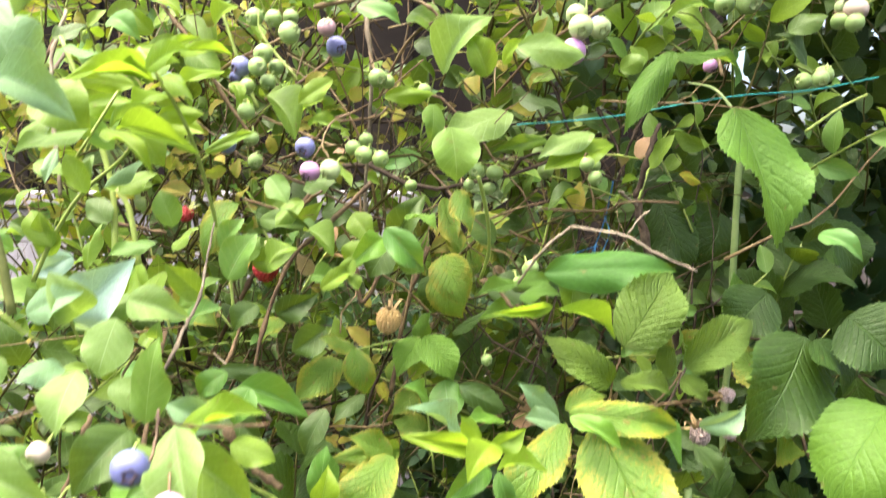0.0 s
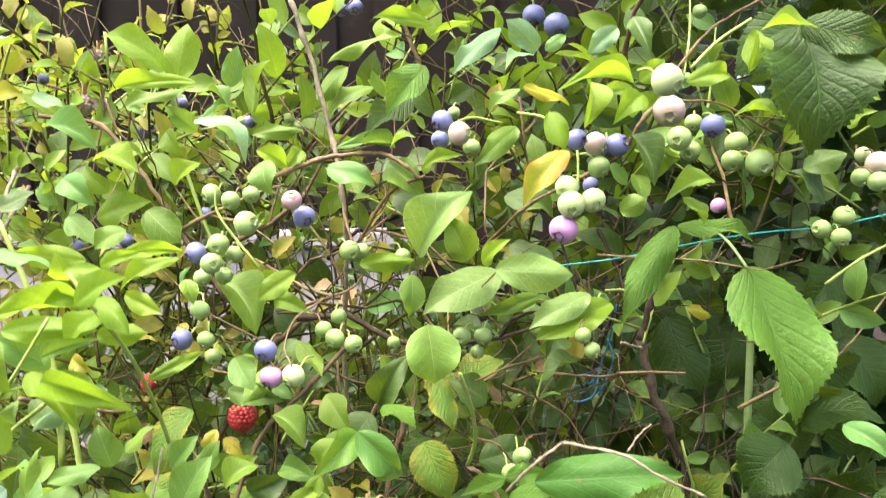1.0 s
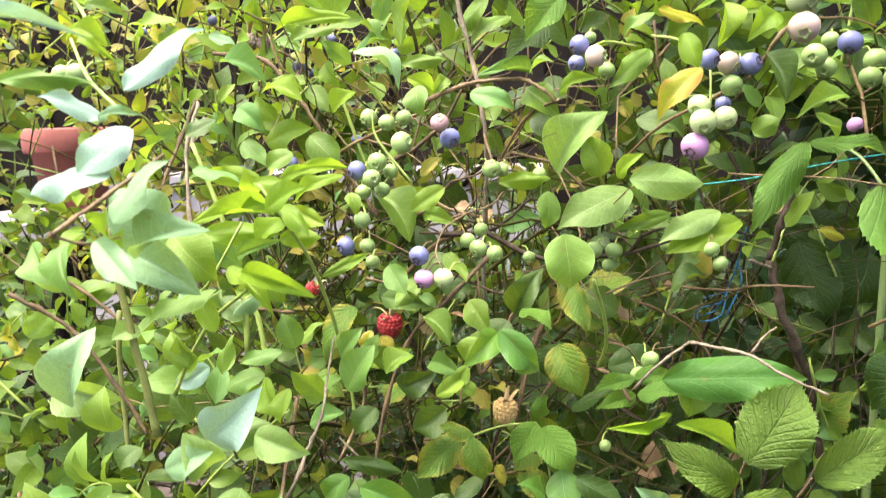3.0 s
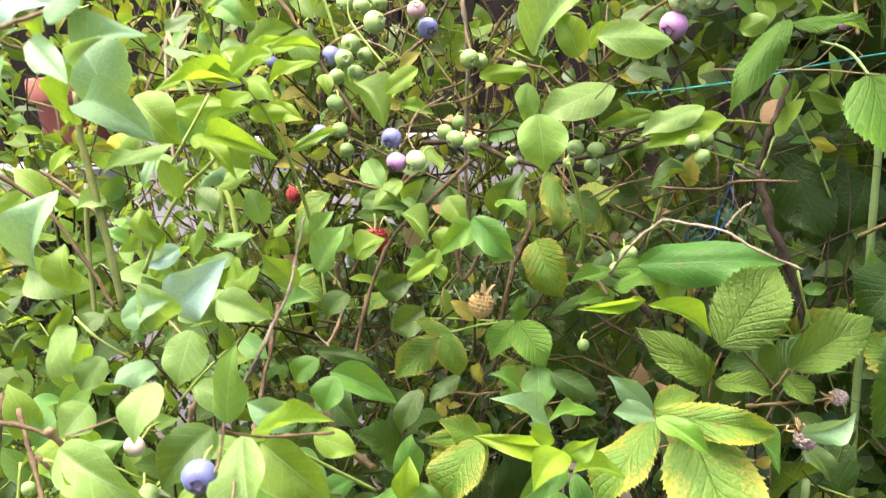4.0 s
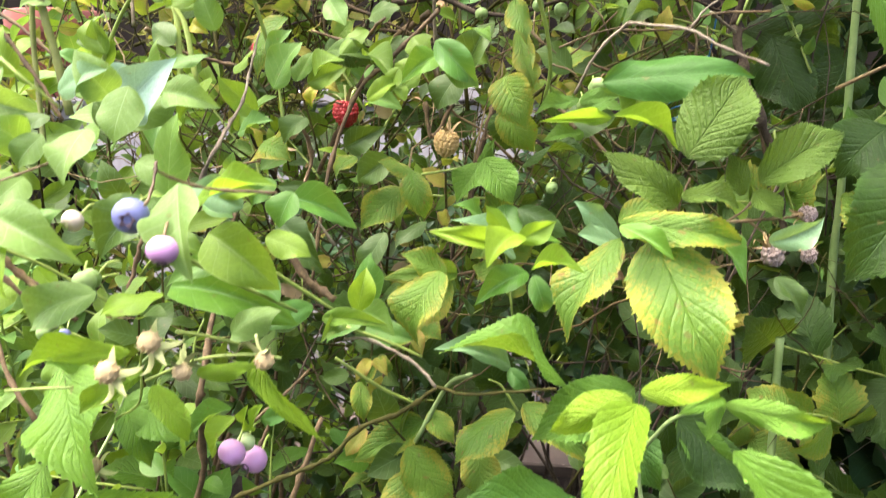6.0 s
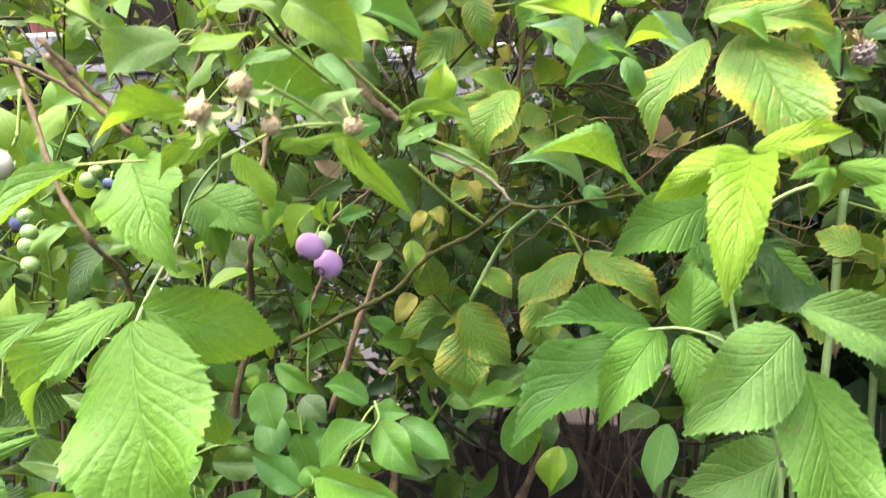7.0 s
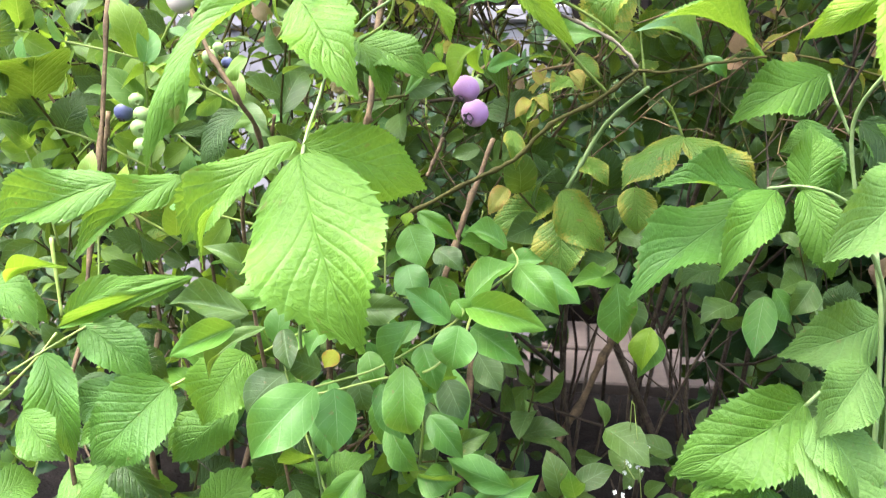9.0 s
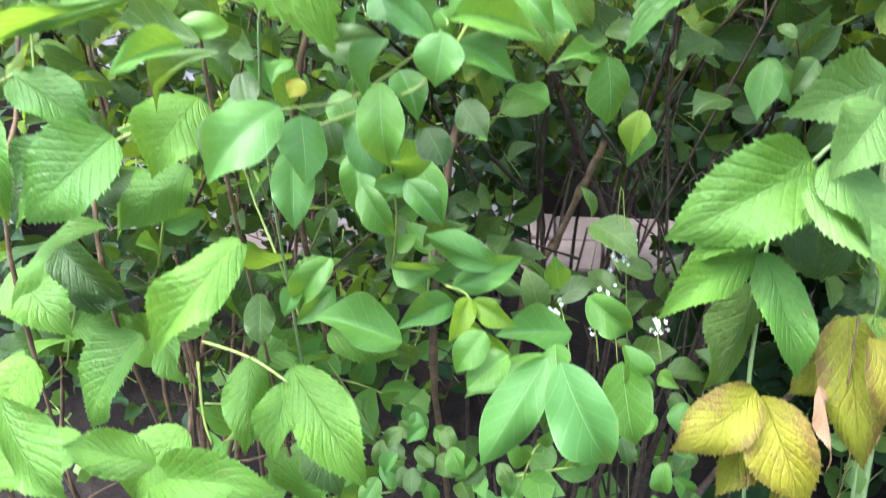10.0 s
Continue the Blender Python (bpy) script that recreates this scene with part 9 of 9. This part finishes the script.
def clear_of_sight_lines(p):
    """Whether a place lies off the camera's sight lines to pot, paving and ripe raspberry."""
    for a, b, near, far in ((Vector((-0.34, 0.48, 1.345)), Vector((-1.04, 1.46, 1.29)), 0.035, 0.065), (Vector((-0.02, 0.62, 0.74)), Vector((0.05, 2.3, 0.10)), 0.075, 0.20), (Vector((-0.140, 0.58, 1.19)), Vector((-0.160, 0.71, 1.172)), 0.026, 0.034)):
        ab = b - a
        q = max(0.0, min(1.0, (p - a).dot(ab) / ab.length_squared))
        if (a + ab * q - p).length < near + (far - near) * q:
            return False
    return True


def shoots(seed, count, region, length, leaf_len, ratio, spread=1.0, gap=0.018, up=0.8):
    """Twigs that grow from random places in a region (x0, x1, y0, y1, z0, z1), with leaves set alternately along them."""
    rng = random.Random(seed)
    places, tubes = [], []
    x0, x1, y0, y1, z0, z1 = region
    for _ in range(count):
        p = Vector((rng.uniform(x0, x1), rng.uniform(y0, y1), rng.uniform(z0, z1)))
        way = Vector((rng.gauss(0, 0.6), rng.gauss(-0.15, 0.4), rng.gauss(up, 0.5))).normalized()
        n = max(3, int(rng.uniform(0.6, 1.2) * length / gap))
        pts, ang = [p.copy()], rng.uniform(0, 6.28)
        for i in range(n):
            way = (way + Vector((rng.gauss(0, 0.06), rng.gauss(0, 0.06), rng.gauss(-0.03, 0.05)))).normalized()
            p = p + way * gap
            pts.append(p.copy())
            ang += 2.4 + rng.uniform(-0.3, 0.3)
            side = way.orthogonal().normalized()
            side = Matrix.Rotation(ang, 3, way) @ side
            out = (side * rng.uniform(0.6, 1.1) * spread + way * 0.5 + Vector((0, 0, rng.uniform(-0.25, 0.1)))).normalized()
            size = leaf_len * rng.uniform(0.55, 1.2) * (0.7 + 0.5 * math.sin(3.1 * (i + 1) / (n + 1)))
            if rng.random() < 0.88 and clear_of_sight_lines(p):
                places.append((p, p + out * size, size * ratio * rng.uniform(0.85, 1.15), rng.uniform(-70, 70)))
        if clear_of_sight_lines(pts[-1]) and clear_of_sight_lines(pts[0]):
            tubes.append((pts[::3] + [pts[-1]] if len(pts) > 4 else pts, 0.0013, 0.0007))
    return places, tubes


def trees_of_stems(seed, at, count, lean, top, r0):
    """Woody stems that rise from the foot of a bush and spread."""
    rng = random.Random(seed)
    tubes = []
    for _ in range(count):
        x, y = at[0] + rng.gauss(0, 0.07), at[1] + rng.gauss(0, 0.06)
        tx, ty = x + rng.gauss(0, lean), y + rng.gauss(-0.02, lean * 0.45)
        h = top * rng.uniform(0.6, 1.05)
        pts = [(x, y, 0.0)]
        for i in range(1, 5):
            q = i / 4
            pts.append((x + (tx - x) * q ** 1.4 + rng.gauss(0, 0.015), y + (ty - y) * q ** 1.4 + rng.gauss(0, 0.015), h * q))
        tubes.append((pts, r0 * rng.uniform(0.6, 1.2), r0 * 0.3))
        for _ in range(3):
            i = rng.randint(1, 3)
            a = Vector(pts[i]).lerp(Vector(pts[i + 1]), rng.random())
            b = a + Vector((rng.gauss(0, 0.13), rng.gauss(-0.03, 0.08), rng.uniform(0.05, 0.3)))
            tubes.append(((a, a.lerp(b, 0.5) + Vector((rng.gauss(0, 0.015), rng.gauss(0, 0.015), -0.01)), b), r0 * 0.4, r0 * 0.16))
    return tubes


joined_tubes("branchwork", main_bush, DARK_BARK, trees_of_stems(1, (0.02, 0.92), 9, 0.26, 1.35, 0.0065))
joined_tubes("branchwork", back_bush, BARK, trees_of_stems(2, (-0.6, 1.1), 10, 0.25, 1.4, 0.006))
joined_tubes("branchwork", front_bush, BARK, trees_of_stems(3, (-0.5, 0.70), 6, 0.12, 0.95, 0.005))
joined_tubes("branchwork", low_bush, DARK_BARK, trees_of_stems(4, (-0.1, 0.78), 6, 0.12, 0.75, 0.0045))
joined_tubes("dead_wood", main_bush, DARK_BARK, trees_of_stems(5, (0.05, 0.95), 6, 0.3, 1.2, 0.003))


def tangle(seed, count, region, length, r):
    """Thin crooked twigs, each with a side twig or two, that cross one another inside a bush."""
    rng = random.Random(seed)
    tubes = []

    def crooked(a, way, size, thick):
        pts = [a]
        for _ in range(5):
            way = (way + Vector((rng.gauss(0, 0.24), rng.gauss(0, 0.18), rng.gauss(0, 0.24)))).normalized()
            pts.append(pts[-1] + way * size / 5 * rng.uniform(0.6, 1.4))
        if all(clear_of_sight_lines(q) for q in pts):
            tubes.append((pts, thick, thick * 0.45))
        return pts

    for _ in range(count):
        a = Vector((rng.uniform(region[0], region[1]), rng.uniform(region[2], region[3]), rng.uniform(region[4], region[5])))
        way = Vector((rng.gauss(0, 0.6), rng.gauss(0, 0.35), rng.gauss(0.6, 0.5))).normalized()
        thick = r * rng.choice((0.35, 0.45, 0.55, 0.65, 0.8, 1.3))
        pts = crooked(a, way, length * rng.uniform(0.5, 1.3), thick)
        for _ in range(rng.randint(0, 2)):
            side = (way + Vector((rng.gauss(0, 0.8), rng.gauss(0, 0.5), rng.gauss(0, 0.6)))).normalized()
            crooked(rng.choice(pts[1:5]), side, length * rng.uniform(0.25, 0.5), thick * 0.6)
    return tubes


joined_tubes("twig_tangle", main_bush, OLIVE_STEM, tangle(31, 60, (-0.3, 0.4, 0.62, 0.9, 0.8, 1.5), 0.15, 0.0014), steps=1)
joined_tubes("twig_tangle", main_bush, BARK, tangle(32, 40, (-0.3, 0.4, 0.62, 0.95, 0.75, 1.5), 0.2, 0.0018), steps=1)
joined_tubes("twig_tangle", back_bush, OLIVE_STEM, tangle(33, 90, (-0.95, -0.15, 0.7, 1.05, 0.8, 1.6), 0.17, 0.0015), steps=1)
joined_tubes("twig_tangle", main_bush, OLIVE_STEM, tangle(35, 90, (-0.32, 0.12, 0.64, 0.85, 0.98, 1.25), 0.16, 0.0015), steps=1)
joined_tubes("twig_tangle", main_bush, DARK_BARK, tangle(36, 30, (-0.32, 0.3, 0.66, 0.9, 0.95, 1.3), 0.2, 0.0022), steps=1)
joined_tubes("dry_twig_tangle", main_bush, BARK, tangle(37, 110, (-0.4, 0.2, 0.66, 0.95, 0.9, 1.4), 0.16, 0.0012), steps=1)
joined_tubes("dry_twig_tangle", main_bush, REDTWIG, tangle(38, 110, (-0.4, 0.25, 0.6, 0.9, 0.9, 1.45), 0.17, 0.0013), steps=1)
joined_tubes("dry_twig_tangle", back_bush, OLIVE_STEM, tangle(39, 110, (-0.9, -0.2, 0.66, 1.0, 0.9, 1.55), 0.17, 0.0013), steps=1)
joined_tubes("dry_twig_tangle", back_bush, BARK, tangle(40, 70, (-0.9, -0.2, 0.66, 1.0, 0.9, 1.45), 0.17, 0.0013), steps=1)
joined_tubes("twig_tangle", low_bush, DARK_BARK, tangle(34, 40, (-0.5, 0.4, 0.62, 0.95, 0.4, 1.0), 0.2, 0.0018), steps=1)


def fill(plant, seed, parts):
    for i, (kind, material, count, region, length, leaf_len, ratio) in enumerate(parts):
        places, tubes = shoots(seed * 17 + i, count, region, length, leaf_len, ratio)
        joined_leaves("foliage", plant, kind, material, places)
        joined_tubes("twig_growth", plant, SHOOT if i % 2 == 0 else OLIVE_STEM, tubes)


fill(main_bush, 1, (
    ("far_blue", BLUE_LEAF, 80, (-0.35, 0.4, 0.68, 0.88, 1.05, 1.5), 0.13, 0.030, 0.5),
    ("far_rasp", BRONZE_LEAF, 60, (-0.45, 0.15, 0.64, 0.85, 0.95, 1.35), 0.10, 0.022, 0.5),
    ("far_rasp", DRY_LEAF, 16, (-0.40, 0.3, 0.66, 0.9, 0.9, 1.3), 0.06, 0.022, 0.6),
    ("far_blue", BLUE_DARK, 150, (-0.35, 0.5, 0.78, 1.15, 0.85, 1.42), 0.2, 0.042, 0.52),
    # crown mostly above the view, added to shade the growth below
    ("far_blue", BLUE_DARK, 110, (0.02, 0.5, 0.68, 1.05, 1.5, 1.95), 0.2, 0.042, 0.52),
    ("far_blue", BLUE_FRESH, 34, (-0.35, 0.3, 0.7, 0.9, 1.3, 1.65), 0.17, 0.036, 0.5),
))
fill(back_bush, 2, (
    ("far_blue", BLUE_FRESH, 80, (-1.0, -0.2, 0.78, 1.25, 1.0, 1.46), 0.17, 0.028, 0.44),
    ("far_rasp", BRONZE_LEAF, 130, (-0.85, -0.15, 0.68, 1.1, 1.12, 1.5), 0.13, 0.022, 0.45),
    ("far_blue", BLUE_BROWN, 30, (-0.9, -0.2, 0.76, 1.2, 1.1, 1.48), 0.15, 0.026, 0.5),
    ("far_blue", BLUE_LEAF, 60, (-1.0, -0.2, 0.74, 1.0, 0.8, 1.4), 0.2, 0.036, 0.52),
    ("far_blue", BLUE_FRESH, 40, (-0.9, -0.3, 0.8, 1.2, 0.55, 1.0), 0.18, 0.034, 0.48),
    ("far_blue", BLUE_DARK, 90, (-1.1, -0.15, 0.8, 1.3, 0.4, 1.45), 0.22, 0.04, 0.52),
))
fill(front_bush, 3, (
    ("far_blue", BLUE_LEAF, 44, (-0.62, -0.22, 0.52, 0.75, 0.85, 1.15), 0.14, 0.037, 0.52),
    ("far_blue", BLUE_DARK, 40, (-0.62, -0.2, 0.6, 0.8, 0.7, 1.1), 0.15, 0.04, 0.55),
))
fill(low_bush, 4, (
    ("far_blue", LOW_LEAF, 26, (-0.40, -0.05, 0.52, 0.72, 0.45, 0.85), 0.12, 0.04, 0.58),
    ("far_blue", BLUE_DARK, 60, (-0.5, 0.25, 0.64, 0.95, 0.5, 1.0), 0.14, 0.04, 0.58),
))
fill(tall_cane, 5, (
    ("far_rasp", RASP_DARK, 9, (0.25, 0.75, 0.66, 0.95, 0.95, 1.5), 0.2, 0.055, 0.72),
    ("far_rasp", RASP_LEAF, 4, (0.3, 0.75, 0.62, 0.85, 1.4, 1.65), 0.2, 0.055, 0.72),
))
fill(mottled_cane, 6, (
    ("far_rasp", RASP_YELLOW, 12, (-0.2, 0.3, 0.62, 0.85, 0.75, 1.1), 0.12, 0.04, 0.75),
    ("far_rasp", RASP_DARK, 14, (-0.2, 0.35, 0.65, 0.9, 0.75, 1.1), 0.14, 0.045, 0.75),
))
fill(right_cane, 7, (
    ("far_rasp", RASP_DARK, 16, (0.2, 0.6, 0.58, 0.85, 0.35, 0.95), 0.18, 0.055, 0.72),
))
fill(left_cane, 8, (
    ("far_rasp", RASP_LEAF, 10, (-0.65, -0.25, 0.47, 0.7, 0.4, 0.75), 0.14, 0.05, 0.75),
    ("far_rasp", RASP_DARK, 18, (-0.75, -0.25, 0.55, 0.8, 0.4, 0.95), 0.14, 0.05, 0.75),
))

hedge = thing("hedge", "hedge of broad ivy leaves, deep shade put into their colour", "hedge", (1.1, 1.6, 0))
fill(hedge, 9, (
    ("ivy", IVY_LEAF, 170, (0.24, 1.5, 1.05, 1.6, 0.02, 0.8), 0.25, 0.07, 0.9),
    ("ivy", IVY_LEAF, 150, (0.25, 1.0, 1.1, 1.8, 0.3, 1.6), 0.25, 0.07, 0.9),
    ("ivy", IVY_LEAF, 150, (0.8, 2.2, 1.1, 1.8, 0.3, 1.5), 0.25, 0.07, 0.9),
    # overhang out of view, made up to cast shade on the canes
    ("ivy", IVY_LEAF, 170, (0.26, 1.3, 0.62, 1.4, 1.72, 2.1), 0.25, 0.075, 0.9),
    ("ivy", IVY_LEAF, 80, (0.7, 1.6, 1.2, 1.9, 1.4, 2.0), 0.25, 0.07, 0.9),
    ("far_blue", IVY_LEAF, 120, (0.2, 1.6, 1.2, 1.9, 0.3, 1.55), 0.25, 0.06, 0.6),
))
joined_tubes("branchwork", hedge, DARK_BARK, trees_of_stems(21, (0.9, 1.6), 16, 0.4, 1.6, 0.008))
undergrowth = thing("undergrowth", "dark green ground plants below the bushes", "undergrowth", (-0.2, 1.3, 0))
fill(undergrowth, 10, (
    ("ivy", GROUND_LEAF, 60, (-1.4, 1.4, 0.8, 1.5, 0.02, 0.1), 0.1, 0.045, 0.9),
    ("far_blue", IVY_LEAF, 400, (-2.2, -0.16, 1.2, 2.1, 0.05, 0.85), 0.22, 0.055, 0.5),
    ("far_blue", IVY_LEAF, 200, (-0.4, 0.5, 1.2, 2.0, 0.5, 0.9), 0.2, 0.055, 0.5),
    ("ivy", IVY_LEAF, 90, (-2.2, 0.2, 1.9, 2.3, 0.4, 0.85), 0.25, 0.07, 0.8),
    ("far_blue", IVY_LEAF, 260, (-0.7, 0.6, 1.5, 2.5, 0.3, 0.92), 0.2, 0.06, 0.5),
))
joined_tubes("dry_stalk_clump", undergrowth, DARK_BARK, [(((x * 0.035 - 0.5, 2.05 + 0.1 * math.sin(x * 2.3), 0.0), (x * 0.035 - 0.5 + 0.03 * math.sin(x * 1.7), 2.06, 0.25), (x * 0.035 - 0.5 + 0.09 * math.sin(x * 3.1), 2.04, 0.62)), 0.006, 0.003) for x in range(0, 40, 3)])

# ---- paving slabs and boards ----
SLABS = []
for k in range(4):
    bm = bmesh.new()
    box(bm, -0.245, 0.245, -0.145, 0.145, 0.0, 0.05, 0.006)
    me = bpy.data.meshes.new("paving_slab")
    bm.to_mesh(me)
    bm.free()
    me.materials.append(PAVING)
    SLABS.append(me)
for j in range(2):
    for i in range(-7, 8):
        ob = part("paving_slab", SLABS[(i + j) % 4], None, pavement)
        ob.location = (0.5 * i + 0.25 * (j % 2), 0.15 + 0.3 * j, -0.012 + 0.004 * ((i * 7 + j * 3) % 3))
bm = bmesh.new()
box(bm, -0.078, 0.078, -0.012, 0.012, 0.0, 2.9, 0.004)
BOARD = bpy.data.meshes.new("board")
bm.to_mesh(BOARD)
bm.free()
BOARD.materials.append(DARKWOOD)
for i in range(31):
    ob = part("board", BOARD, None, shed_wall)
    ob.location = (-2.0 + 0.146 * i, 0.027 * (i % 2), 0.0)
